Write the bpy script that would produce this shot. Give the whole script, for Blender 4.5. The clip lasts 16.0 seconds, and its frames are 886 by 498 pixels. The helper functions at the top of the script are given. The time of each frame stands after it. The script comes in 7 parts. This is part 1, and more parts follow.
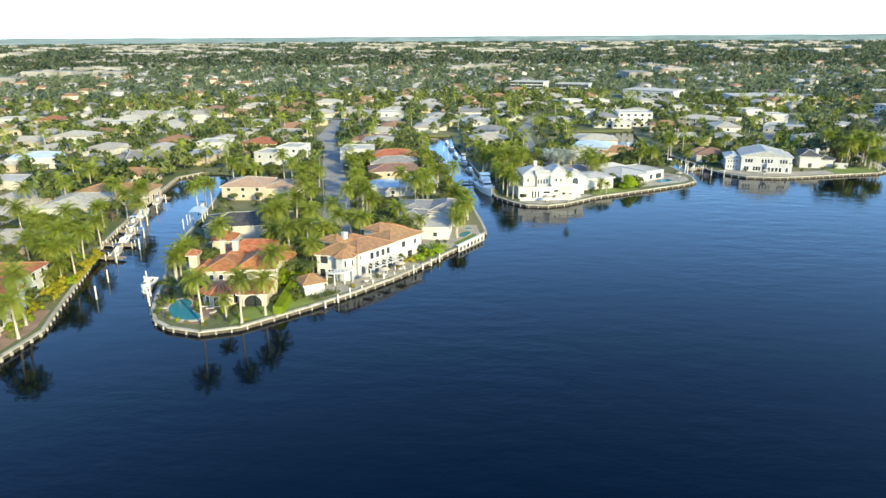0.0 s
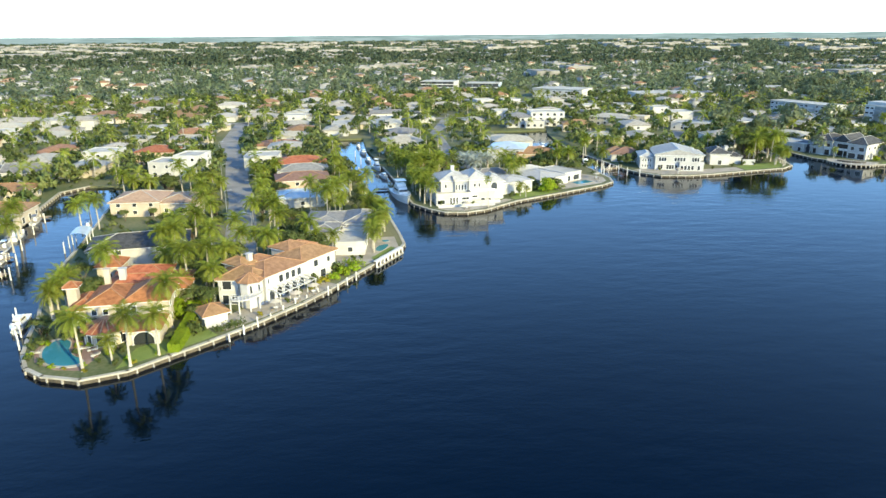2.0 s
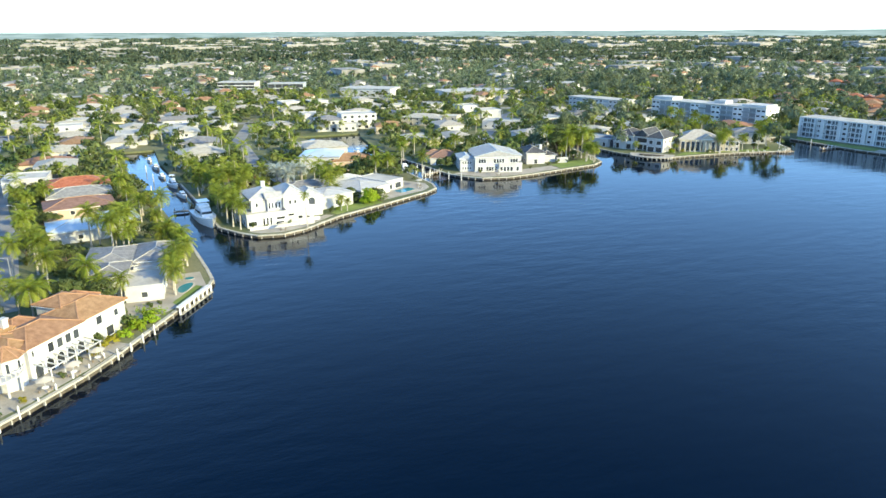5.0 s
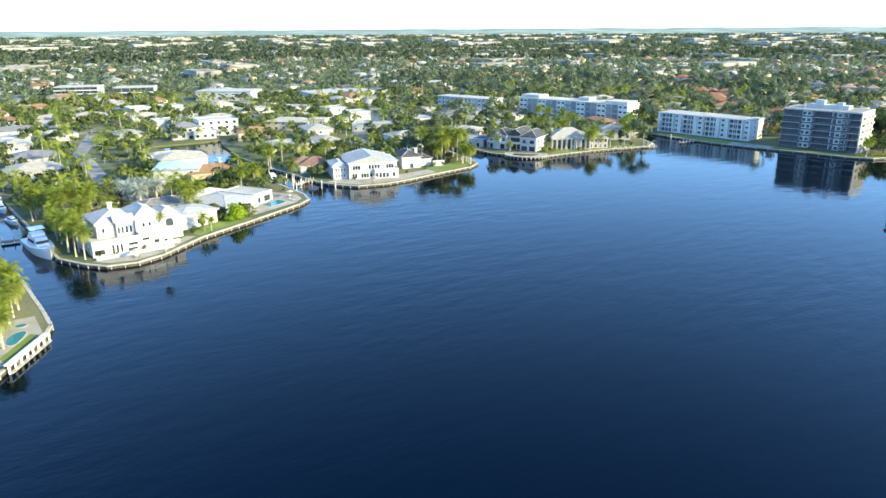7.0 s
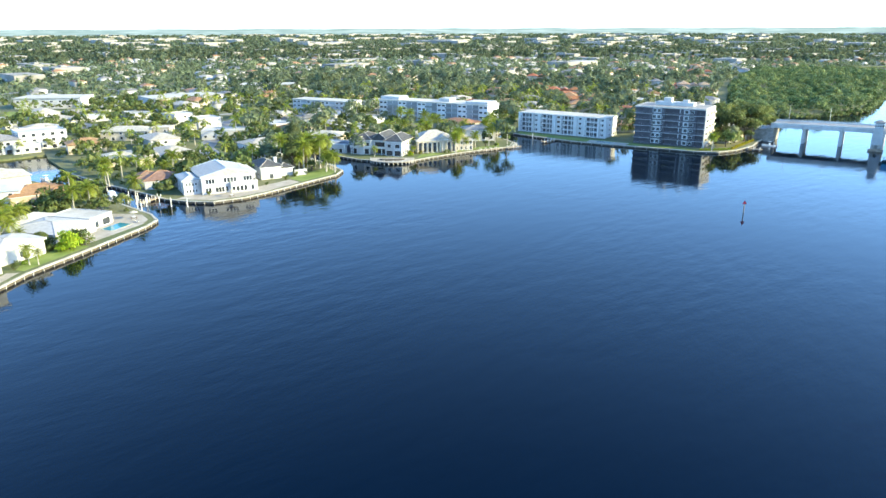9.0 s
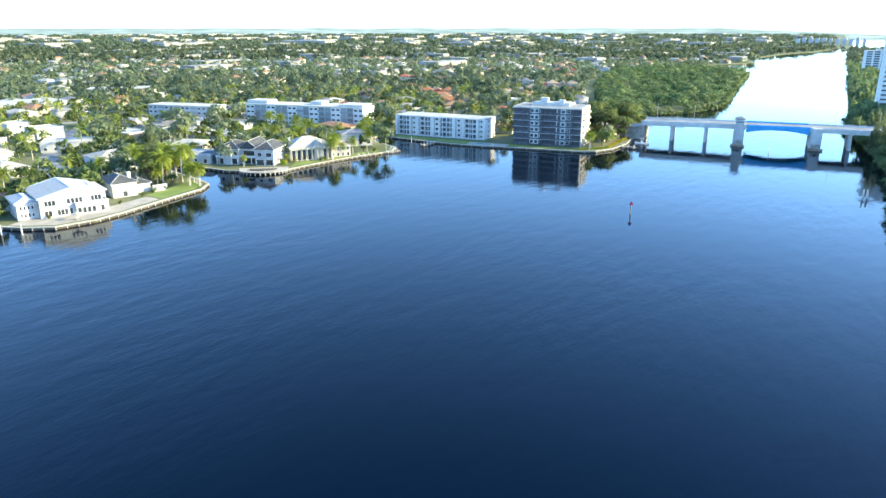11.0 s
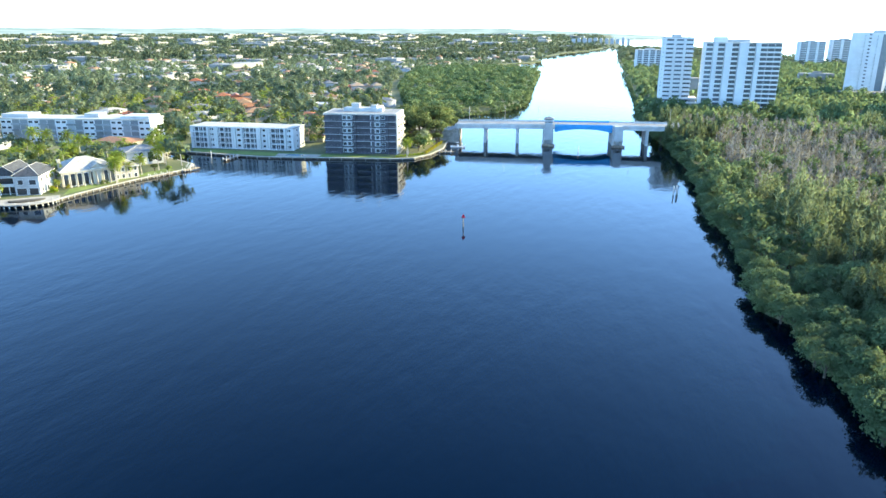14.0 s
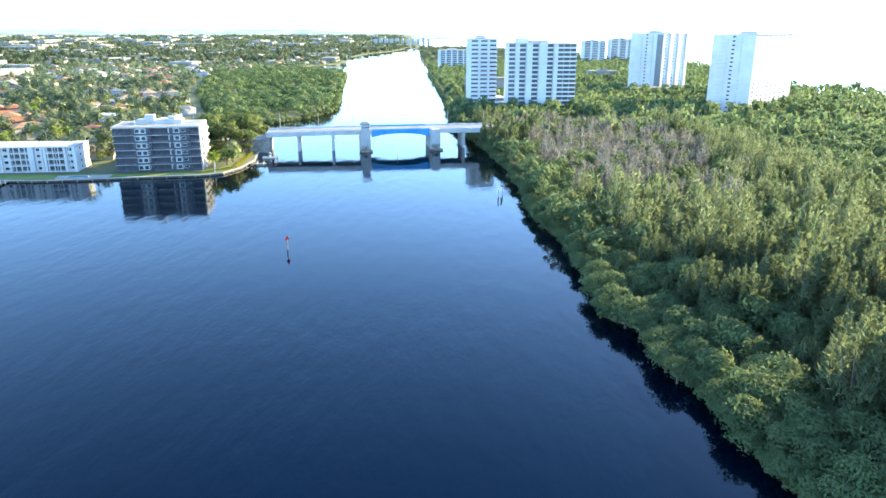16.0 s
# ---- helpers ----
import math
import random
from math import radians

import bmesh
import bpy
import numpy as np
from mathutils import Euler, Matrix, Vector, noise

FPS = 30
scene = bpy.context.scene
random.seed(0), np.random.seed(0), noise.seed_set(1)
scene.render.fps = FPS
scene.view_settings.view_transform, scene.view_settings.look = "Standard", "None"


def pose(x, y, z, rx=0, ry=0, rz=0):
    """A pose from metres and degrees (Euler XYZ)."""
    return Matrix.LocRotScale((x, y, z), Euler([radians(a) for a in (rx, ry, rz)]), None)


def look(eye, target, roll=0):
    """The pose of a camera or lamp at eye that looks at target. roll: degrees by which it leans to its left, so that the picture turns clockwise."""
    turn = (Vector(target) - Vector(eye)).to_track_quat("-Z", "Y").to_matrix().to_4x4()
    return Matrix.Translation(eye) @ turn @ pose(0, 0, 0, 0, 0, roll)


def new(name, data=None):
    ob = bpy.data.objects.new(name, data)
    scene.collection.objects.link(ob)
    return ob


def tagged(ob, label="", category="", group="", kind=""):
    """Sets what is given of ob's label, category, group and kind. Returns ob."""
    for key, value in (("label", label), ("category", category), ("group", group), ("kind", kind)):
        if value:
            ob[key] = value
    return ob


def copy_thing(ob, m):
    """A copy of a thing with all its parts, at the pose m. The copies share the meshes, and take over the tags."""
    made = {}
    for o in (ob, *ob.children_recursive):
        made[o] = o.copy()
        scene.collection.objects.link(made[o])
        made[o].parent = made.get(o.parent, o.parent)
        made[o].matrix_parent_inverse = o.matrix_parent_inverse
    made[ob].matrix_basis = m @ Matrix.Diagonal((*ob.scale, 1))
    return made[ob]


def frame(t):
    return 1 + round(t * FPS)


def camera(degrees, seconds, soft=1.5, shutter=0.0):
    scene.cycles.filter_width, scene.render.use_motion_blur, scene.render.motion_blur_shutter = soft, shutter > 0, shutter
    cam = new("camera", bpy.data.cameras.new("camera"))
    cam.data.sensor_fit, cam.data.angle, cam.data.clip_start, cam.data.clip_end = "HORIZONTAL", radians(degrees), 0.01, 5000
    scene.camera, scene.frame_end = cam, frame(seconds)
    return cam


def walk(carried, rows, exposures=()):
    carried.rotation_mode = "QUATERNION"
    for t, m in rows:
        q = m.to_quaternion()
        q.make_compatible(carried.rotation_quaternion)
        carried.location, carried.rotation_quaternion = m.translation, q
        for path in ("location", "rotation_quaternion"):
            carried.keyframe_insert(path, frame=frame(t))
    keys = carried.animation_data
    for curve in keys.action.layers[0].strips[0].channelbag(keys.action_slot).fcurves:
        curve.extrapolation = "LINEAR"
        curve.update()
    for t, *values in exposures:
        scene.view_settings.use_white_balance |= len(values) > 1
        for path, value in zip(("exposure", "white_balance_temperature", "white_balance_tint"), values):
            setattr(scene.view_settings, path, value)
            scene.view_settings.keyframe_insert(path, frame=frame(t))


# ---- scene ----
from collections import namedtuple
from mathutils.geometry import tessellate_polygon

cam = camera(64.79, 16.0)
# seconds, x, y, z, yaw, pitch, roll
PATH = [
    (0, -0.000, 0.000, 60.000, 0.001, -16.990, 0.319),
    (0.5, -0.173, 3.465, 59.956, -2.020, -16.987, 0.335),
    (1, -0.317, 6.883, 59.942, -3.712, -17.023, 0.357),
    (1.5, -0.358, 10.466, 59.976, -5.460, -17.063, 0.405),
    (2, -0.245, 14.138, 60.055, -7.295, -17.092, 0.406),
    (2.5, -0.189, 17.869, 60.166, -10.132, -17.154, 0.347),
    (3, -0.152, 21.672, 60.325, -13.721, -17.224, 0.309),
    (3.5, -0.069, 25.497, 60.487, -17.034, -17.314, 0.239),
    (4, 0.542, 29.250, 60.574, -18.705, -17.336, 0.210),
    (6.5, 5.126, 47.551, 61.049, -31.329, -17.509, 0.306),
    (7, 6.404, 50.970, 61.180, -33.861, -17.554, 0.308),
    (7.5, 7.599, 54.304, 61.271, -36.514, -17.588, 0.231),
    (8, 8.796, 57.859, 61.323, -39.445, -17.601, 0.147),
    (8.5, 10.397, 61.607, 61.317, -42.619, -17.604, 0.149),
    (9, 12.389, 65.109, 61.288, -45.660, -17.603, 0.171),
    (11.5, 26.355, 81.234, 61.049, -58.497, -17.622, -0.020),
    (12, 29.413, 84.135, 61.100, -60.909, -17.618, -0.037),
    (12.5, 32.626, 86.728, 61.200, -63.416, -17.611, -0.023),
    (13, 35.940, 89.166, 61.319, -66.210, -17.614, -0.086),
    (13.5, 39.275, 91.619, 61.437, -69.235, -17.603, -0.092),
    (14, 42.652, 93.961, 61.548, -72.145, -17.599, -0.119),
    (14.5, 46.320, 95.980, 61.679, -75.482, -17.573, -0.078),
    (15, 49.981, 97.751, 61.865, -78.808, -17.567, -0.107),
    (15.5, 53.758, 99.361, 62.076, -82.808, -17.559, -0.125),
    (16, 57.725, 100.788, 62.292, -87.699, -17.546, -0.038),
]
walk(cam, [(t, pose(x, y, z, 90 + p, r, w)) for t, x, y, z, w, p, r in PATH],
     exposures=[(0, 1.75, 6150, 0), (4, 1.84, 6050, 0), (9, 2.38, 6000, 0), (12.5, 2.54, 5950, 0), (14.5, 2.6, 6000, 0), (16, 2.86, 6250, 2)])

# ---- light ----
SUN_AZ, SUN_EL = radians(146.0), radians(21.0)      # clockwise from +y
sun_dir = Vector((math.sin(SUN_AZ) * math.cos(SUN_EL), math.cos(SUN_AZ) * math.cos(SUN_EL), math.sin(SUN_EL)))
world = bpy.data.worlds.new("sky")
scene.world = world
world.use_nodes = True
wn = world.node_tree
sky = wn.nodes.new("ShaderNodeTexSky")
sky.sky_type, sky.sun_disc, sky.sun_elevation, sky.sun_rotation = "NISHITA", False, SUN_EL, SUN_AZ
sky.altitude, sky.air_density, sky.dust_density, sky.ozone_density = 3500, 1.0, 4.0, 3.0
wn.links.new(sky.outputs[0], wn.nodes["Background"].inputs[0])
wn.nodes["Background"].inputs[1].default_value = 0.15
sun = new("sun", bpy.data.lights.new("sun", "SUN"))
sun.data.energy, sun.data.angle, sun.data.color = 2.75, radians(0.5), (1.0, 0.8, 0.42)
sun.matrix_world = look(sun_dir * 300, (0, 0, 0))

# ---- materials ----
def mat(name, c1, c2, scale=0.6, rough=0.8, metal=0.0, bump=0.0, bump_scale=8.0, fine=12.0, vary=0.0, hue=0.0, island=False,
        translucent=0.0, spec=0.3, stretch=(1, 1, 1)):
    """Two-scale mottled surface; vary and hue: spread between objects (or between loose pieces)."""
    m = bpy.data.materials.new(name)
    m.use_nodes = True
    t = m.node_tree
    N, L = t.nodes, t.links.new
    b = N["Principled BSDF"]
    b.inputs["Roughness"].default_value, b.inputs["Metallic"].default_value = rough, metal
    b.inputs["Specular IOR Level"].default_value = spec
    co = N.new("ShaderNodeTexCoord")
    mp = N.new("ShaderNodeMapping")
    mp.inputs["Scale"].default_value = stretch
    L(co.outputs["Object"], mp.inputs[0])
    n1, n2 = N.new("ShaderNodeTexNoise"), N.new("ShaderNodeTexNoise")
    n1.inputs["Scale"].default_value, n2.inputs["Scale"].default_value = scale, scale * fine
    n1.inputs["Detail"].default_value, n2.inputs["Detail"].default_value = 4, 3
    L(mp.outputs[0], n1.inputs[0]), L(mp.outputs[0], n2.inputs[0])
    add = N.new("ShaderNodeMath")
    add.operation = "MULTIPLY_ADD"
    L(n2.outputs[0], add.inputs[0])
    add.inputs[1].default_value = 0.5
    L(n1.outputs[0], add.inputs[2])
    ramp = N.new("ShaderNodeValToRGB")
    ramp.color_ramp.elements[0].position, ramp.color_ramp.elements[1].position = 0.55, 0.95
    ramp.color_ramp.elements[0].color, ramp.color_ramp.elements[1].color = (*c1, 1), (*c2, 1)
    L(add.outputs[0], ramp.inputs[0])
    out = ramp.outputs[0]
    if vary or hue:
        if island:
            # leaves differ a little, whole trees more
            mr = N.new("ShaderNodeMath")
            mr.operation = "MULTIPLY_ADD"
            half = N.new("ShaderNodeMath")
            half.operation = "MULTIPLY"
            half.inputs[1].default_value, mr.inputs[1].default_value = 0.6, 0.4
            L(N.new("ShaderNodeObjectInfo").outputs["Random"], half.inputs[0])
            L(N.new("ShaderNodeNewGeometry").outputs["Random Per Island"], mr.inputs[0]), L(half.outputs[0], mr.inputs[2])
            r = mr.outputs[0]
        else:
            r = N.new("ShaderNodeObjectInfo").outputs["Random"]
        hsv = N.new("ShaderNodeHueSaturation")
        a = N.new("ShaderNodeMapRange")
        a.inputs["To Min"].default_value, a.inputs["To Max"].default_value = 1 - vary, 1 + vary
        L(r, a.inputs["Value"])
        w = N.new("ShaderNodeMath")
        w.operation = "MULTIPLY"
        w.inputs[1].default_value = 7.31
        fr = N.new("ShaderNodeMath")
        fr.operation = "FRACT"
        L(r, w.inputs[0]), L(w.outputs[0], fr.inputs[0])
        h = N.new("ShaderNodeMapRange")
        h.inputs["To Min"].default_value, h.inputs["To Max"].default_value = 0.5 - hue, 0.5 + hue
        L(fr.outputs[0], h.inputs["Value"])
        L(a.outputs[0], hsv.inputs["Value"]), L(h.outputs[0], hsv.inputs["Hue"])
        L(out, hsv.inputs["Color"])
        out = hsv.outputs[0]
    L(out, b.inputs["Base Color"])
    if bump:
        n3 = N.new("ShaderNodeTexNoise")
        n3.inputs["Scale"].default_value, n3.inputs["Detail"].default_value = bump_scale, 3
        L(mp.outputs[0], n3.inputs[0])
        bp = N.new("ShaderNodeBump")
        bp.inputs["Strength"].default_value, bp.inputs["Distance"].default_value = bump, 0.1
        L(n3.outputs[0], bp.inputs["Height"])
        L(bp.outputs[0], b.inputs["Normal"])
    if translucent:
        tr, mx = N.new("ShaderNodeBsdfTranslucent"), N.new("ShaderNodeMixShader")
        L(out, tr.inputs[0])
        mx.inputs[0].default_value = translucent
        L(b.outputs[0], mx.inputs[1]), L(tr.outputs[0], mx.inputs[2])
        L(mx.outputs[0], N["Material Output"].inputs[0])
    return m


def tile_roof(name, c1, c2):
    """Barrel tiles: rows of fine ridges with a weathered tint."""
    m = mat(name, c1, c2, 0.9, 0.75, vary=0.12, hue=0.012, fine=9)
    t = m.node_tree
    N, L = t.nodes, t.links.new
    co = N.new("ShaderNodeTexCoord")
    wv = N.new("ShaderNodeTexWave")
    wv.wave_type, wv.bands_direction = "BANDS", "Z"
    wv.inputs["Scale"].default_value, wv.inputs["Distortion"].default_value = 3.0, 0.6
    L(co.outputs["Object"], wv.inputs[0])
    bp = N.new("ShaderNodeBump")
    bp.inputs["Strength"].default_value, bp.inputs["Distance"].default_value = 0.5, 0.08
    L(wv.outputs[0], bp.inputs["Height"])
    L(bp.outputs[0], N["Principled BSDF"].inputs["Normal"])
    return m


def water_material(name, deep, ripple, rough, ior=1.333):
    m = bpy.data.materials.new(name)
    m.use_nodes = True
    t = m.node_tree
    N, L = t.nodes, t.links.new
    b = N["Principled BSDF"]
    b.inputs["Roughness"].default_value, b.inputs["IOR"].default_value = rough, ior
    b.inputs["Specular IOR Level"].default_value = 0.5
    b.inputs["Specular Tint"].default_value = (0.03, 0.46, 0.88, 1)
    co = N.new("ShaderNodeTexCoord")
    mp = N.new("ShaderNodeMapping")
    mp.inputs["Rotation"].default_value = (0, 0, radians(25))
    mp.inputs["Scale"].default_value = (0.62, 1.35, 1)
    L(co.outputs["Object"], mp.inputs[0])
    big, mid, small = (N.new("ShaderNodeTexNoise") for _ in range(3))
    for n, s, d in ((big, 0.012, 3), (mid, 0.16, 2), (small, 1.1, 2)):
        n.inputs["Scale"].default_value, n.inputs["Detail"].default_value = s, d
    L(co.outputs["Object"], big.inputs[0]), L(mp.outputs[0], mid.inputs[0]), L(mp.outputs[0], small.inputs[0])
    ramp = N.new("ShaderNodeValToRGB")
    ramp.color_ramp.elements[0].position, ramp.color_ramp.elements[1].position = 0.3, 0.75
    ramp.color_ramp.elements[0].color = (*[v * 0.8 for v in deep], 1)
    ramp.color_ramp.elements[1].color = (*[v * 1.25 for v in deep], 1)
    L(big.outputs[0], ramp.inputs[0]), L(ramp.outputs[0], b.inputs["Base Color"])
    s1 = N.new("ShaderNodeMath")
    s1.operation = "MULTIPLY_ADD"
    s1.inputs[1].default_value = 0.2
    L(small.outputs[0], s1.inputs[0]), L(mid.outputs[0], s1.inputs[2])
    # calm and ruffled patches
    pr = N.new("ShaderNodeMapRange")
    pr.inputs["From Min"].default_value, pr.inputs["From Max"].default_value = 0.4, 0.65
    pr.inputs["To Min"].default_value, pr.inputs["To Max"].default_value = ripple * 0.45, ripple * 1.2
    L(big.outputs[0], pr.inputs["Value"])
    bp = N.new("ShaderNodeBump")
    bp.inputs["Distance"].default_value = 0.12
    L(pr.outputs[0], bp.inputs["Strength"])
    L(s1.outputs[0], bp.inputs["Height"]), L(bp.outputs[0], b.inputs["Normal"])
    return m


def glass(name, c, rough=0.05):
    m = mat(name, tuple(v * 0.8 for v in c), c, 0.3, rough, spec=0.6, vary=0.35)
    return m


M_WATER = water_material("water", (0.00005, 0.0023, 0.0078), 0.85, 0.04, 1.245)
M_POOL = water_material("pool_water", (0.045, 0.19, 0.24), 0.05, 0.03)
M_GROUND = mat("lawn_and_soil", (0.062, 0.09, 0.026), (0.18, 0.172, 0.095), 0.035, 0.95, fine=30, bump=0.3, bump_scale=2)
M_LAWN = mat("lawn", (0.12, 0.175, 0.034), (0.205, 0.245, 0.066), 0.15, 0.95, fine=25, bump=0.2, bump_scale=6)
M_ROAD = mat("asphalt", (0.19, 0.185, 0.175), (0.29, 0.282, 0.268), 0.12, 0.9, fine=30)
M_PAVER = mat("pale_pavers", (0.27, 0.245, 0.2), (0.39, 0.355, 0.3), 0.25, 0.85, fine=14, bump=0.2, bump_scale=5)
M_BRICKP = mat("brick_pavers", (0.2, 0.13, 0.1), (0.31, 0.22, 0.17), 0.3, 0.85, fine=14)
M_CONC = mat("pale_concrete", (0.3, 0.28, 0.23), (0.46, 0.43, 0.36), 0.4, 0.85, fine=10, bump=0.25, vary=0.08)
M_WET = mat("stained_seawall", (0.045, 0.04, 0.03), (0.12, 0.1, 0.07), 0.7, 0.7, fine=8)
M_PIER = mat("grey_stained_concrete", (0.24, 0.225, 0.195), (0.42, 0.39, 0.34), 0.8, 0.85, fine=8, vary=0.15)
M_WALL = mat("white_stucco", (0.38, 0.376, 0.365), (0.5, 0.495, 0.48), 0.25, 0.85, fine=14, bump=0.1, vary=0.04)
M_CREAM = mat("cream_stucco", (0.4, 0.35, 0.275), (0.5, 0.445, 0.355), 0.25, 0.85, fine=14, bump=0.1, vary=0.07, hue=0.01)
M_PEACH = mat("peach_stucco", (0.45, 0.34, 0.25), (0.54, 0.42, 0.32), 0.25, 0.85, fine=14, vary=0.06)
M_TOWER = mat("bright_white_render", (0.56, 0.555, 0.54), (0.66, 0.655, 0.64), 0.12, 0.8, fine=14, vary=0.03)
M_GREYW = mat("grey_stucco", (0.38, 0.38, 0.38), (0.5, 0.5, 0.5), 0.25, 0.85, fine=14, vary=0.1)
M_ORANGE = tile_roof("orange_clay_tile", (0.21, 0.072, 0.03), (0.38, 0.15, 0.068))
M_TERRA = tile_roof("tan_clay_tile", (0.2, 0.108, 0.054), (0.32, 0.19, 0.102))
M_SAND = tile_roof("sand_clay_tile", (0.27, 0.185, 0.115), (0.41, 0.295, 0.19))
M_WHITER = tile_roof("white_concrete_tile", (0.29, 0.265, 0.22), (0.45, 0.415, 0.35))
M_GREYR = tile_roof("grey_slate_tile", (0.14, 0.14, 0.14), (0.26, 0.25, 0.24))
M_BROWNR = tile_roof("brown_tile", (0.17, 0.1, 0.07), (0.28, 0.18, 0.13))
M_BWHITER = tile_roof("bright_white_roof_tile", (0.33, 0.325, 0.31), (0.44, 0.432, 0.415))
M_CHAR = tile_roof("charcoal_roof_tile", (0.04, 0.04, 0.042), (0.09, 0.09, 0.092))
M_RIDGE = mat("pale_clay_ridge_tile", (0.3, 0.165, 0.085), (0.4, 0.235, 0.135), 1.0, 0.8, fine=8)
M_METALR = mat("pale_standing_seam_metal", (0.45, 0.52, 0.56), (0.58, 0.63, 0.66), 0.3, 0.4, 0.3, fine=10)
M_FLATR = mat("white_flat_roofing", (0.34, 0.325, 0.29), (0.49, 0.47, 0.425), 0.2, 0.9, fine=10, vary=0.08)
M_FARROOF = mat("weathered_pale_roofing", (0.2, 0.188, 0.165), (0.33, 0.312, 0.28), 0.02, 0.9, fine=4, vary=0.1)
M_GLASS = glass("dark_window_glass", (0.045, 0.05, 0.055))
M_BGLASS = glass("blue_grey_balcony_glass", (0.26, 0.29, 0.31), 0.3)
M_TGLASS = glass("grey_tower_glass", (0.1, 0.115, 0.13), 0.25)
M_FRAME = mat("white_window_frame", (0.7, 0.7, 0.69), (0.8, 0.8, 0.79), 2, 0.5)
M_DARKP = mat("dark_bronze_cladding", (0.05, 0.05, 0.06), (0.09, 0.088, 0.1), 0.5, 0.6, vary=0.2)
M_TRUNK = mat("palm_trunk", (0.32, 0.29, 0.24), (0.48, 0.44, 0.38), 1.2, 0.9, fine=6, bump=0.5)
M_BARK = mat("grey_brown_bark", (0.07, 0.055, 0.04), (0.15, 0.12, 0.09), 1.5, 0.95, fine=6)
M_WOOD = mat("weathered_timber", (0.17, 0.13, 0.09), (0.34, 0.28, 0.21), 0.9, 0.9, fine=8, vary=0.15)
M_PILE = mat("white_dock_pile", (0.55, 0.53, 0.48), (0.72, 0.7, 0.65), 1, 0.8, fine=6, vary=0.1)
M_BOAT = mat("white_gelcoat", (0.74, 0.74, 0.73), (0.82, 0.82, 0.8), 0.6, 0.25, spec=0.5)
M_BLUEHULL = mat("blue_canvas", (0.03, 0.07, 0.18), (0.05, 0.1, 0.25), 0.8, 0.5)
M_BLUE = mat("bright_blue_bridge_paint", (0.06, 0.27, 0.56), (0.1, 0.35, 0.66), 0.4, 0.5, fine=8)
M_BRIDGE = mat("pale_bridge_concrete", (0.45, 0.445, 0.43), (0.6, 0.595, 0.57), 0.5, 0.8, fine=10, bump=0.2, vary=0.05)
M_RED = mat("red_sign_paint", (0.5, 0.02, 0.04), (0.6, 0.04, 0.06), 2, 0.5)
M_STEEL = mat("galvanised_steel", (0.35, 0.36, 0.37), (0.48, 0.49, 0.5), 2, 0.5, 0.5)
# foliage
def leaves(name, c1, c2, vary=0.35, hue=0.015, thin=0.4, scale=0.14):
    return mat(name, c1, c2, scale, 0.6, vary=vary, hue=hue, island=True, translucent=thin, spec=0.08, fine=6)
M_ISLE = leaves("sunlit_mangrove_leaves", (0.045, 0.085, 0.035), (0.18, 0.22, 0.09), 0.55, 0.025, scale=0.05)
M_PALM = leaves("palm_fronds", (0.15, 0.19, 0.022), (0.28, 0.3, 0.055), 0.35)
M_SILVER = leaves("silver_palm_fronds", (0.3, 0.33, 0.28), (0.45, 0.47, 0.41), 0.25)
M_LEAF = leaves("broad_leaves", (0.055, 0.085, 0.026), (0.2, 0.225, 0.075), 0.45, 0.02, scale=0.07)
M_BRIGHT = leaves("bright_hedge_leaves", (0.2, 0.29, 0.018), (0.3, 0.38, 0.035), 0.3)
M_YELLOW = leaves("yellow_croton_leaves", (0.25, 0.24, 0.02), (0.38, 0.33, 0.04), 0.35)
M_MANG = leaves("mangrove_leaves", (0.105, 0.15, 0.066), (0.185, 0.235, 0.105), 0.16, thin=0.58)
M_PINE = leaves("casuarina_needles", (0.13, 0.165, 0.084), (0.21, 0.245, 0.125), 0.14, thin=0.62)
M_DEAD = leaves("bare_grey_twigs", (0.15, 0.144, 0.128), (0.25, 0.24, 0.212), 0.3, 0.01)
# distance haze mixed into this leaf colour: paler and bluer than M_LEAF
M_FARLEAF = leaves("hazed_far_canopy", (0.065, 0.095, 0.055), (0.215, 0.245, 0.135), 0.5, 0.025, scale=0.03)


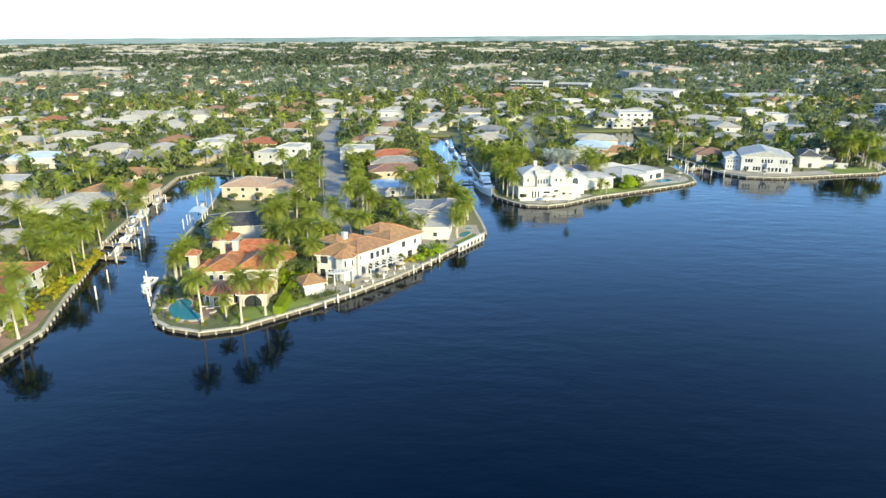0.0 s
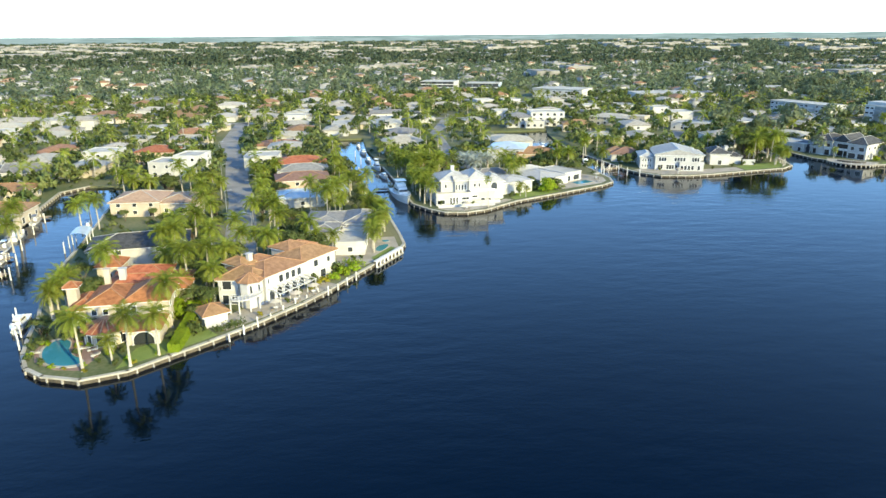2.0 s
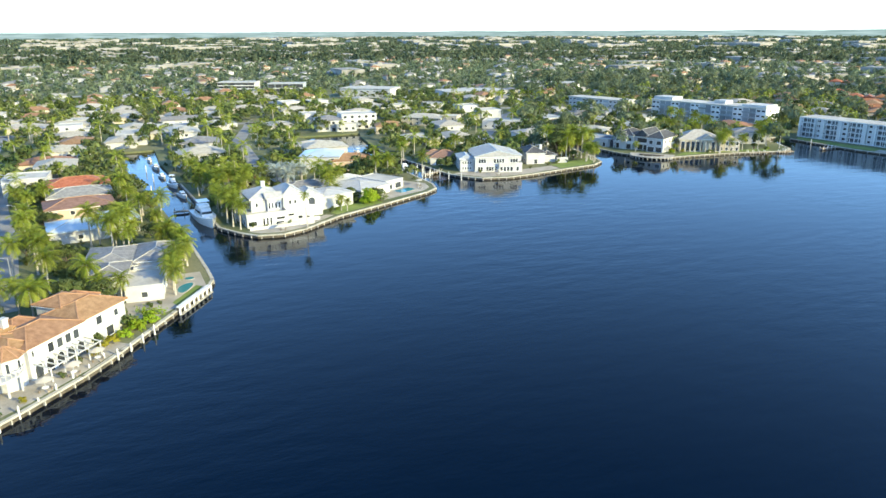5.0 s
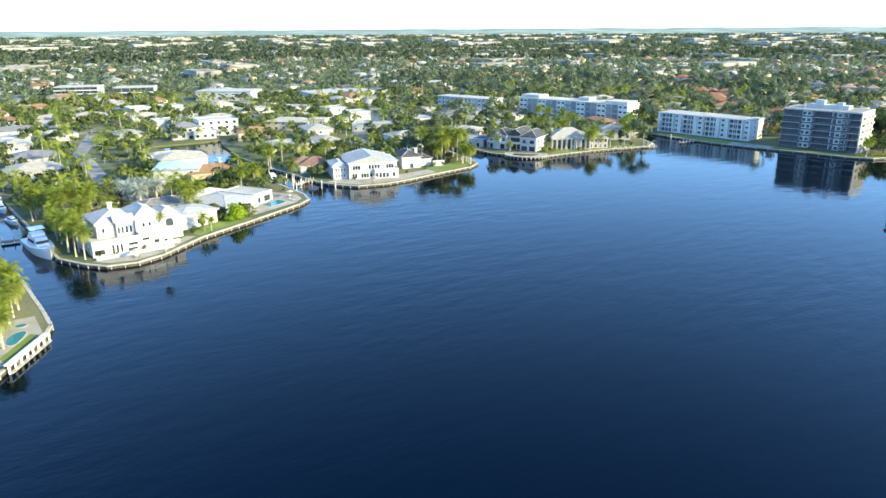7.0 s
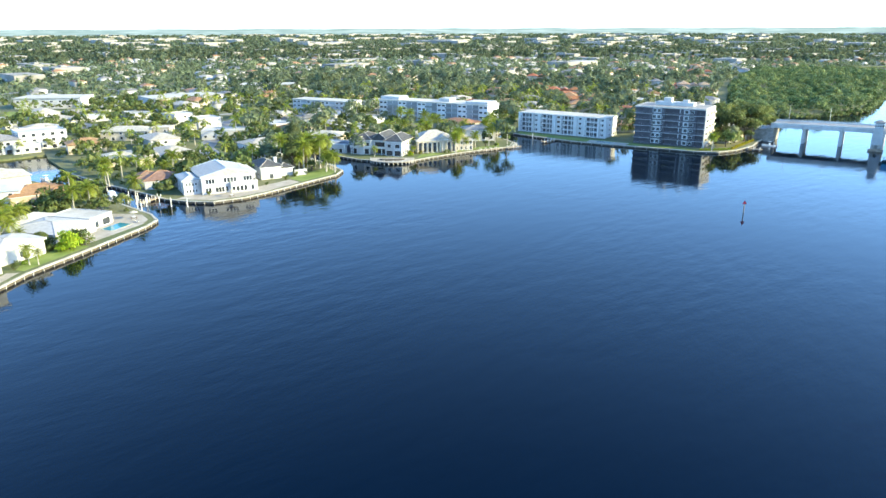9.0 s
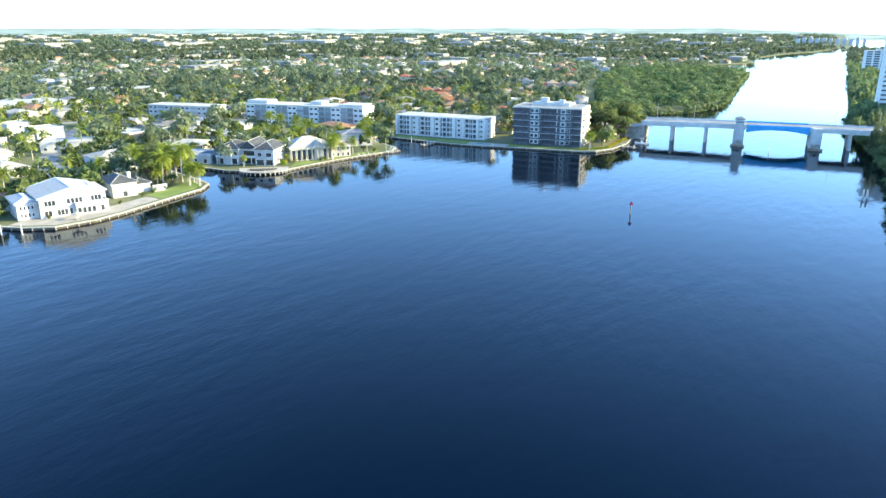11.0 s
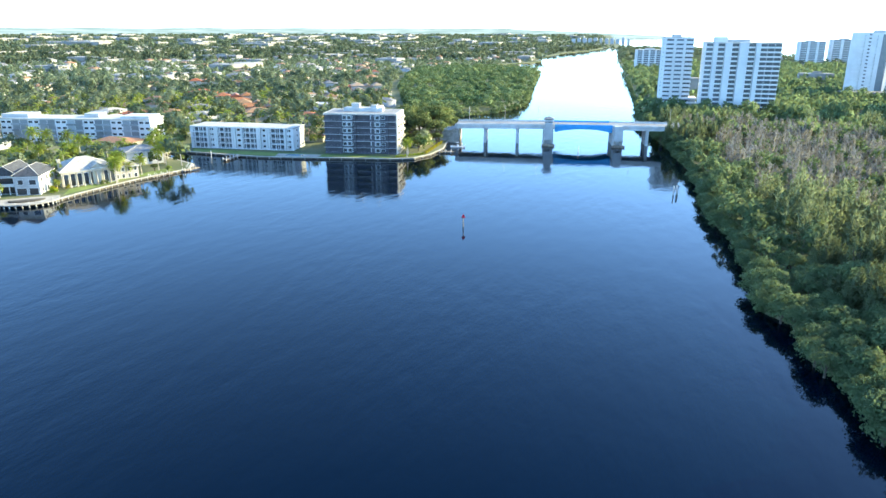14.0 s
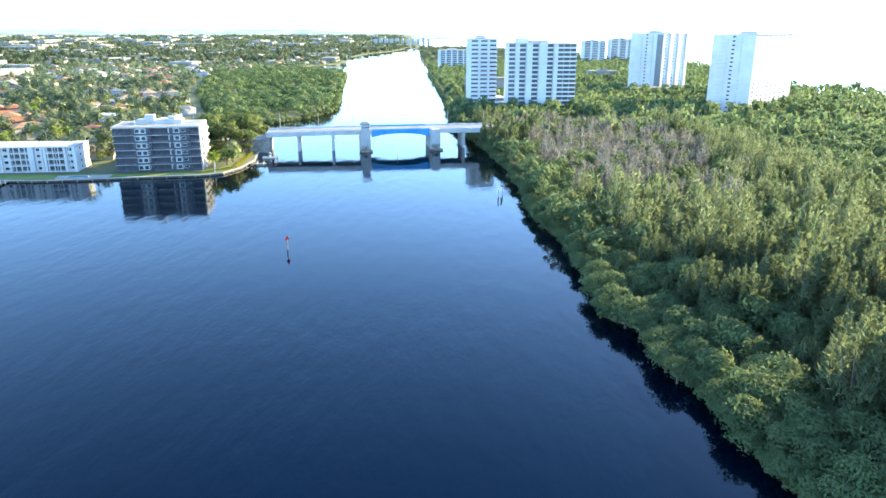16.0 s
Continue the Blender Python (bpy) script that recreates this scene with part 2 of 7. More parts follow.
# ---- mesh building ----
class Geo:
    """Collects faces of one mesh."""
    def __init__(self):
        self.v, self.f = [], []

    def poly(self, *pts):
        n = len(self.v)
        self.v += [tuple(p) for p in pts]
        self.f.append(tuple(range(n, n + len(pts))))
        return self

    def box(self, x0, y0, z0, x1, y1, z1):
        n = len(self.v)
        self.v += [(x, y, z) for z in (z0, z1) for y in (y0, y1) for x in (x0, x1)]
        self.f += [tuple(n + i for i in q) for q in ((0, 2, 3, 1), (4, 5, 7, 6), (0, 1, 5, 4), (1, 3, 7, 5), (3, 2, 6, 7), (2, 0, 4, 6))]
        return self

    def bar(self, a, b, w, h):
        """A box beam from a to b, w wide and h high."""
        a, b = Vector(a), Vector(b)
        d = (b - a).normalized()
        s = d.cross(Vector((0, 0, 1)))
        s = s.normalized() if s.length > 1e-4 else Vector((1, 0, 0))
        u = s.cross(d)
        n = len(self.v)
        self.v += [tuple(p + s * i * w / 2 + u * j * h / 2) for p in (a, b) for j in (-1, 1) for i in (-1, 1)]
        self.f += [tuple(n + i for i in q) for q in ((0, 2, 3, 1), (4, 5, 7, 6), (0, 1, 5, 4), (1, 3, 7, 5), (3, 2, 6, 7), (2, 0, 4, 6))]
        return self

    def tube(self, pts, radii, n=7):
        k = len(self.v)
        for p, r in zip(pts, radii):
            self.v += [(p[0] + r * math.cos(2 * math.pi * i / n), p[1] + r * math.sin(2 * math.pi * i / n), p[2]) for i in range(n)]
        for j in range(len(pts) - 1):
            self.f += [(k + j * n + i, k + j * n + (i + 1) % n, k + (j + 1) * n + (i + 1) % n, k + (j + 1) * n + i) for i in range(n)]
        self.f.append(tuple(k + (len(pts) - 1) * n + i for i in range(n)))
        return self

    def prism(self, outline, z0, z1):
        """An upright solid over a plan outline."""
        n, k = len(self.v), len(outline)
        self.v += [(x, y, z0) for x, y in outline] + [(x, y, z1) for x, y in outline]
        self.f += [(n + i, n + (i + 1) % k, n + k + (i + 1) % k, n + k + i) for i in range(k)]
        for tri in tessellate_polygon([[Vector((x, y, 0)) for x, y in outline]]):
            self.f.append(tuple(n + k + i for i in tri))
        return self

    def ridge_lines(self, x0, y0, x1, y1, z, rise, over=0.6, gable=False, size=0.22):
        """Half-round ridge and hip tiles of the roof that hip() builds."""
        x0, y0, x1, y1 = x0 - over, y0 - over, x1 + over, y1 + over
        w, d = x1 - x0, y1 - y0
        c = [(x0, y0, z), (x1, y0, z), (x1, y1, z), (x0, y1, z)]
        if w >= d:
            i = 0 if gable else min(d / 2, w / 2 - 0.3)
            a, b = (x0 + i, (y0 + y1) / 2, z + rise), (x1 - i, (y0 + y1) / 2, z + rise)
            ends = ((c[0], a), (c[3], a), (c[1], b), (c[2], b))
        else:
            i = 0 if gable else min(w / 2, d / 2 - 0.3)
            a, b = ((x0 + x1) / 2, y0 + i, z + rise), ((x0 + x1) / 2, y1 - i, z + rise)
            ends = ((c[0], a), (c[1], a), (c[2], b), (c[3], b))
        for p, q in ((a, b), *ends):
            self.bar(p, q, size, size * 0.6)
        return self

    def hip(self, x0, y0, x1, y1, z, rise, over=0.6, thick=0.25, gable=False):
        """A hipped or gabled roof with eaves over a rectangle."""
        x0, y0, x1, y1 = x0 - over, y0 - over, x1 + over, y1 + over
        w, d = x1 - x0, y1 - y0
        self.box(x0, y0, z - thick, x1, y1, z)
        if w >= d:
            i = 0 if gable else min(d / 2, w / 2 - 0.3)
            a, b = (x0 + i, (y0 + y1) / 2, z + rise), (x1 - i, (y0 + y1) / 2, z + rise)
            c = [(x0, y0, z), (x1, y0, z), (x1, y1, z), (x0, y1, z)]
            self.poly(c[0], c[1], b, a), self.poly(c[2], c[3], a, b), self.poly(c[1], c[2], b), self.poly(c[3], c[0], a)
        else:
            i = 0 if gable else min(w / 2, d / 2 - 0.3)
            a, b = ((x0 + x1) / 2, y0 + i, z + rise), ((x0 + x1) / 2, y1 - i, z + rise)
            c = [(x0, y0, z), (x1, y0, z), (x1, y1, z), (x0, y1, z)]
            self.poly(c[1], c[2], b, a), self.poly(c[3], c[0], a, b), self.poly(c[0], c[1], a), self.poly(c[2], c[3], b)
        return self

    def mesh(self, name):
        m = bpy.data.meshes.new(name)
        m.from_pydata(self.v, [], self.f)
        return m


def array_mesh(name, V, F, material, N=None):
    """A mesh from arrays: V (n, 3), F (m, 3 or 4); N: a normal for each vertex, that of the clump it belongs to."""
    m = bpy.data.meshes.new(name)
    V, F = np.ascontiguousarray(V, np.float32), np.ascontiguousarray(F, np.int32)
    k = F.shape[1]
    m.vertices.add(len(V)), m.loops.add(F.size), m.polygons.add(len(F))
    m.vertices.foreach_set("co", V.ravel())
    m.loops.foreach_set("vertex_index", F.ravel())
    m.polygons.foreach_set("loop_start", np.arange(0, F.size, k, dtype=np.int32))
    m.update(calc_edges=True)
    if N is not None:
        a = m.attributes.new("custom_normal", "FLOAT_VECTOR", "POINT")
        a.data.foreach_set("vector", np.ascontiguousarray(N, np.float32).ravel())
    m.materials.append(material)
    return m


def part(name, geo, material, parent, label=""):
    m = geo.mesh(name) if isinstance(geo, Geo) else geo
    if material and not m.materials:
        m.materials.append(material)
    ob = new(name, m)
    ob.parent = parent
    return tagged(ob, label)


def thing(name, m, label, category, group="", kind=""):
    ob = new(name)
    ob.matrix_basis = m
    return tagged(ob, label, category, group, kind)


def solid(name, geo, material, label, category="", group="", kind=""):
    m = geo.mesh(name) if isinstance(geo, Geo) else geo
    if not m.materials:
        m.materials.append(material)
    return tagged(new(name, m), label, category, group, kind)


rng = np.random.default_rng(7)
K = 1.25                                            # plan units to metres
GZ = 0.95                                            # ground above the water

# ---- land and water ----
SHORE_WEST = [(-80, -2300), (-72, -50), (-68, 60), (-69, 99), (-68, 109), (-70.5, 118), (-76, 140), (-81, 156), (-84, 172), (-91, 218), (-94, 243), (-88, 252), (-76, 250)]
SHORE_A = [(-73, 230), (-66, 182), (-63, 152), (-57, 134), (-55, 125), (-53, 118), (-50.5, 113), (-47, 110), (-41, 108), (-35, 110), (-30, 114.5),
           (-25, 119), (-18, 126), (-11, 134), (-6, 141), (2, 154), (9, 165), (10.5, 170), (10, 178), (8, 200), (3, 238), (-6, 300), (-9, 348)]
SHORE_B = [(4, 348), (5, 312), (10, 271), (14, 233), (16, 210), (20, 203), (24, 198.5), (30, 197.5), (36, 200), (47, 209), (64, 218), (80, 227),
           (84.5, 231), (86, 238), (85, 257), (82, 290), (73, 330), (68, 362)]
SHORE_C = [(98, 362), (95, 350), (91, 315), (92, 290), (95, 270), (97, 252), (100, 245), (105, 239), (114, 237), (123, 238), (141, 242),
           (154, 244.5), (160, 249), (163, 258), (166, 275), (170, 290)]
SHORE_D = [(176, 292), (177, 275), (178, 262), (183, 251), (190, 245), (201, 245), (221, 243), (242, 238), (250, 242), (255, 252), (262, 267), (270, 268)]
SHORE_E = [(273, 262), (272, 245), (272, 228), (275, 212), (279, 198), (284, 176), (288, 169), (298, 165.5), (314, 165), (327, 168), (339, 170)]
SHORE_FAR = [(352, 172), (371, 178), (385, 186), (386, 198), (376, 210), (388, 234), (410, 240), (420, 215), (426, 192), (448, 176), (487, 167), (550, 176), (620, 188), (735, 206),
             (851, 223), (872, 250), (930, 296), (1010, 306), (1085, 276), (1127, 268), (1150, 276), (1200, 290), (1330, 296), (1516, 290), (1645, 262), (1754, 256), (1880, 250), (2400, 262)]
SHORE_EAST = [(60, -600), (72, -100), (84, 0), (100, 36), (115, 44), (133, 46), (145, 50), (157, 50), (164, 56), (179, 54.5), (205, 56.5), (231, 62),
              (257, 62.5), (292, 65), (326, 71), (345, 74), (400, 86), (446, 92), (523, 97), (801, 122), (1185, 159), (1754, 205), (2400, 235)]
SEA_SIDE = [(2400, 60), (1000, -215), (640, -190), (560, -235), (300, -450)]
R_FLAT = 2400.0


def metres(line):
    return [(min(x * K, 2380.0), max(y * K, -2380.0)) for x, y in line]


SHORE_WEST, SHORE_A, SHORE_B, SHORE_C, SHORE_D, SHORE_E = (metres(q) for q in (SHORE_WEST, SHORE_A, SHORE_B, SHORE_C, SHORE_D, SHORE_E))
SHORE_FAR, SHORE_EAST, SEA_SIDE = (metres(q) for q in (SHORE_FAR, SHORE_EAST, SEA_SIDE))
north_arc = [(R_FLAT * math.cos(radians(a)), R_FLAT * math.sin(radians(a))) for a in range(8, 256, 8)]
LAND_MAIN = SHORE_WEST + SHORE_A + SHORE_B + SHORE_C + SHORE_D + SHORE_E + SHORE_FAR + north_arc
LAND_EAST = SHORE_EAST + SEA_SIDE


def inside(poly, P):
    """Which of the points P (n, 2) lie within the outline."""
    P = np.atleast_2d(P)
    hit = np.zeros(len(P), bool)
    A = np.array(poly, float)
    B = np.roll(A, -1, 0)
    for (ax, ay), (bx, by) in zip(A, B):
        if ay == by:
            continue
        c = ((ay > P[:, 1]) != (by > P[:, 1])) & (P[:, 0] < (bx - ax) * (P[:, 1] - ay) / (by - ay) + ax)
        hit ^= c
    return hit


def shore_distance(poly, P):
    P = np.atleast_2d(P)
    d = np.full(len(P), 1e9)
    A = np.array(poly, float)
    for a, b in zip(A[:-1], A[1:]):
        u = b - a
        k = np.clip(((P - a) @ u) / (u @ u), 0, 1)
        d = np.minimum(d, np.hypot(*(P - a - k[:, None] * u).T))
    return d


g = Geo()
for outline in (LAND_MAIN, LAND_EAST):
    g.prism(outline, -2.5, GZ)
# the far land rises gently towards the horizon
steps = [(2400, 1.3), (2900, 2.2), (3400, 4.5), (3900, 8), (4400, 12), (4850, 16)]
for (r0, z0), (r1, z1) in zip(steps[:-1], steps[1:]):
    for a in range(6, 256, 6):
        c0, s0, c1, s1 = (f(radians(b)) for b in (a, a + 6) for f in (math.cos, math.sin))
        g.poly((r0 * c0, r0 * s0, z0), (r1 * c0, r1 * s0, z1), (r1 * c1, r1 * s1, z1), (r0 * c1, r0 * s1, z0))
solid("ground", g, M_GROUND, "green lawns and sandy soil of flat coastal land", "ground", kind="structure")
g = Geo()
g.poly(*[(4880 * math.cos(radians(a)), 4880 * math.sin(radians(a)), 0) for a in range(0, 360, 6)])
solid("water", g, M_WATER, "calm deep blue waterway with faint ripples", "water", kind="structure")

# glowing backdrop ring for far land, its haze put into the emission colour
haze = bpy.data.materials.new("glowing_haze_band")
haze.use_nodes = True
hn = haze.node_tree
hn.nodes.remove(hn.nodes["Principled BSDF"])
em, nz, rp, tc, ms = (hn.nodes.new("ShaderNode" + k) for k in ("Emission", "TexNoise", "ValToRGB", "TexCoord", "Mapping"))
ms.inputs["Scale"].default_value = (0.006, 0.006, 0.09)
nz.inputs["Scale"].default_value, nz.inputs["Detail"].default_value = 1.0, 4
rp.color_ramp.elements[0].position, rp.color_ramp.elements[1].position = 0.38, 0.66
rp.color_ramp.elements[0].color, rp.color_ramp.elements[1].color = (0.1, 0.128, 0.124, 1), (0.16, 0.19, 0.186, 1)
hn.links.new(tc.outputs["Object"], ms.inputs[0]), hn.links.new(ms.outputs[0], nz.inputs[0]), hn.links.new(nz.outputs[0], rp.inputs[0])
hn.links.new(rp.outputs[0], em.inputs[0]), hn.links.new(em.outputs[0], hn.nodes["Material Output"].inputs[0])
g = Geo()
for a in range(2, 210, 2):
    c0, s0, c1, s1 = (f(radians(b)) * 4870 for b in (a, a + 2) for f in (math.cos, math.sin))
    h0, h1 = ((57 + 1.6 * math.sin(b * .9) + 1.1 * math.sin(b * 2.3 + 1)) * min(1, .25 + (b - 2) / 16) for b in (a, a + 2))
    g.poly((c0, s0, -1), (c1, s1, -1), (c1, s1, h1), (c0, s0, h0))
solid("backdrop", g, haze, "glowing pale blue-grey backdrop band coloured as distance haze", "distance", kind="structure")

TAKEN = []                                          # x, y, radius of what stands


# ---- seawalls ----
def seawall(name, line, post_gap, label, wide=0.14):
    """A capped concrete seawall with pilasters along a shore line."""
    wall = tagged(new(name), label, "seawall", kind="structure")
    cap, panel = Geo(), Geo()
    post = Geo().box(-wide, -0.3, -1.2, wide, 0.1, 0.72).mesh("pilaster")
    post.materials.append(M_CONC if wide > 0.2 else M_PIER)
    carry = 0.0
    for (ax, ay), (bx, by) in zip(line[:-1], line[1:]):
        a, b = Vector((ax, ay, 0)), Vector((bx, by, 0))
        d = (b - a).normalized()
        n = Vector((d.y, -d.x, 0))                  # towards the water
        L = (b - a).length
        panel.bar(a + n * 0.1 - Vector((0, 0, 0.4)), b + n * 0.1 - Vector((0, 0, 0.4)), 0.3, 2.2)
        cap.bar(a - n * 0.05 + Vector((0, 0, GZ - 0.08)) - d * 0.2, b - n * 0.05 + Vector((0, 0, GZ - 0.08)) + d * 0.2, 0.8, 0.32)
        s = carry
        while s < L:
            p = part("pilaster", post, M_CONC, wall)
            p.matrix_basis = Matrix.Translation(a + d * s + n * 0.28) @ Matrix.Rotation(math.atan2(d.y, d.x), 4, "Z")
            s += post_gap
        carry = s - L
    part("cap", cap, M_CONC, wall, "pale concrete cap")
    part("wall_panel", panel, M_WET, wall, "dark water-stained panels")
    return wall


seawall("seawall_1", SHORE_WEST[2:12], 3.0, "pale concrete seawall with tall white pilasters", wide=0.3)
seawall("seawall_2", SHORE_A[:20], 3.2, "curved concrete seawall with a pale cap and dark gaps")
seawall("seawall_3", SHORE_B[2:16], 3.4, "cream concrete seawall with short dark arches")
seawall("seawall_4", SHORE_C[2:], 3.4, "cream concrete seawall along a rounded point")
seawall("seawall_5", SHORE_D[1:], 3.0, "cream concrete seawall before waterfront villas")
seawall("seawall_6", SHORE_E, 6.0, "low grey concrete seawall before apartment blocks")


# ---- houses ----
WINDOWS = {}


def window_meshes(w, h):
    """Frame ring and pane, and for far walls both in one shell with a recessed pane."""
    key = (round(w, 2), round(h, 2))
    if key not in WINDOWS:
        t = 0.1
        out = [(-w / 2, 0), (w / 2, 0), (w / 2, h), (-w / 2, h)]
        inn = [(-w / 2 + t, t), (w / 2 - t, t), (w / 2 - t, h - t), (-w / 2 + t, h - t)]
        v = [(x, -0.09, z) for x, z in out] + [(x, -0.09, z) for x, z in inn] + [(x, 0, z) for x, z in out] + [(x, -0.02, z) for x, z in inn]
        ring = [f for i in range(4) for f in ((i, (i + 1) % 4, 4 + (i + 1) % 4, 4 + i), (8 + i, 8 + (i + 1) % 4, (i + 1) % 4, i), (4 + i, 4 + (i + 1) % 4, 12 + (i + 1) % 4, 12 + i))]
        f, p, q = Geo(), Geo().box(-w / 2 + t, -0.04, t, w / 2 - t, -0.005, h - t), Geo()
        f.v, f.f, q.v, q.f = v, ring, v, ring + [(12, 13, 14, 15)]
        a, b, j = f.mesh("window"), p.mesh("pane"), q.mesh("window")
        a.materials.append(M_FRAME), b.materials.append(M_GLASS)
        j.materials.append(M_FRAME), j.materials.append(M_GLASS)
        j.polygons.foreach_set("material_index", [0] * 12 + [1])
        WINDOWS[key] = (a, b, j)
    return WINDOWS[key]


def window(parent, x, y, z, turn, w, h, framed=True, joined=False):
    """A window on a wall; turn: the wall's outward side, degrees (0 faces -y)."""
    a, b, j = window_meshes(w, h)
    m = pose(x, y, z, 0, 0, turn)
    if joined:
        part("window", j, None, parent).matrix_basis = m
    elif framed:
        o = part("window", a, M_FRAME, parent)
        o.matrix_basis = m
        part("pane", b, M_GLASS, o)
    else:
        part("window", j, None, parent).matrix_basis = m


def arch_window(parent, x, y, z, w, h):
    """A round-headed opening with dark glass and a white surround on a front wall."""
    def shape(a, top):
        return [(-a, 0.0), (a, 0.0)] + [(a * math.cos(math.pi * i / 8), top + a * math.sin(math.pi * i / 8)) for i in range(9)]
    o, i = shape(w / 2, h - w / 2), shape(w / 2 - 0.14, h - w / 2)
    n = len(o)
    f = Geo()
    f.v = [(px, -0.12, pz) for px, pz in o] + [(px, -0.12, pz) for px, pz in i] + [(px, 0, pz) for px, pz in o] + [(px, 0, pz) for px, pz in i]
    for a in range(n):
        b = (a + 1) % n
        f.f += [(a, b, n + b, n + a), (2 * n + a, 2 * n + b, b, a), (n + a, n + b, 3 * n + b, 3 * n + a)]
    q = part("arched_window", f, M_FRAME, parent)
    q.matrix_basis = pose(x, y - 0.002, z)
    part("pane", Geo().poly(*[(px, -0.03, pz) for px, pz in i]), M_GLASS, q)


Block = namedtuple("Block", "x0 y0 x1 y1 h roof rise floors")


def house(label, x, y, ang, wall, roof, blocks, framed=True, sides="flr", win=(1.5, 1.5), gap=3.4, caps=None, chimney=None, category="house", group="", name="house", take=True, k=K, fronts=None):
    """A house of rectangular blocks in its own frame: x along its front, y away from it."""
    x, y, gap = x * k, y * k, gap * k
    blocks = [Block(b.x0 * k, b.y0 * k, b.x1 * k, b.y1 * k, *b[4:]) for b in blocks]
    h = thing(name, pose(x, y, GZ, 0, 0, ang), label, category, group)
    r = random.Random(int(abs(x) * 31 + abs(y) * 7))
    ca, sa = math.cos(radians(ang)), math.sin(radians(ang))
    for b in blocks:
        g = Geo().box(b.x0, b.y0, -0.4, b.x1, b.y1, b.h)
        part("wall", g, wall, h)
        rg = Geo()
        if b.roof in ("hip", "gable"):
            rg.hip(b.x0, b.y0, b.x1, b.y1, b.h + 0.26, b.rise, gable=b.roof == "gable")
            part("roof", rg, roof, h)
            if framed and y < 345:
                part("ridge_tiles", Geo().ridge_lines(b.x0, b.y0, b.x1, b.y1, b.h + 0.3, b.rise, gable=b.roof == "gable"), caps or (M_RIDGE if roof in (M_ORANGE, M_TERRA, M_BROWNR) else M_FLATR), h)
                part("fascia", Geo().box(b.x0 - .56, b.y0 - .56, b.h - 0.16, b.x1 + .56, b.y1 + .56, b.h + 0.006), M_FRAME, h)
        else:                                       # flat with a parapet
            rg.box(b.x0 + 0.25, b.y0 + 0.25, b.h + 0.002, b.x1 - 0.25, b.y1 - 0.25, b.h + 0.15)
            part("roof", rg, M_FLATR, h)
            pg = Geo()
            pg.box(b.x0 - .1, b.y0 - .1, b.h - 0.1, b.x1 + .1, b.y0 + .22, b.h + b.rise), pg.box(b.x0 - .1, b.y1 - .22, b.h - 0.1, b.x1 + .1, b.y1 + .1, b.h + b.rise)
            pg.box(b.x0 - .1, b.y0 + .22, b.h - 0.1, b.x0 + .22, b.y1 - .22, b.h + b.rise), pg.box(b.x1 - .22, b.y0 + .22, b.h - 0.1, b.x1 + .1, b.y1 - .22, b.h + b.rise)
            part("parapet", pg, wall, h)
        fh = b.h / max(b.floors, 1)
        for fl in range(b.floors):
            z = fl * fh + 0.9
            hh = min(win[1], fh - 1.1)
            for side, (p0, p1, fixed, turn) in {"f": (b.x0, b.x1, b.y0 - 0.002, 0), "b": (b.x0, b.x1, b.y1 + 0.002, 180), "l": (b.y0, b.y1, b.x0 - 0.002, -90), "r": (b.y0, b.y1, b.x1 + 0.002, 90)}.items():
                if side not in sides or (side == "f" and fronts is not None):
                    continue
                n = int((p1 - p0 - 1.2) / gap)
                for i in range(n):
                    if r.random() < 0.12:
                        continue
                    s = p0 + (p1 - p0) * (i + 0.5) / n
                    door = fl == 0 and r.random() < 0.3
                    ww, wh, wz = (win[0] * 1.25, min(2.2, fh - 0.5), 0.1) if door else (win[0], hh, z)
                    if side in "fb":
                        window(h, s, fixed, wz, turn, ww, wh, framed, framed and y > 262)
                    else:
                        window(h, fixed, s, wz, turn, ww, wh, framed, framed and y > 262)
        if take:
            cx, cy = (b.x0 + b.x1) / 2, (b.y0 + b.y1) / 2
            TAKEN.append((x + ca * cx - sa * cy, y + sa * cx + ca * cy, math.hypot(b.x1 - b.x0, b.y1 - b.y0) * 0.38))
    for fx, fy, fz, fw, fh2 in fronts or ():
        window(h, fx * k, fy * k - 0.002, fz, 0, fw, fh2)
    if chimney:
        cx, cy, cz = chimney
        c = Geo().box(cx - .6, cy - .5, 2, cx + .6, cy + .5, cz).box(cx - .75, cy - .65, cz, cx + .75, cy + .65, cz + .25)
        part("chimney", c, wall, h)
    return h


def attach(home, extra):
    """Makes the parts of one house parts of another."""
    turn = home.matrix_basis.inverted() @ extra.matrix_basis
    for c in list(extra.children):
        m = turn @ c.matrix_basis
        c.parent, c.matrix_basis = home, m
    bpy.data.objects.remove(extra)


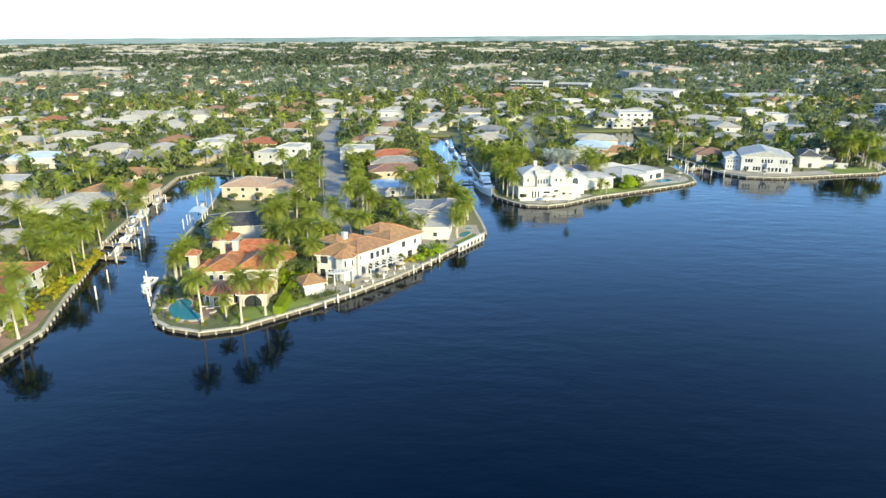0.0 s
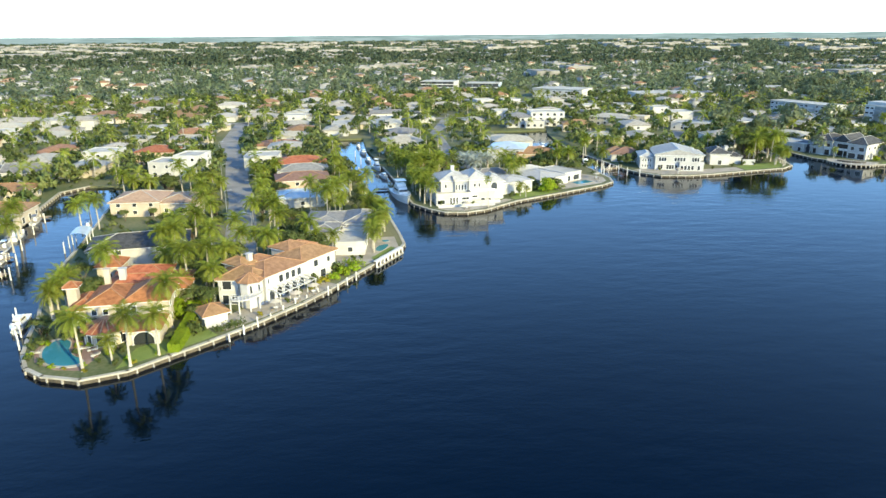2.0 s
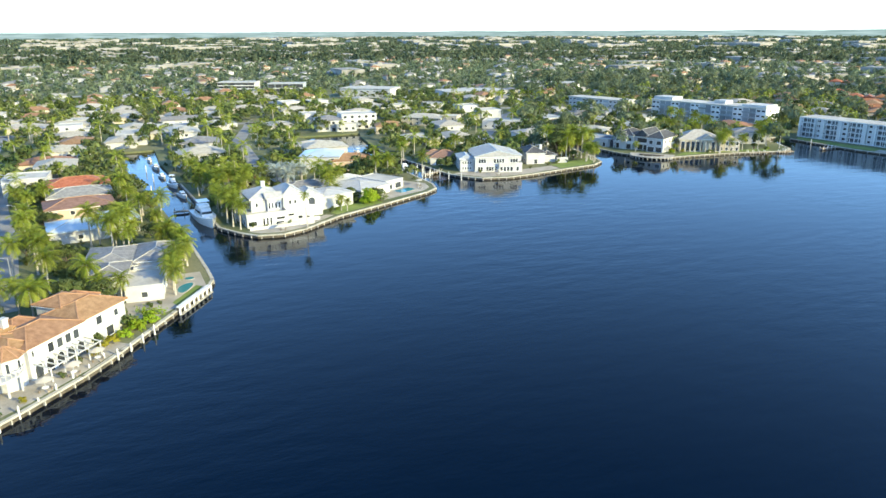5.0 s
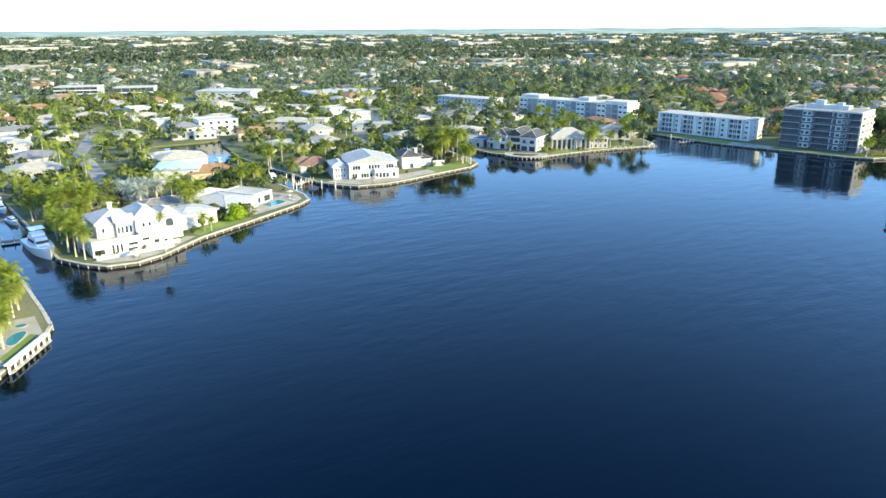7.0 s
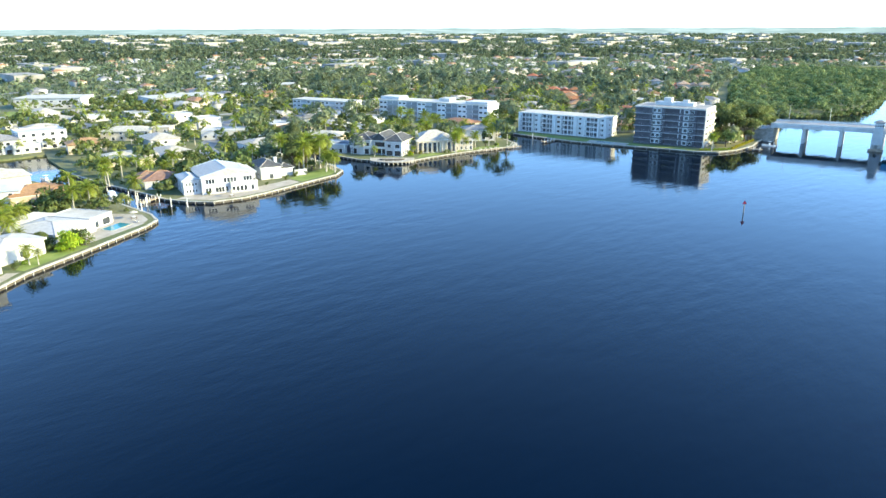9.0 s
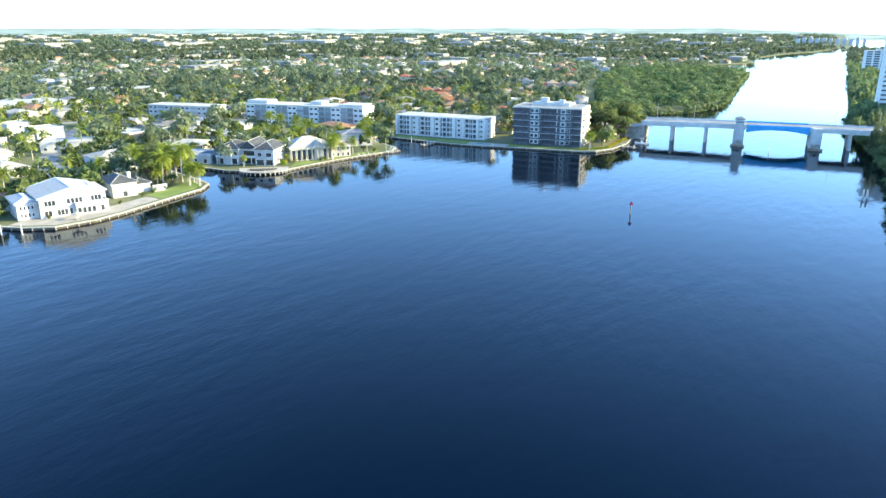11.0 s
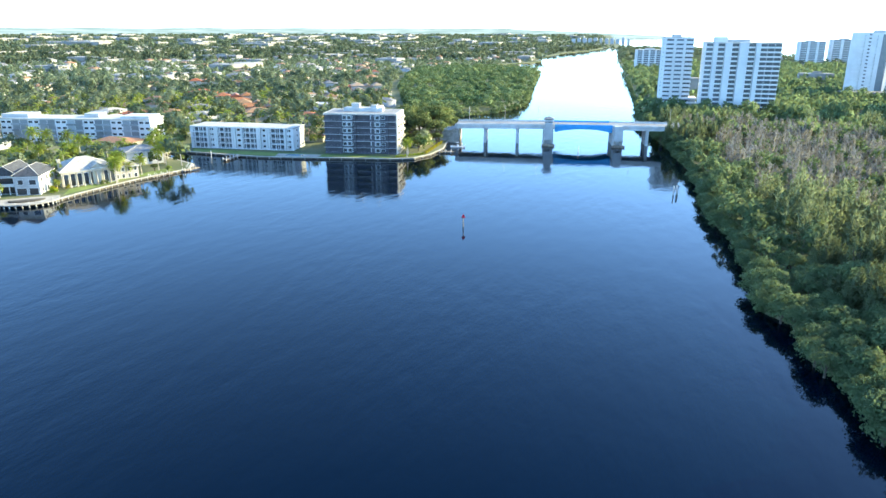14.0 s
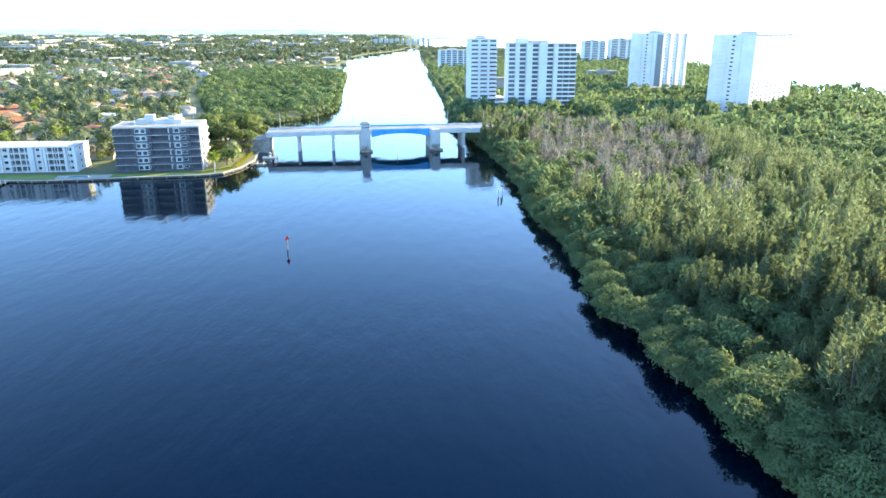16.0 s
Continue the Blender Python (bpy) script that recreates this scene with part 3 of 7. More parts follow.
def turret(home, m, radius, height, rise, wall, roof, over=0.7, arc=(0, 360), sides=8):
    """A many-sided bay with a ribbed pyramid roof, in the frame m of its house."""
    def ring(r, z):
        n = max(3, round(sides * (arc[1] - arc[0]) / 360))
        full = arc[1] - arc[0] == 360
        return [(r * math.cos(radians(arc[0] + (arc[1] - arc[0]) * i / n)), r * math.sin(radians(arc[0] + (arc[1] - arc[0]) * i / n)), z) for i in range(n if full else n + 1)]
    body, cone, ribs = Geo(), Geo(), Geo()
    lo, hi, eave = ring(radius, -.4), ring(radius, height), ring(radius + over, height + .02)
    tip = (0, 0, height + rise)
    k = len(lo)
    for i in range(k if arc[1] - arc[0] == 360 else k - 1):
        j = (i + 1) % k
        body.poly(lo[i], lo[j], hi[j], hi[i])
        cone.poly(eave[i], eave[j], tip)
        cone.poly(eave[j], eave[i], hi[i], hi[j])
    for p in eave:
        ribs.bar(p, tip, .24, .16)
    part("turret_wall", body, wall, home).matrix_basis = m
    part("turret_roof", cone, roof, home).matrix_basis = m
    part("ridge_tiles", ribs, M_RIDGE, home).matrix_basis = m


def lone(name, geo, material, m, label, category, group="", kind=""):
    o = solid(name, geo, material, label, category, group, kind)
    o.matrix_basis = m
    return o

# ---- waterfront houses ----
B = Block
gate = house("white two-storey villa with orange clay tile hip roofs", -40, 124, 3, M_CREAM, M_ORANGE,
             [B(1.0, 1.2, 7.6, 9.6, 6.4, "hip", 2.5, 2), B(-5.4, 2.4, 1.0, 11, 5.7, "hip", 2.0, 2), B(-8.4, 3.4, -4.6, 10.5, 4.4, "hip", 1.5, 1), B(-9.6, 6.4, -8.0, 8.0, 8.2, "hip", .9, 0), B(-4, 10.5, 4.4, 16, 5.6, "hip", 1.9, 1), B(4.2, 9.6, 9.6, 13.4, 5.2, "hip", 1.5, 1), B(5, 14, 8.6, 21, 4.2, "hip", 1.4, 1),
              B(-5, 17, 4.6, 23.5, 5.0, "hip", 1.8, 1), B(2.2, -4.8, 7.2, 1.2, 3.0, "hip", 1.3, 0)], chimney=(-5.6, 15.4, 9.4),
             gap=3.2, fronts=[(2.2, 1.2, 4.1, 1.1, 1.5), (6.4, 1.2, 4.1, 1.1, 1.5), (-4.4, 2.4, 3.4, 1.2, 1.4), (-2.6, 2.4, 3.4, 1.2, 1.4), (-.6, 2.4, 3.4, 1.2, 1.4), (-6.8, 3.4, .4, 1.8, 2.1)])
part("chimney", Geo().box(-3.0, 14.8, 3, -1.6, 16.2, 9.3).box(-3.15, 14.65, 9.3, -1.45, 16.35, 9.6), M_WALL, gate)
arch_window(gate, 4.7 * K, -4.8 * K, 0.05, 4.4, 2.8)
for px0 in (2.35, 3.0, 6.4, 7.0):
    part("loggia_column", Geo().tube([(px0 * K, -4.9 * K, 0), (px0 * K, -4.9 * K, .2), (px0 * K, -4.9 * K, 2.75)], [.26, .2, .18], 8), M_WALL, gate)
turret(gate, pose(-1.6 * K, -1.4 * K, 0), 4.3, 2.9, 2.2, M_CREAM, M_ORANGE, arc=(170, 370), sides=18)
for a in (205, 235, 265, 295, 325):
    window(gate, -1.6 * K + 4.27 * math.cos(radians(a)), -1.4 * K + 4.27 * math.sin(radians(a)), .1, a + 90, 1.3, 2.4)
house("small garden house with an orange clay tile roof", -52.5, 151.5, 0, M_CREAM, M_ORANGE, [B(0, 0, 4.5, 5, 4, "hip", 1.8, 1)])
villa = house("long white waterfront villa with tan clay tile roofs", -23.5, 129.5, 51, M_WALL, M_TERRA,
              [B(6.6, 0.4, 9.4, 6, 6.5, "hip", 1.3, 0), B(8.6, 5.6, 12, 10, 7.3, "hip", 1.2, 2), B(8.2, -1.0, 18.4, 6.6, 6.2, "hip", 1.8, 2), B(12, 5.4, 17, 9.4, 6.4, "hip", 1.3, 2), B(18.4, -0.6, 28.4, 6.5, 6.1, "hip", 2.0, 2), B(20.5, 4.6, 26, 9.6, 7.3, "hip", 1.3, 2), B(25, 5.4, 29, 10, 6.2, "hip", 1.2, 2)],
              win=(1.3, 1.7), gap=3.4, chimney=(14, 7.4, 9.4),
              fronts=[(8.0, .4, 4.2, .8, 1.5), (9.0, -1, 4.2, .7, 1.4), (12.2, -1, 3.5, 1.5, 2.0), (13.9, -1, 3.5, 1.5, 2.0), (15.5, -1, 3.5, 1.5, 2.0), (17.1, -1, 3.5, 1.5, 2.0), (22.4, -.6, 3.6, 1.7, 1.9), (26.2, -.6, 3.6, 1.3, 1.6), (21.2, -.6, .2, 1.6, 2.2), (24.4, -.6, .2, 2.2, 2.2)])
attach(villa, house("", -26.4, 135.6, -9, M_WALL, M_TERRA, [B(.4, 0, 8.2, 7.6, 6.0, "hip", 1.9, 2)], win=(1.3, 1.7), gap=3.4,
                    fronts=[(2, 0, 3.6, 2.2, 2.2), (4.6, 0, 3.6, 1.8, 2.2), (1.6, 0, .1, 1.6, 2.3), (3.6, 0, .1, 2.6, 2.3)]))
turret(villa, villa.matrix_basis.inverted() @ pose(-20.2 * K, 134.7 * K, GZ), 2.7, 6.1, 1.7, M_WALL, M_TERRA)
for a in (-75, -30, 15):
    window(villa, *(villa.matrix_basis.inverted() @ Vector((-20.2 * K + 2.55 * math.cos(radians(a - 7.5)), 134.7 * K + 2.55 * math.sin(radians(a - 7.5)), GZ + 3.5))), a - 7.5 + 90 - 51, 1.1, 2.0)
for i in range(5):
    arch_window(villa, (9.6 + i * 2.0) * K, -1.0 * K, 0.05, 2.0, 2.75)
balc = thing("balcony", villa.matrix_basis.copy(), "curved upper balcony with a white balustrade on posts", "balcony")
part("floor", Geo().prism([(5.6 + 4.6 * math.cos(radians(a)), 0.6 + 3.4 * math.sin(radians(a))) for a in range(180, 361, 15)], 3.0, 3.25), M_WALL, balc)
for a in range(180, 361, 12):
    px, py = 5.6 + 4.4 * math.cos(radians(a)), 0.6 + 3.2 * math.sin(radians(a))
    part("baluster", Geo().tube([(px, py, 3.25), (px, py, 4.2)], [.08, .08], 5), M_WALL, balc)
    if a % 36 == 0:
        part("post", Geo().tube([(px, py, 0), (px, py, 3.0)], [.2, .2], 7), M_WALL, balc)
    if a < 360:
        qx, qy = 5.6 + 4.4 * math.cos(radians(a + 12)), 0.6 + 3.2 * math.sin(radians(a + 12))
        part("rail", Geo().bar((px, py, 4.24), (qx, qy, 4.24), .16, .1), M_WALL, balc)
perg = thing("pergola", villa.matrix_basis.copy(), "white arched pergola over a waterfront terrace", "pergola")
for i in range(9):
    px = 11 + i * 1.5
    part("arch", Geo().bar((px, -5.2, 2.7), (px, -0.7, 3.1), .14, .22), M_WALL, perg)
    if i % 2 == 0:
        part("post", Geo().tube([(px, -5.0, 0), (px, -5.0, 2.7)], [.14, .14], 6), M_WALL, perg)
part("beam", Geo().bar((10.6, -5.0, 2.62), (23.4, -5.0, 2.62), .18, .2), M_WALL, perg)
house("small garden pavilion with a tan tile roof", -26.5, 124.3, 30, M_WALL, M_TERRA, [B(0, 0, 4, 4, 2.7, "hip", 1.5, 1)], category="pavilion", name="pavilion")
house("white modern house with pale grey hip roofs at a point", -13, 175, -5, M_WALL, M_GREYR,
      [B(0, 0, 9.6, 14, 4.6, "hip", 1.5, 1), B(9.6, 1, 17, 13, 5.0, "hip", 1.7, 1), B(2.5, -8, 8.6, 0, 5.4, "hip", 1.3, 2), B(8.6, -11.6, 15.2, -1.5, 3.5, "flat", 0.45, 1), B(9.4, -1.5, 14, 1, 4.2, "flat", .3, 0)], caps=M_FLATR)
house("single-storey house with a pale blue metal roof", -22, 209, 8, M_WALL, M_METALR, [B(0, 0, 13, 11, 3.6, "hip", 1.9, 1), B(12, 3, 20, 13, 4.2, "hip", 1.7, 1)])
house("peach two-storey house with brown tile roof", -24, 225, 8, M_PEACH, M_BROWNR, [B(0, 0, 16, 11, 6, "hip", 2, 2)])
house("peach two-storey house with dark brown tile roof", -25, 240, 6, M_PEACH, M_GREYR, [B(0, 0, 16, 10, 6, "hip", 2.1, 2)])
house("peach two-storey house with orange tile roof", -27, 254, 6, M_PEACH, M_ORANGE, [B(0, 0, 17, 11, 6.2, "hip", 2.2, 2)])
house("white house with a charcoal hip roof", -57, 160, 10, M_WALL, M_CHAR, [B(0, 0, 20, 11, 5, "hip", 2.4, 2)])
house("cream house with a sand-coloured clay tile roof", -67, 206.5, -2, M_CREAM, M_SAND, [B(0, 0, 13, 13, 5, "hip", 2.4, 2), B(12, 1, 22, 13, 4.2, "hip", 1.8, 1)])
house("white cubic three-level modern house", -72, 264, -12, M_WALL, M_FLATR, [B(0, 0, 9, 11, 6.2, "flat", 0.6, 2), B(9, 1, 18, 12, 9, "flat", 0.6, 3)])
house("white villa with orange tile roof and arched front", -74.5, 104, 90, M_WALL, M_ORANGE, [B(0, 0, 12, 9, 6.5, "hip", 2.2, 2), B(10, 3, 25, 16, 6.6, "hip", 2.6, 2)], win=(1.3, 2.1), gap=2.6)
house("white house with a broad white hip roof", -109, 182, 6, M_WALL, M_WHITER, [B(0, 0, 14, 19, 4, "hip", 2.2, 1)])
house("cream house with a tan tile roof by a canal", -109, 201, 0, M_CREAM, M_TERRA, [B(0, 0, 21, 12, 4, "hip", 2.4, 1)])
house("cream house with a pale brown roof", -113, 230, 2, M_CREAM, M_TERRA, [B(0, 0, 15, 10, 4, "hip", 2.0, 1)])
house("white house with a blue-grey roof", -162, 257, 18, M_WALL, M_METALR, [B(0, 0, 18, 12, 5, "hip", 2.2, 2)])
house("white gabled house with a grey roof", -119, 261, -3, M_WALL, M_GREYR, [B(0, 0, 14, 9, 4.5, "gable", 3, 1)])
vb = house("large white villa on a terrace with pale hip roofs", 22.5, 204.6, 4, M_WALL, M_BWHITER,
      [B(0, 1, 10.4, 8, 3.7, "flat", 0.9, 1), B(10.4, 3.4, 18, 9, 3.4, "flat", 0.8, 1), B(2.2, 5.2, 10.4, 16, 8.0, "hip", 2.2, 2), B(10.4, 4.6, 16, 15.4, 8.2, "hip", 2.3, 2), B(16, 6.4, 21.5, 16, 6.6, "hip", 1.9, 2), B(-.6, 9, 2.6, 15, 6.2, "hip", 1.4, 2), B(6.2, 4.4, 9.8, 7, 8.2, "gable", 1.3, 0)], win=(1.3, 1.7), gap=4.2, chimney=(9, 16, 11.6), caps=M_BWHITER,
      fronts=[(6.7, 4.4, 4.6, .8, 2.1), (7.5, 4.4, 4.6, .8, 2.1), (8.4, 4.4, 4.6, .8, 2.1), (9.3, 4.4, 4.6, .8, 2.1), (3.6, 5.2, 5.3, .9, 1.5), (12.2, 4.6, 5.4, .9, 1.4), (13.6, 4.6, 5.4, .9, 1.4), (.4, 9, 3.6, 1.1, 2.2), (1.6, 9, 3.6, 1.1, 2.2),
              (1.4, 1, .6, 2.9, 1.6), (4.3, 1, .4, .8, 2.6), (5.2, 1, .4, .8, 2.6), (6.1, 1, .4, .8, 2.6), (8.6, 1, 1.9, 2.8, 1.0), (8.4, 1, .3, 2.8, 1.1), (12, 3.4, 1.8, 2.2, .9), (14.4, 3.4, .4, 1.6, 1.3), (16.4, 3.4, .4, 1.4, 1.0)])
arch_window(vb, 18.6 * K, 6.4 * K, 3.9, 2.6, 2.7)
part("terrace_wall", Geo().box(.2, -1.6, -.3, 21, -1.3, .9).box(11, 2.0, -.3, 24, 2.3, 1.2), M_WALL, vb)
part("roof_terrace_rail", Geo().box(13.2, 4.0, 4.2, 22.4, 4.12, 4.9), M_FRAME, vb)
house("white wing with a low bright roof beside a villa", 44.4, 217.5, 18, M_WALL, M_BWHITER, [B(0, 0, 10.5, 10, 4.4, "hip", 1.0, 1)], caps=M_BWHITER, win=(2.0, 1.8), gap=5)
house("low white house with a broad pale roof and pool terrace", 58, 225, 30, M_WALL, M_BWHITER, [B(0, 0, 13, 15, 3.2, "hip", 1.3, 1), B(13, 1.5, 21, 14, 3.5, "flat", 0.35, 1), B(4, 15, 16, 21, 3.2, "hip", 1.2, 1)], caps=M_BWHITER, win=(2.4, 2.0), gap=5,
      fronts=[(18.6, 1.5, .2, 3.6, 2.4), (15.0, 1.5, .2, 2.2, 2.2), (4, 0, .9, 1.6, 1.3), (9, 0, .9, 2.4, 1.4)])
house("low house with a blue-grey hip roof behind a villa", 39, 236, 8, M_WALL, M_GREYR, [B(0, 0, 13, 8, 3.2, "hip", 1.6, 1)])
house("white two-storey house with a pale blue metal roof", 51, 277, -22, M_GREYW, M_METALR, [B(0, 0, 14, 14, 6.2, "hip", 2.2, 2)])
house("peach house with a tan-orange tile roof", 61.2, 271, -8, M_PEACH, M_TERRA, [B(0, 0, 15, 12, 4.2, "hip", 2.3, 1), B(9, -2.4, 14, 3, 4.0, "hip", 1.5, 1)])
house("cottage with an orange tile roof among palms", 22, 254, 4, M_CREAM, M_ORANGE, [B(0, 0, 11, 9, 3.4, "hip", 1.8, 1)])
house("white house with stacked pale hip roofs beside a canal", 12, 296, 8, M_WALL, M_WHITER, [B(0, 0, 17, 12, 6, "hip", 2.3, 2), B(4, 12, 18, 24, 4.5, "hip", 2.2, 1)])
house("white house with a grey hip roof", 14, 333, -4, M_WALL, M_GREYR, [B(0, 0, 15, 13, 5, "hip", 2.4, 1)])
house("large white modern canal-front house", 80, 374, -5, M_WALL, M_GREYR, [B(0, 0, 13, 13, 6.6, "hip", 2.6, 2), B(13, 4, 31, 18, 9, "flat", 0.6, 3), B(9, -3, 19, 4, 4.2, "flat", 0.5, 1)], win=(2, 1.8), gap=3)
house("cream house with a tan tile roof", 104, 354, -14, M_CREAM, M_TERRA, [B(0, 0, 14, 10, 4.6, "hip", 2.4, 1)])
house("long cream house with pale hip roofs", 127, 382, -42, M_CREAM, M_WHITER, [B(0, 0, 22, 12, 5, "hip", 2.2, 2), B(22, 2, 30, 10, 6.5, "flat", 0.5, 2)])
house("long white flat-roofed house", 160, 352, -36, M_WALL, M_FLATR, [B(0, 0, 22, 12, 4.6, "flat", 0.5, 1)])
house("low house with a brown tile roof beside a canal", 97.6, 268, -18, M_WALL, M_BROWNR, [B(0, 0, 11, 10, 3.4, "hip", 2.6, 1), B(-2, 5, 5, 13, 3.4, "hip", 2.0, 1)])
house("white two-storey house with a broad pale gable", 103, 250, -16, M_WALL, M_BWHITER, [B(4, 0, 19.6, 16, 6.7, "gable", 2.5, 2), B(-1, 2, 4, 13, 5.4, "hip", 1.3, 2), B(12.4, -1.2, 20.6, 3, 3.3, "flat", 0.8, 0), B(15, 4, 21.4, 15, 6.0, "hip", 1.4, 2)], caps=M_METALR, win=(1.2, 1.6), gap=4.0,
      fronts=[(x, 0, z, 1.2, 1.9) for z in (3.9,) for x in (5.6, 6.5, 7.4, 11.0, 12.0, 13.0, 14.0, 17.0, 17.9, 18.8)] + [(x, 0, .4, 1.2, 2.1) for x in (5.4, 6.3, 8.4, 9.3, 10.2, 11.4)] + [(x, -1.2, .4, 1.3, 2.1) for x in (13.2, 14.4, 15.6, 16.8, 19)] + [(x, 2, z, .8, 1.3) for z in (.8, 3.3) for x in (0, .9, 1.8, 2.7)])
house("white house with a dark grey gable and low wing", 131, 255, -14, M_WALL, M_CHAR, [B(0, 0, 7, 11, 5.2, "hip", 2.2, 1), B(7, 3, 12, 10, 3.4, "hip", 1.3, 1), B(12, 1, 16.4, 1.5, 2.4, "flat", 0.1, 0)], chimney=(7.6, 4, 8.2))
house("white two-storey house with dark grey hip roofs and verandas", 184.2, 273.6, -63, M_WALL, M_CHAR,
      [B(0, 0, 8, 12, 7.2, "hip", 2.6, 2), B(8, 1.5, 14.6, 13, 7.0, "gable", 3.4, 2), B(14.6, -1, 21.6, 12, 7.2, "hip", 3.0, 2), B(2.6, -.8, 5.4, 2, 7.3, "gable", 1.2, 0)], caps=M_FLATR, win=(1.4, 1.7), gap=4,
      fronts=[(2.0, 0, .1, 3.6, 2.7), (6.1, 0, .1, 3.8, 2.7), (1.4, 0, 3.9, 1.5, 2.0), (6.6, 0, 3.9, 2.0, 2.0), (11.4, 1.5, .1, 6.4, 2.8), (11.4, 1.5, 3.8, 5.4, 2.4), (16.5, -1, .1, 3.6, 2.7), (19.9, -1, .1, 3.4, 2.7), (16.4, -1, 4.0, 2.0, 1.9), (19.8, -1, 3.9, 2.6, 2.0)])
house("cream villa with tall columns and a pale hip roof", 203, 255.5, -32, M_CREAM, M_WHITER, [B(0, 0, 16, 13, 6, "hip", 4.0, 2), B(16, 2, 24, 12, 5, "hip", 2.4, 2), B(9, -1, 12.4, 4, 6.6, "gable", 1.8, 0)], win=(1.2, 2.0), gap=3.4, chimney=(1, 6, 10),
      fronts=[(1.2 + 1.97 * i, 0, .15, 2.0, 4.9) for i in range(8)] + [(17 + 2 * i, 2, z, 1.3, 1.8) for i in range(4) for z in (.3, 3.1)])
house("white two-storey house with a grey-green roof and veranda", 239, 262, -38, M_WALL, M_GREYR, [B(0, 0, 13, 11, 6, "hip", 2, 2)], win=(2, 2), gap=3)
for hx, hy, ha, roof_m, words in ((406, 330, -30, M_ORANGE, "peach villa with an orange tile roof among shade trees"), (378, 308, -50, M_ORANGE, "peach villa with orange tile roofs behind apartment blocks"), (360, 290, -40, M_TERRA, "cream villa with a tan tile roof behind apartment blocks"),
                                  (450, 390, -35, M_ORANGE, "large peach house with red-orange roofs"), (500, 470, -20, M_TERRA, "cream house with a broad tan roof"), (440, 300, -40, M_WHITER, "white house with a pale roof among palms"), (520, 310, -30, M_ORANGE, "peach villa with an orange tile roof beside mangroves")):
    house(words, hx, hy, ha, M_PEACH if roof_m is M_ORANGE else M_CREAM, roof_m, [B(0, 0, 16, 11, 6.2, "hip", 2.3, 2), B(14, 2, 24, 11, 4.2, "hip", 1.8, 1), B(3, -5, 9, 0, 4.4, "hip", 1.5, 1)], win=(1.8, 1.7), gap=7, framed=False)
# larger houses between the apartment blocks and the mangroves
for hx, hy, ha, wall_m, roof_m, hh, words in ((398, 322, -58, M_PEACH, M_TERRA, 6.4, "peach townhouse row with dusty pink-tan tile roofs"), (433, 360, -54, M_PEACH, M_ORANGE, 6.2, "peach house with red-orange tile roofs among palms"), (541, 462, -58, M_CREAM, M_ORANGE, 6.4, "cream house with broad orange tile roofs"),
                                              (566, 444, -60, M_WALL, M_CHAR, 7.5, "long white house with dark grey hip roofs"), (546, 356, -58, M_WALL, M_GREYR, 6.6, "white villa with slate-grey hip roofs"), (489, 304, -56, M_CREAM, M_SAND, 7.2, "cream three-gabled villa with sand tile roofs"), (524, 305, -60, M_CREAM, M_SAND, 8.0, "long cream canal house with sand tile roofs"),
                                              (684, 375, -58, M_PEACH, M_ORANGE, 8.0, "tall peach house with an orange tile roof"), (448, 305, -50, M_PEACH, M_TERRA, 6.0, "peach house with tan tile roofs among trees")):
    house(words, hx, hy, ha, wall_m, roof_m, [B(0, 0, 9, 11, hh, "hip", 2.6, 2), B(9, 1.5, 16, 12, hh - 1.2, "gable", 2.4, 2), B(16, -1, 23, 10, hh, "hip", 2.3, 2)], win=(1.7, 1.6), gap=7, framed=False)
house("long low white house with a flat roof", 172, 300, -66, M_WALL, M_FLATR, [B(0, 0, 26, 12, 3.8, "flat", 0.4, 1)])
house("low white house with pale roofs", 186, 318, -66, M_CREAM, M_WHITER, [B(0, 0, 22, 14, 3.8, "hip", 1.8, 1)])

# columns of the cream villa
colonnade = thing("colonnade", pose(203 * K, 255.5 * K, GZ, 0, 0, -32), "row of tall cream columns before a villa", "columns")
beam = Geo().box(-0.4, -2.2, 5.6, 20.4, -1.5, 6.1)
part("beam", beam, M_CREAM, colonnade)
col = Geo().tube([(0, 0, 0), (0, 0, 0.25), (0, 0, 0.26), (0, 0, 5.3), (0, 0, 5.6)], [0.4, 0.4, 0.28, 0.24, 0.4], 8).mesh("column")
col.materials.append(M_CREAM)
for i in range(9):
    part("column", col, M_CREAM, colonnade).matrix_basis = pose(0.2 + i * 2.46, -1.85, 0)


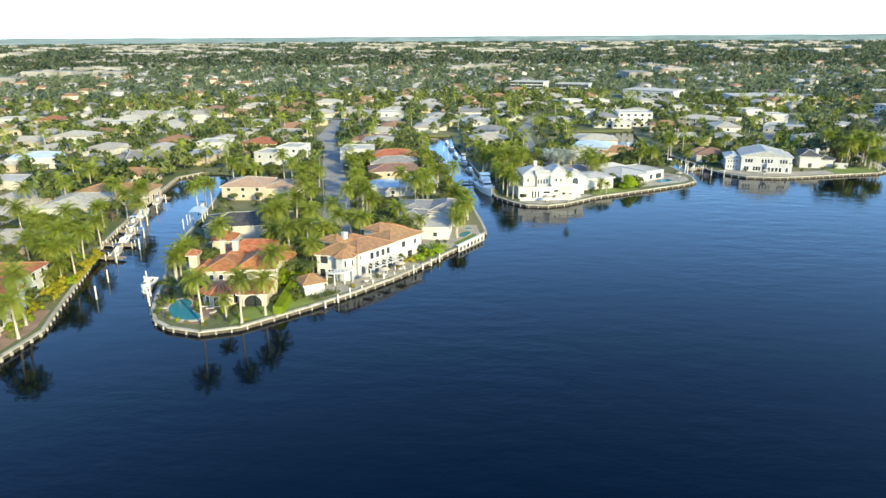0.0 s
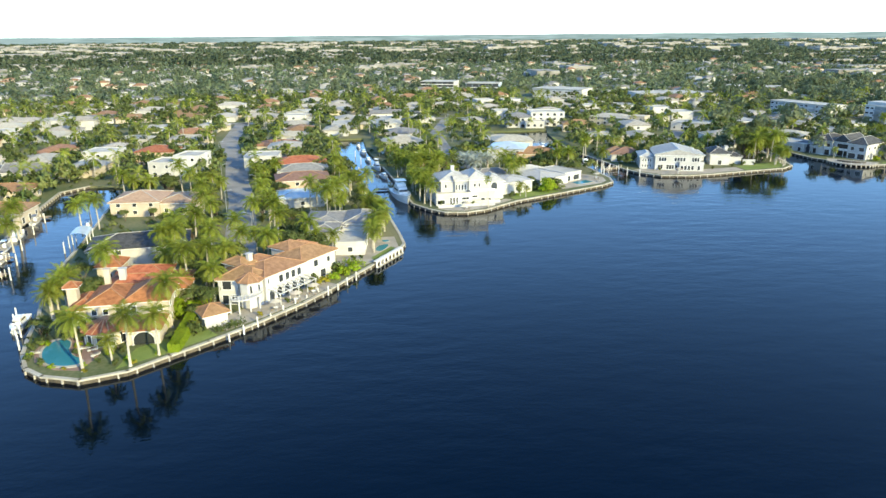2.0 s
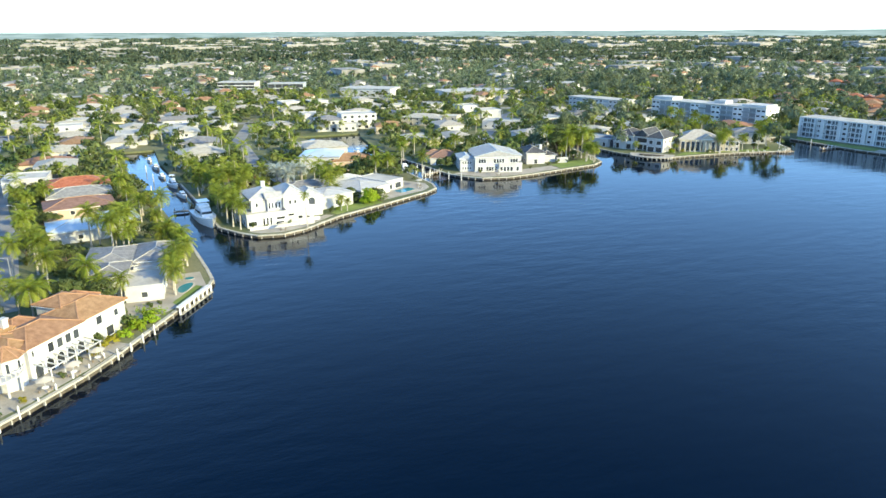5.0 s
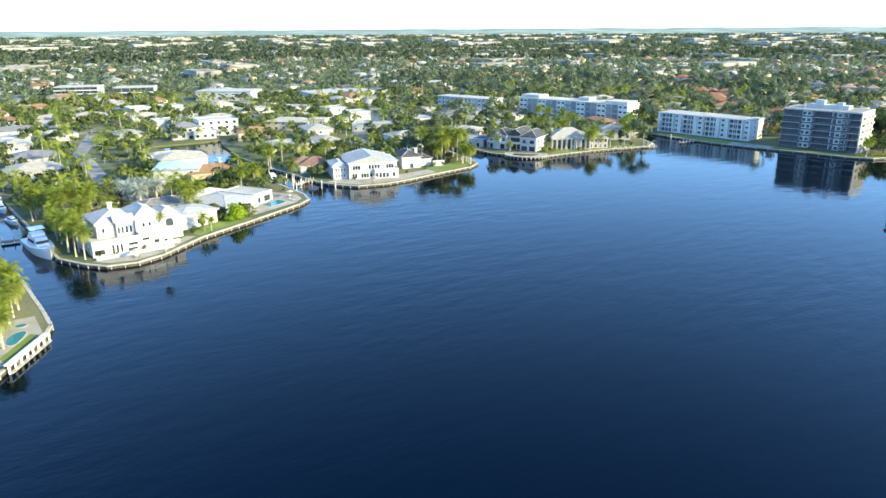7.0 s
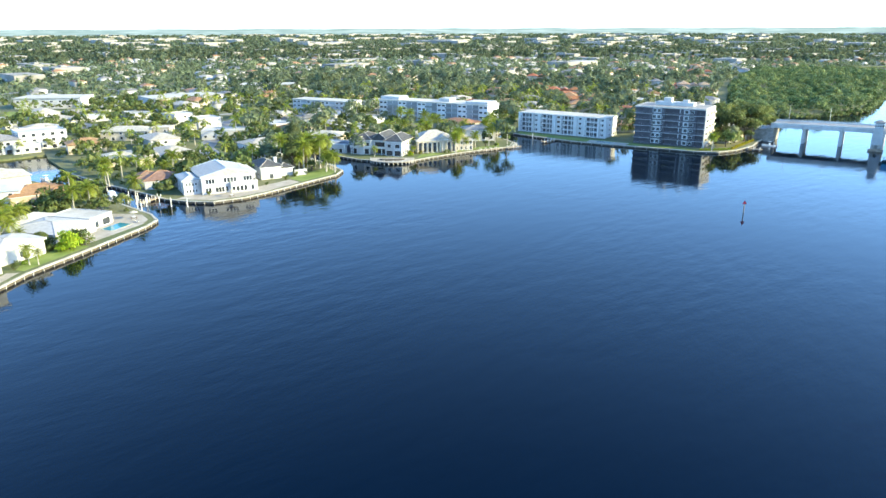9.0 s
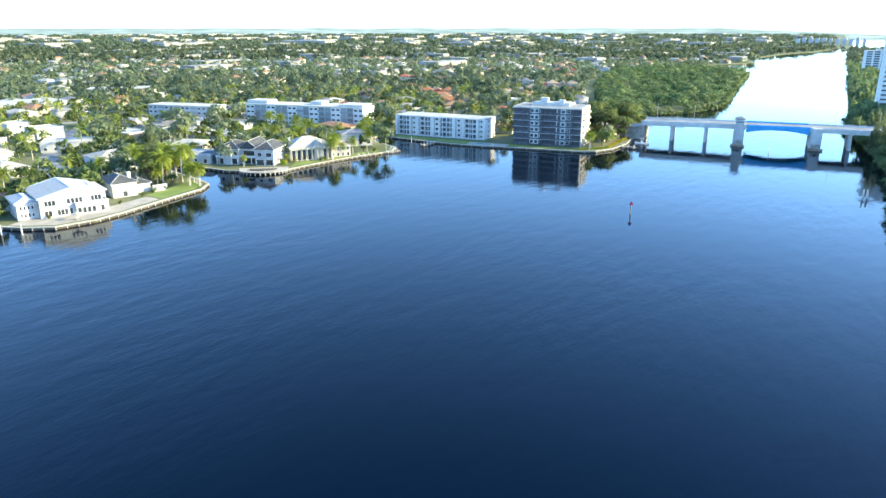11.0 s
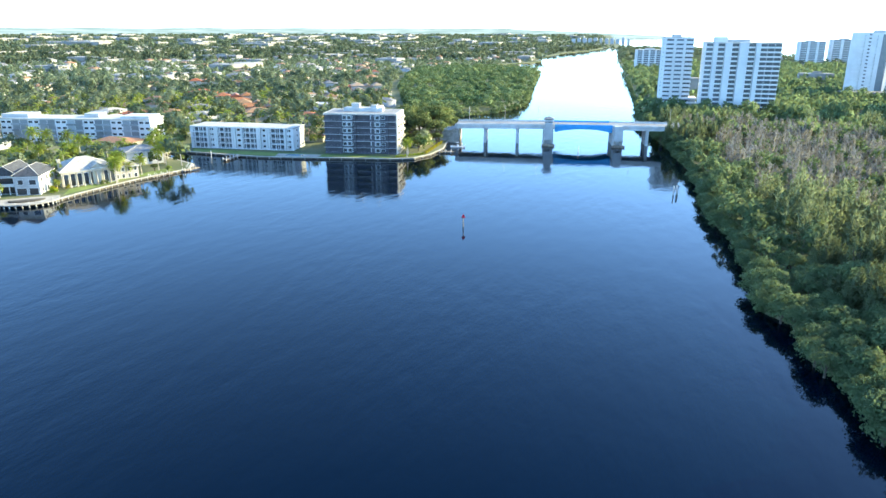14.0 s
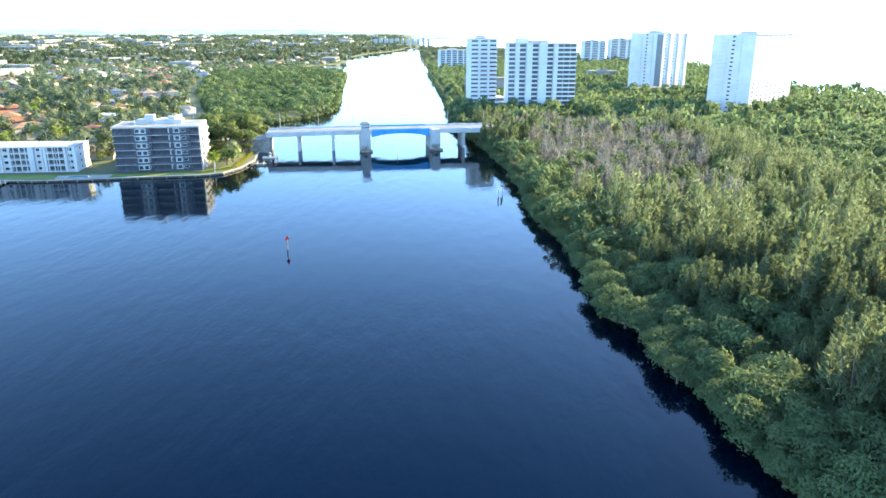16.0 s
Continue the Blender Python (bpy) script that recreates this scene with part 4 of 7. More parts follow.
# ---- apartment blocks ----
def apartment(label, x, y, ang, length, depth, floors, fh, wall, infill, bays, rail=None, name="apartment_building", group="", z=GZ):
    """A slab block; bays: string of w (windows), b (glazed balcony), s (solid strip) along its front."""
    x, y, length, depth = x * K, y * K, length * K, depth * K
    a = thing(name, pose(x, y, z, 0, 0, ang), label, "apartment building", group)
    H = floors * fh
    rail = rail or M_WALL
    part("wall", Geo().box(0, 0, -0.5, length, depth, H), wall, a)
    part("roof", Geo().box(-0.4, -0.9, H + 0.002, length + 0.4, depth + 0.4, H + 0.45), M_FLATR, a)
    units = {"w": 1.0, "b": 1.35, "s": 0.45}
    u = length / sum(units[c] for c in bays)
    s = 0.0
    meshes = {}
    for c in bays:
        w = units[c] * u
        if c == "s":
            part("pier", Geo().box(s + 0.1, -1.2, 0, s + w - 0.1, -0.002, H - 0.003), wall, a)
        if c == "b":
            part("glazing", Geo().box(s + 0.15, -0.06, 0.15, s + w - 0.15, -0.004, H - 0.3), infill, a, "tall strip of balcony glazing")
            if "b" not in meshes:
                prof = [(-0.002, -0.12), (-1.25, -0.12), (-1.25, 0.95), (-1.13, 0.95), (-1.13, 0.1), (-0.002, 0.1)]
                bal = Geo()
                bal.v = [(xx, yy, zz) for xx in (0.04, w - 0.04) for yy, zz in prof]
                bal.f = [(i, i + 6, (i + 1) % 6 + 6, (i + 1) % 6) for i in range(6)] + [tuple(range(6)), tuple(range(11, 5, -1))]
                bal = bal.mesh("balcony")
                bal.materials.append(M_WALL), bal.materials.append(rail)
                bal.polygons.foreach_set("material_index", [0, 1, 0, 1, 0, 0, 0, 0])
                meshes["b"] = bal
        for f in range(floors):
            z0 = f * fh
            if c == "b":
                part("balcony", meshes["b"], None, a).matrix_basis = pose(s, 0, z0)
            elif c == "w":
                window(a, s + w / 2, -0.002, z0 + 0.9, 0, min(w - 0.8, 2.4), 1.35, joined=True)
        s += w
    for f in range(floors):
        for side, turn in ((-0.002, -90), (length + 0.002, 90)):
            for k in ((0.3, 0.7) if floors < 9 else (0.5,)):
                window(a, side, depth * k, f * fh + 0.9, turn, 1.4 if floors < 9 else 2.4, 1.3, joined=True)
    c, q = math.cos(radians(ang)), math.sin(radians(ang))
    for k in np.arange(0, length + 1, 8):
        TAKEN.append((x + c * k - q * depth / 2, y + q * k + c * depth / 2, depth * 0.55))
    return a


c1 = apartment("white four-storey apartment block with glazed balconies", 282.5, 266, -82, 45, 12, 4, 2.75, M_TOWER, M_TGLASS, "sbbswssbbsswsbbsswssbbsws", rail=M_BGLASS)
c2 = apartment("six-storey block with dark bronze glazing and white slab edges", 287.5, 206.5, -78, 29, 17, 6, 3.25, M_DARKP, M_DARKP, "bbswwsbbswwsb", rail=M_DARKP)
for f in range(5):
    part("slab_edge", Geo().box(-0.3, -1.5, f * 2.75 - .02, 45 * K + .3, -1.26, f * 2.75 + .32), M_TOWER, c1)
for k in range(25):
    part("fin", Geo().box(k * 45 * K / 24 - .16, -1.48, -.3, k * 45 * K / 24 + .16, -1.27, 11.05), M_TOWER, c1)
W2, D2, H2 = 29 * K, 17 * K, 6 * 3.25
part("side_wall", Geo().box(W2 + .002, -0.3, 0, W2 + .5, D2, H2 - .01), M_WALL, c2, "white rendered end wall")
for f in range(6):
    part("slab_edge", Geo().box(-0.5, -1.6, f * 3.25 + 3.05, W2 + .6, -1.26, f * 3.25 + 3.22), M_GREYW, c2)
    for i in range(3):
        part("side_balcony", Geo().box(W2 + .502, 2 + i * 6.6, f * 3.25 + .1, W2 + 1.5, 6.2 + i * 6.6, f * 3.25 + 1.1), M_CREAM, c2)
for f in range(6):
    for bx in (8.9, 23.2):
        part("window_surround", Geo().box(bx, -.32, f * 3.25 + .5, bx + 5.0, -.012, f * 3.25 + 2.9), M_GREYW, c2)
        for j in range(2):
            window(c2, bx + 1.3 + j * 2.4, -.322, f * 3.25 + .75, 0, 1.9, 1.8, joined=True)
part("roof_deck", Geo().box(.6, .2, H2 + .452, W2 - .6, D2 - .6, H2 + .5), M_ROAD, c2, "grey gravelled roof")
part("penthouse", Geo().box(8, 8, H2 + .51, 28, 15, H2 + 2.2), M_WALL, c2, "white rooftop plant rooms")
part("lift_room", Geo().box(12, 9, H2 + 2.21, 16, 13, H2 + 4.4), M_WALL, c2)
part("lift_room", Geo().box(22, 9, H2 + 2.21, 25, 12, H2 + 3.6), M_WALL, c2)
for px, py, hgt in ((9, 3, 2.6), (18, 3, 3.4), (26, 3, 2.2), (33, 10, 2.8)):
    part("antenna", Geo().tube([(px, py, H2 + .44), (px, py, H2 + hgt + 2.4)], [0.1, 0.05], 5), M_STEEL, c2)
a1 = apartment("long white four-storey apartment block with balconies", 268, 354, -75, 67, 13, 4, 3.15, M_TOWER, M_BGLASS, "wwbbwwbbwwbbwwbbwwbbww", rail=M_BGLASS)
part("stair_tower", Geo().box(0, 2, 13.06, 15, 14, 15.0), M_WALL, a1)
part("stair_tower", Geo().box(45, 5, 13.06, 53, 14, 15.2), M_WALL, a1)
part("stair_tower", Geo().box(67, 1, 13.06, 83, 15, 14.4), M_WALL, a1)
apartment("white four-storey apartment block beyond trees", 254, 418, -74, 42, 12, 3, 3.0, M_WALL, M_BGLASS, "wwbwwbwwbwwb")
apartment("white waterfront condominium wing", 60, 640, -22, 30, 20, 3, 3.2, M_WALL, M_GLASS, "bbbbbb", name="office_building")
apartment("low white office with long window bands", 140, 556, -38, 40, 24, 2, 4.0, M_WALL, M_GLASS, "wwwwwwww", name="office_building")
apartment("two-storey office with dark window bands", 96, 612, -20, 28, 18, 2, 4.6, M_METALR, M_GLASS, "bbbbb", name="office_building")
apartment("low white commercial building with a flat roof", 205, 503, -4, 48, 26, 2, 3.2, M_WALL, M_GLASS, "wwwwwwwwww", name="office_building")
apartment("white low-rise commercial block", 300, 560, -40, 45, 22, 2, 3.4, M_WALL, M_GLASS, "wwwwwwww", name="office_building")

# towers on the barrier island
def tower(label, x, y, ang, w, d, floors, bays):
    w2, d2 = w * K, d * K
    t = apartment(label, x, y, ang, w, d, floors, 3.0, M_TOWER, M_TGLASS, bays, rail=M_TOWER, name="tower_block")
    H = floors * 3.0
    part("plant_room", Geo().box(w2 * .3, d2 * .3, H + .46, w2 * .6, d2 * .7, H + 2.4), M_WALL, t)
    return t


t2 = tower("white residential tower with stacked balconies", 452, 60, -86, 38, 20, 17, "bssbsssbssssbssbbb")
t1 = tower("pale blue-white residential tower with broad white bands", 470, 81, -80, 15, 18, 18, "bsbsb")
for f in range(18):
    part("band", Geo().box(-.3, -1.7, f * 3 + 2.1, 15 * K + .3, -1.26, f * 3 + 3.0), M_TOWER, t1)
for k0, k1 in ((4.6, 7.3), (12, 16.2), (20.9, 26.6), (31.3, 34.1)):
    part("tall_pier", Geo().box(k0, -2.6, 0, k1, -1.255, 51.4), M_TOWER, t2)
part("lift_tower", Geo().box(6, 6, 51.5, 14, 18, 55), M_TOWER, t2)
for z in (2.4, 5.4, 8.4, 11.4):                      # podium balconies
    part("podium_band", Geo().box(-2.2, -3.4, z, 15 * K + 6, -1.72, z + 1.0).box(15 * K + .35, -1.71, z, 15 * K + 6, 12, z + 1.0), M_TOWER, t1)
part("podium", Geo().box(15 * K + .32, -1.2, -.4, 15 * K + 5, 11, 12.2), M_BGLASS, t1, "glazed podium wing")
tower("white lower apartment slab with a dark window grid beside towers", 907, 118, -77, 34, 18, 10, "bsbsbsbsb")
t3 = tower("white residential tower with a dark glazed corner", 588, -60, -46, 34, 28, 19, "wswsws")
part("glazed_corner", Geo().box(-1.1, .5, 2, -.003, 6, 56), M_TGLASS, t3, "dark glazed corner strip")
t4 = tower("long white residential tower with square windows and end balconies", 471, -82.2, -44, 60, 26, 19, "wwwwwwwww")
for t, d in ((t3, 28), (t4, 26)):
    for f in range(1, 19):
        part("end_balcony", Geo().box(-1.5, d * K * .62, f * 3, -.004, d * K * .84, f * 3 + 1.1), M_TOWER, t)
        part("end_balcony", Geo().box(-1.5, d * K * .3, f * 3, -.004, d * K * .46, f * 3 + 1.1), M_TOWER, t)
tower("distant pale residential tower block", 1130, -86, -80, 32, 18, 13, "bsbsb")
tower("distant white residential tower block", 1165, -132, -80, 36, 18, 14, "bsbsb")


# ---- bridge ----
br = thing("drawbridge", pose(426, 213, 0, 0, 0, -79.3) @ Matrix.Diagonal((1.279, 1.279, 1.19, 1)), "low white bascule bridge with a bright blue lifting span", "bridge")
HALF = 7.0                                          # x runs along the bridge to its far abutment
def deck_z(s):
    return 8.0 + 0.7 * (1 - ((s - 62) / 66) ** 2)
spans = [(3, 16), (16, 30), (30, 46), (46, 70.2), (70.2, 85), (85, 100)]
for i, (s0, s1) in enumerate(spans):
    z0, z1 = deck_z(s0), deck_z(s1)
    blue = i == 3
    part("deck", Geo().bar((s0, 0, z0 - .22), (s1, 0, z1 - .22), 2 * HALF, 0.45), M_BLUE if blue else M_BRIDGE, br, "blue lifting span" if blue else "")
    for yy in (-HALF + .5, -2.5, 2.5, HALF - .5):
        depth = 1.0 if blue else 1.1
        if blue:                                    # haunched towards the piers
            n = 12
            web = Geo()
            for q in range(n):
                e0, e1 = (abs(2 * (q + j) / n - 1) ** 2.2 * 1.5 for j in (0, 1))
                u0, u1 = (s0 + .05 + (s1 - s0 - .1) * (q + j) / n for j in (0, 1))
                web.poly((u0, yy - .2, deck_z(u0) - 1.4), (u1, yy - .2, deck_z(u1) - 1.4), (u1, yy - .2, deck_z(u1) - 1.45 - e1), (u0, yy - .2, deck_z(u0) - 1.45 - e0))
                web.poly((u1, yy + .2, deck_z(u1) - 1.4), (u0, yy + .2, deck_z(u0) - 1.4), (u0, yy + .2, deck_z(u0) - 1.45 - e0), (u1, yy + .2, deck_z(u1) - 1.45 - e1))
                web.poly((u0, yy - .2, deck_z(u0) - 1.45 - e0), (u1, yy - .2, deck_z(u1) - 1.45 - e1), (u1, yy + .2, deck_z(u1) - 1.45 - e1), (u0, yy + .2, deck_z(u0) - 1.45 - e0))
            part("haunch", web, M_BLUE, br)
        part("girder", Geo().bar((s0 + .05, yy, z0 - .46 - depth / 2), (s1 - .05, yy, z1 - .46 - depth / 2), 0.5, depth), M_BLUE if blue else M_BRIDGE, br)
    part("road_surface", Geo().bar((s0, 0, z0 + .02), (s1, 0, z1 + .02), 2 * HALF - .8, 0.03), M_ROAD, br)
    for yy in (-HALF + .15, HALF - .15):
        part("parapet", Geo().bar((s0, yy, z0 + .35), (s1, yy, z1 + .35), 0.28, 0.7), M_BLUE if blue else M_BRIDGE, br)
        part("handrail", Geo().bar((s0, yy, z0 + 1.0), (s1, yy, z1 + 1.0), 0.1, 0.1), M_STEEL, br)
for s in (16, 30, 85):
    for yy in (-5, 0, 5):
        part("pier", Geo().box(s - .6, yy - .6, -2, s + .6, yy + .6, deck_z(s) - 1.95), M_BRIDGE, br)
    part("pier_cap", Geo().box(s - .8, -6.4, deck_z(s) - 1.94, s + .8, 6.4, deck_z(s) - 1.57), M_BRIDGE, br)
for s0, s1 in ((41.2, 45.4), (70.4, 74.6)):
    part("bascule_pier", Geo().box(s0, -8.5, -2, s1, 8.5, deck_z(s0) - 1.6), M_BRIDGE, br)
    part("bascule_tower", Geo().box(s0 + .5, -10.4, 2.6, s1 - .5, -7.3, deck_z(s0) + 0.6), M_WALL, br)
    for lx in (s0 + .5, s1 - 1.5):
        part("tower_leg", Geo().box(lx, -10.2, -2, lx + 1.0, -8.6, 2.59), M_PIER, br)
    part("fender", Geo().box(s0 - .6, -11.8, -1, s1 + .6, -10.9, .9), M_WOOD, br, "dark timber fender")
part("control_house", Geo().box(41.7, -10.4, deck_z(44) + .6, 44.9, -7.4, deck_z(44) + 3.4), M_GREYW, br)
part("control_roof", Geo().hip(41.7, -10.4, 44.9, -7.4, deck_z(44) + 3.6, 1.0, 0.6), M_GREYR, br)
for i in range(4):
    window(br, 42.05 + i * 0.82, -10.402, deck_z(44) + 1.5, 0, 0.75, 1.1)
for s in (8, 24, 39, 80, 96):
    lp = part("lamp_post", Geo().tube([(s, 6.6, deck_z(s)), (s, 6.6, deck_z(s) + 7)], [0.1, 0.06], 6), M_STEEL, br)
    part("lamp_arm", Geo().bar((s, 6.6, deck_z(s) + 7), (s, 5, deck_z(s) + 7.2), 0.12, 0.12), M_STEEL, br)
part("abutment", Geo().box(1.5, -7.2, -2, 4.5, 7.2, deck_z(3) - 1.7), M_PIER, br, "grey stained abutment")
part("approach", Geo().box(-30, -7, -2, 1.5, 7, 5.8), M_PIER, br, "grey walled approach ramp")
part("abutment", Geo().box(98.6, -7.2, -2, 108, 7.2, deck_z(101) - 1.7), M_PIER, br)


# ---- navigation marks and piles ----
def marker(x, y):
    k = thing("channel_marker", pose(x, y, 0), "single dark pile with a red triangular channel marker", "channel marker")
    part("post", Geo().tube([(0, 0, -2), (0, 0, 3.9)], [0.2, 0.17], 8), M_WOOD, k)
    b = Geo().poly((-.75, -.22, 3.1), (.75, -.22, 3.1), (0, -.22, 4.5)).poly((.75, -.27, 3.1), (-.75, -.27, 3.1), (0, -.27, 4.5))
    part("dayboard", b, M_RED, k, "red triangular board").rotation_euler = (0, 0, radians(-60))
    return k


marker(201.5 * K, 123.5 * K)
dol = thing("mooring_cluster", pose(256.8 * K, 72 * K, 0), "pair of pale timber mooring piles in the water", "pile")
part("post", Geo().tube([(0, 0, -2), (.1, 0, 3.5)], [.32, .25], 8), M_PILE, dol)
part("post", Geo().tube([(1.5, -1.2, -2), (1.4, -1.2, 3.4)], [.32, .25], 8), M_PILE, dol)
part("post", Geo().tube([(.3, -1.6, -2), (.5, -1.4, 2.8)], [.32, .25], 8), M_PILE, dol)


def mooring_pile(x, y, h=3.2):
    k = Geo().tube([(0, 0, -2), (0, 0, h), (0, 0, h + .3)], [.2, .17, .02], 7)
    return lone("mooring_post", k, M_PILE, pose(x, y, 0), "white-capped timber mooring post standing in water", "mooring post", "mooring posts")


for x, y in ((-68.9, 135), (-66.7, 125.3), (-60.5, 134), (-59.6, 131), (-57, 127), (-56, 123.4), (-55, 121.6), (-73, 148), (-72, 158), (-75, 168), (-79, 180), (-82, 194), (-84, 206),
             (-68, 176), (14, 214), (12, 224), (90, 262), (91, 258), (89, 254), (93, 248), (98, 241), (87, 249), (86.5, 245), (88, 258), (92, 254), (95, 245), (90, 250), (268, 247), (318, 158), (325, 110), (2, 282), (0, 300), (1, 262)):
    mooring_pile(x * K, y * K)
for i in range(12):
    f = i / 16
    px, py = (-23 + 31 * f, 121 + 44 * f) if f < 0.5 else (-7.5 + 14.5 * (f - .5) * 2, 140.3 + 21 * (f - .5) * 2)
    mooring_pile(px * K + 1.3, py * K - 1.0, 1.5 + 0.35 * (i % 3))


# ---- docks ----
def dock(x, y, ang, length, width, label="weathered timber dock on piles"):
    length = length * K
    d = thing("dock", pose(x * K, y * K, 0, 0, 0, ang), label, "dock", "docks")
    n = max(3, int(length / 0.9))
    plank = Geo().box(0.02, 0, 0.75, length / n - 0.02, width, 0.85).mesh("plank")
    plank.materials.append(M_WOOD)
    for i in range(n):
        part("plank", plank, M_WOOD, d).matrix_basis = pose(i * length / n, 0, 0)
    for yy in (0.2, width - 0.2):
        part("stringer", Geo().box(0, yy - .1, .45, length, yy + .1, .745), M_WOOD, d)
        for k in np.arange(0.5, length, 3.0):
            part("post", Geo().tube([(k, yy, -2), (k, yy, 1.9)], [.15, .13], 6), M_PILE, d)
    return d


dock(-79, 150, -10, 7, 2)
dock(-82, 160, -6, 8, 2.2)
dock(-84, 172, -6, 6, 2)
dock(-89.5, 210, 0, 5, 2)
dock(6, 232, 0, 4, 2)
dock(97, 258, 205, 9, 2)
dock(262, 236, 0, 10, 2.4, "white timber boat dock before an apartment block")
dock(306, 164.6, -90, 6, 2)
dock(226, 241.6, -18, 9, 1.8)
dock(239, 237.6, -14, 7, 1.8)
dock(243.6, 238.6, 30, 6, 1.8, "weathered timber dock at the corner of a garden")


# ---- boats ----
def boat(x, y, ang, length, kind="cruiser", canvas=None):
    label = {"cruiser": "white motor cruiser with a dark windscreen, moored", "yacht": "large white sportfishing yacht with a flybridge, moored",
             "open": "small white open motorboat at a dock"}[kind]
    beam = length * 0.3
    b = thing("boat", pose(x * K, y * K, 0, 0, 0, ang), label, "boat", "moored boats")
    hull, n = Geo(), 9
    hv = []
    for i in range(n):
        s = i / (n - 1)
        w = beam / 2 * (1 - max(0, (s - 0.45) / 0.55) ** 2.2) * (0.92 + 0.08 * min(1, s * 4))
        w = max(w, 0.03)
        top = length * (0.085 + 0.06 * s * s)
        hv.append([(s * length, -w, top), (s * length, -w * 0.82, 0.05), (s * length, 0, -0.35), (s * length, w * 0.82, 0.05), (s * length, w, top)])
    for p, q in zip(hv[:-1], hv[1:]):
        for j in range(4):
            hull.poly(p[j], q[j], q[j + 1], p[j + 1])
    hull.poly(*hv[0])
    part("hull", hull, M_BOAT, b)
    deck = Geo()
    for p, q in zip(hv[:-1], hv[1:]):
        deck.poly((p[0][0], p[0][1] * .96, p[0][2] - .1), (q[0][0], q[0][1] * .96, q[0][2] - .1), (q[4][0], q[4][1] * .96, q[4][2] - .1), (p[4][0], p[4][1] * .96, p[4][2] - .1))
    part("deck", deck, M_PAVER if kind == "open" else M_BOAT, b)
    h0 = length * 0.1
    if kind != "open":
        c = Geo()
        lo, hi, t = (length * .28, length * .7, beam * .36), (length * .32, length * .6, beam * .3), h0 + length * 0.11
        c.v = [(lo[0], -lo[2], h0), (lo[1], -lo[2] * .7, h0), (lo[1], lo[2] * .7, h0), (lo[0], lo[2], h0), (hi[0], -hi[2], t), (hi[1], -hi[2] * .8, t), (hi[1], hi[2] * .8, t), (hi[0], hi[2], t)]
        c.f = [(0, 1, 5, 4), (1, 2, 6, 5), (2, 3, 7, 6), (3, 0, 4, 7), (4, 5, 6, 7)]
        part("cabin", c, M_BOAT, b)
        for sgn in (-1, 1):
            part("side_window", Geo().bar((length * .36, sgn * beam * .345, h0 + length * .06), (length * .6, sgn * beam * .29, h0 + length * .06), 0.06, length * .035), M_GLASS, b)
        part("windscreen", Geo().bar((length * .655, -beam * .24, h0 + length * .06), (length * .655, beam * .24, h0 + length * .06), 0.3, length * .035), M_GLASS, b)
        if kind == "yacht":
            part("flybridge", Geo().box(length * .33, -beam * .27, t + .01, length * .5, beam * .27, t + .75), M_BOAT, b)
            part("hardtop", Geo().box(length * .31, -beam * .3, t + 2.0, length * .52, beam * .3, t + 2.12), M_BOAT, b)
            for px in (.33, .5):
                for sy in (-.26, .26):
                    part("strut", Geo().tube([(length * px, beam * sy, t + .7), (length * px, beam * sy, t + 2.0)], [.05, .05], 5), M_STEEL, b)
    else:
        part("console", Geo().box(length * .4, -.4, h0 - .1, length * .5, .4, h0 + 1.0), M_BOAT, b)
        part("t_top", Geo().box(length * .33, -beam * .3, h0 + 1.9, length * .55, beam * .3, h0 + 1.98), canvas or M_BOAT, b)
        for px in (.36, .53):
            for sy in (-.25, .25):
                part("strut", Geo().tube([(length * px, beam * sy, h0 - .1), (length * px, beam * sy, h0 + 1.9)], [.04, .04], 5), M_STEEL, b)
        part("outboard_motor", Geo().box(-.7, -.3, -.1, -.05, .3, 1.1), M_STEEL, b)
    return b


boat(322, 158.5, 100, 7, "open")
boat(12.3, 230, -82, 22, "yacht")
for x, y, a, l, k in ((-60, 136, -82, 10, "cruiser"), (-58.5, 128.5, 100, 7, "open"), (-75.5, 152, 98, 8, "open"), (-77.5, 160, 98, 9, "cruiser"), (-79.5, 169, 97, 8, "open"),
                      (-83, 178, 95, 9, "open"), (-84.5, 188, 95, 10, "cruiser"), (-86.5, 204, 95, 8, "open"), (-70, 196, 100, 8, "open"),
                      (9, 258, -80, 10, "cruiser"), (7, 276, -80, 12, "yacht"), (4.5, 292, -82, 9, "cruiser"), (3, 312, -84, 11, "cruiser"), (1.5, 328, -88, 8, "open"),
                      (3, 222, 98, 8, "open"), (88, 268, 80, 9, "cruiser"), (82, 305, 100, 9, "open")):
    boat(x, y, a, l, k, M_BLUEHULL if l == 8 else None)

# boat lift with a blue canopy
lift = thing("boat_lift", pose(-68 * K, 180 * K, 0, 0, 0, 8), "boat lift with a rounded blue-grey canopy", "boat lift")
can = Geo()
for i in range(8):
    a, b2 = math.pi * i / 8, math.pi * (i + 1) / 8
    can.poly((2.6 * math.cos(a) + 2, 0, 3.4 + 1.1 * math.sin(a)), (2.6 * math.cos(a) + 2, 9, 3.4 + 1.1 * math.sin(a)), (2.6 * math.cos(b2) + 2, 9, 3.4 + 1.1 * math.sin(b2)), (2.6 * math.cos(b2) + 2, 0, 3.4 + 1.1 * math.sin(b2)))
part("canopy", can, M_METALR, lift)
for px in (-.5, 4.5):
    for py in (.3, 4.5, 8.7):
        part("post", Geo().tube([(px, py, -2), (px, py, 3.6)], [.15, .13], 6), M_PILE, lift)


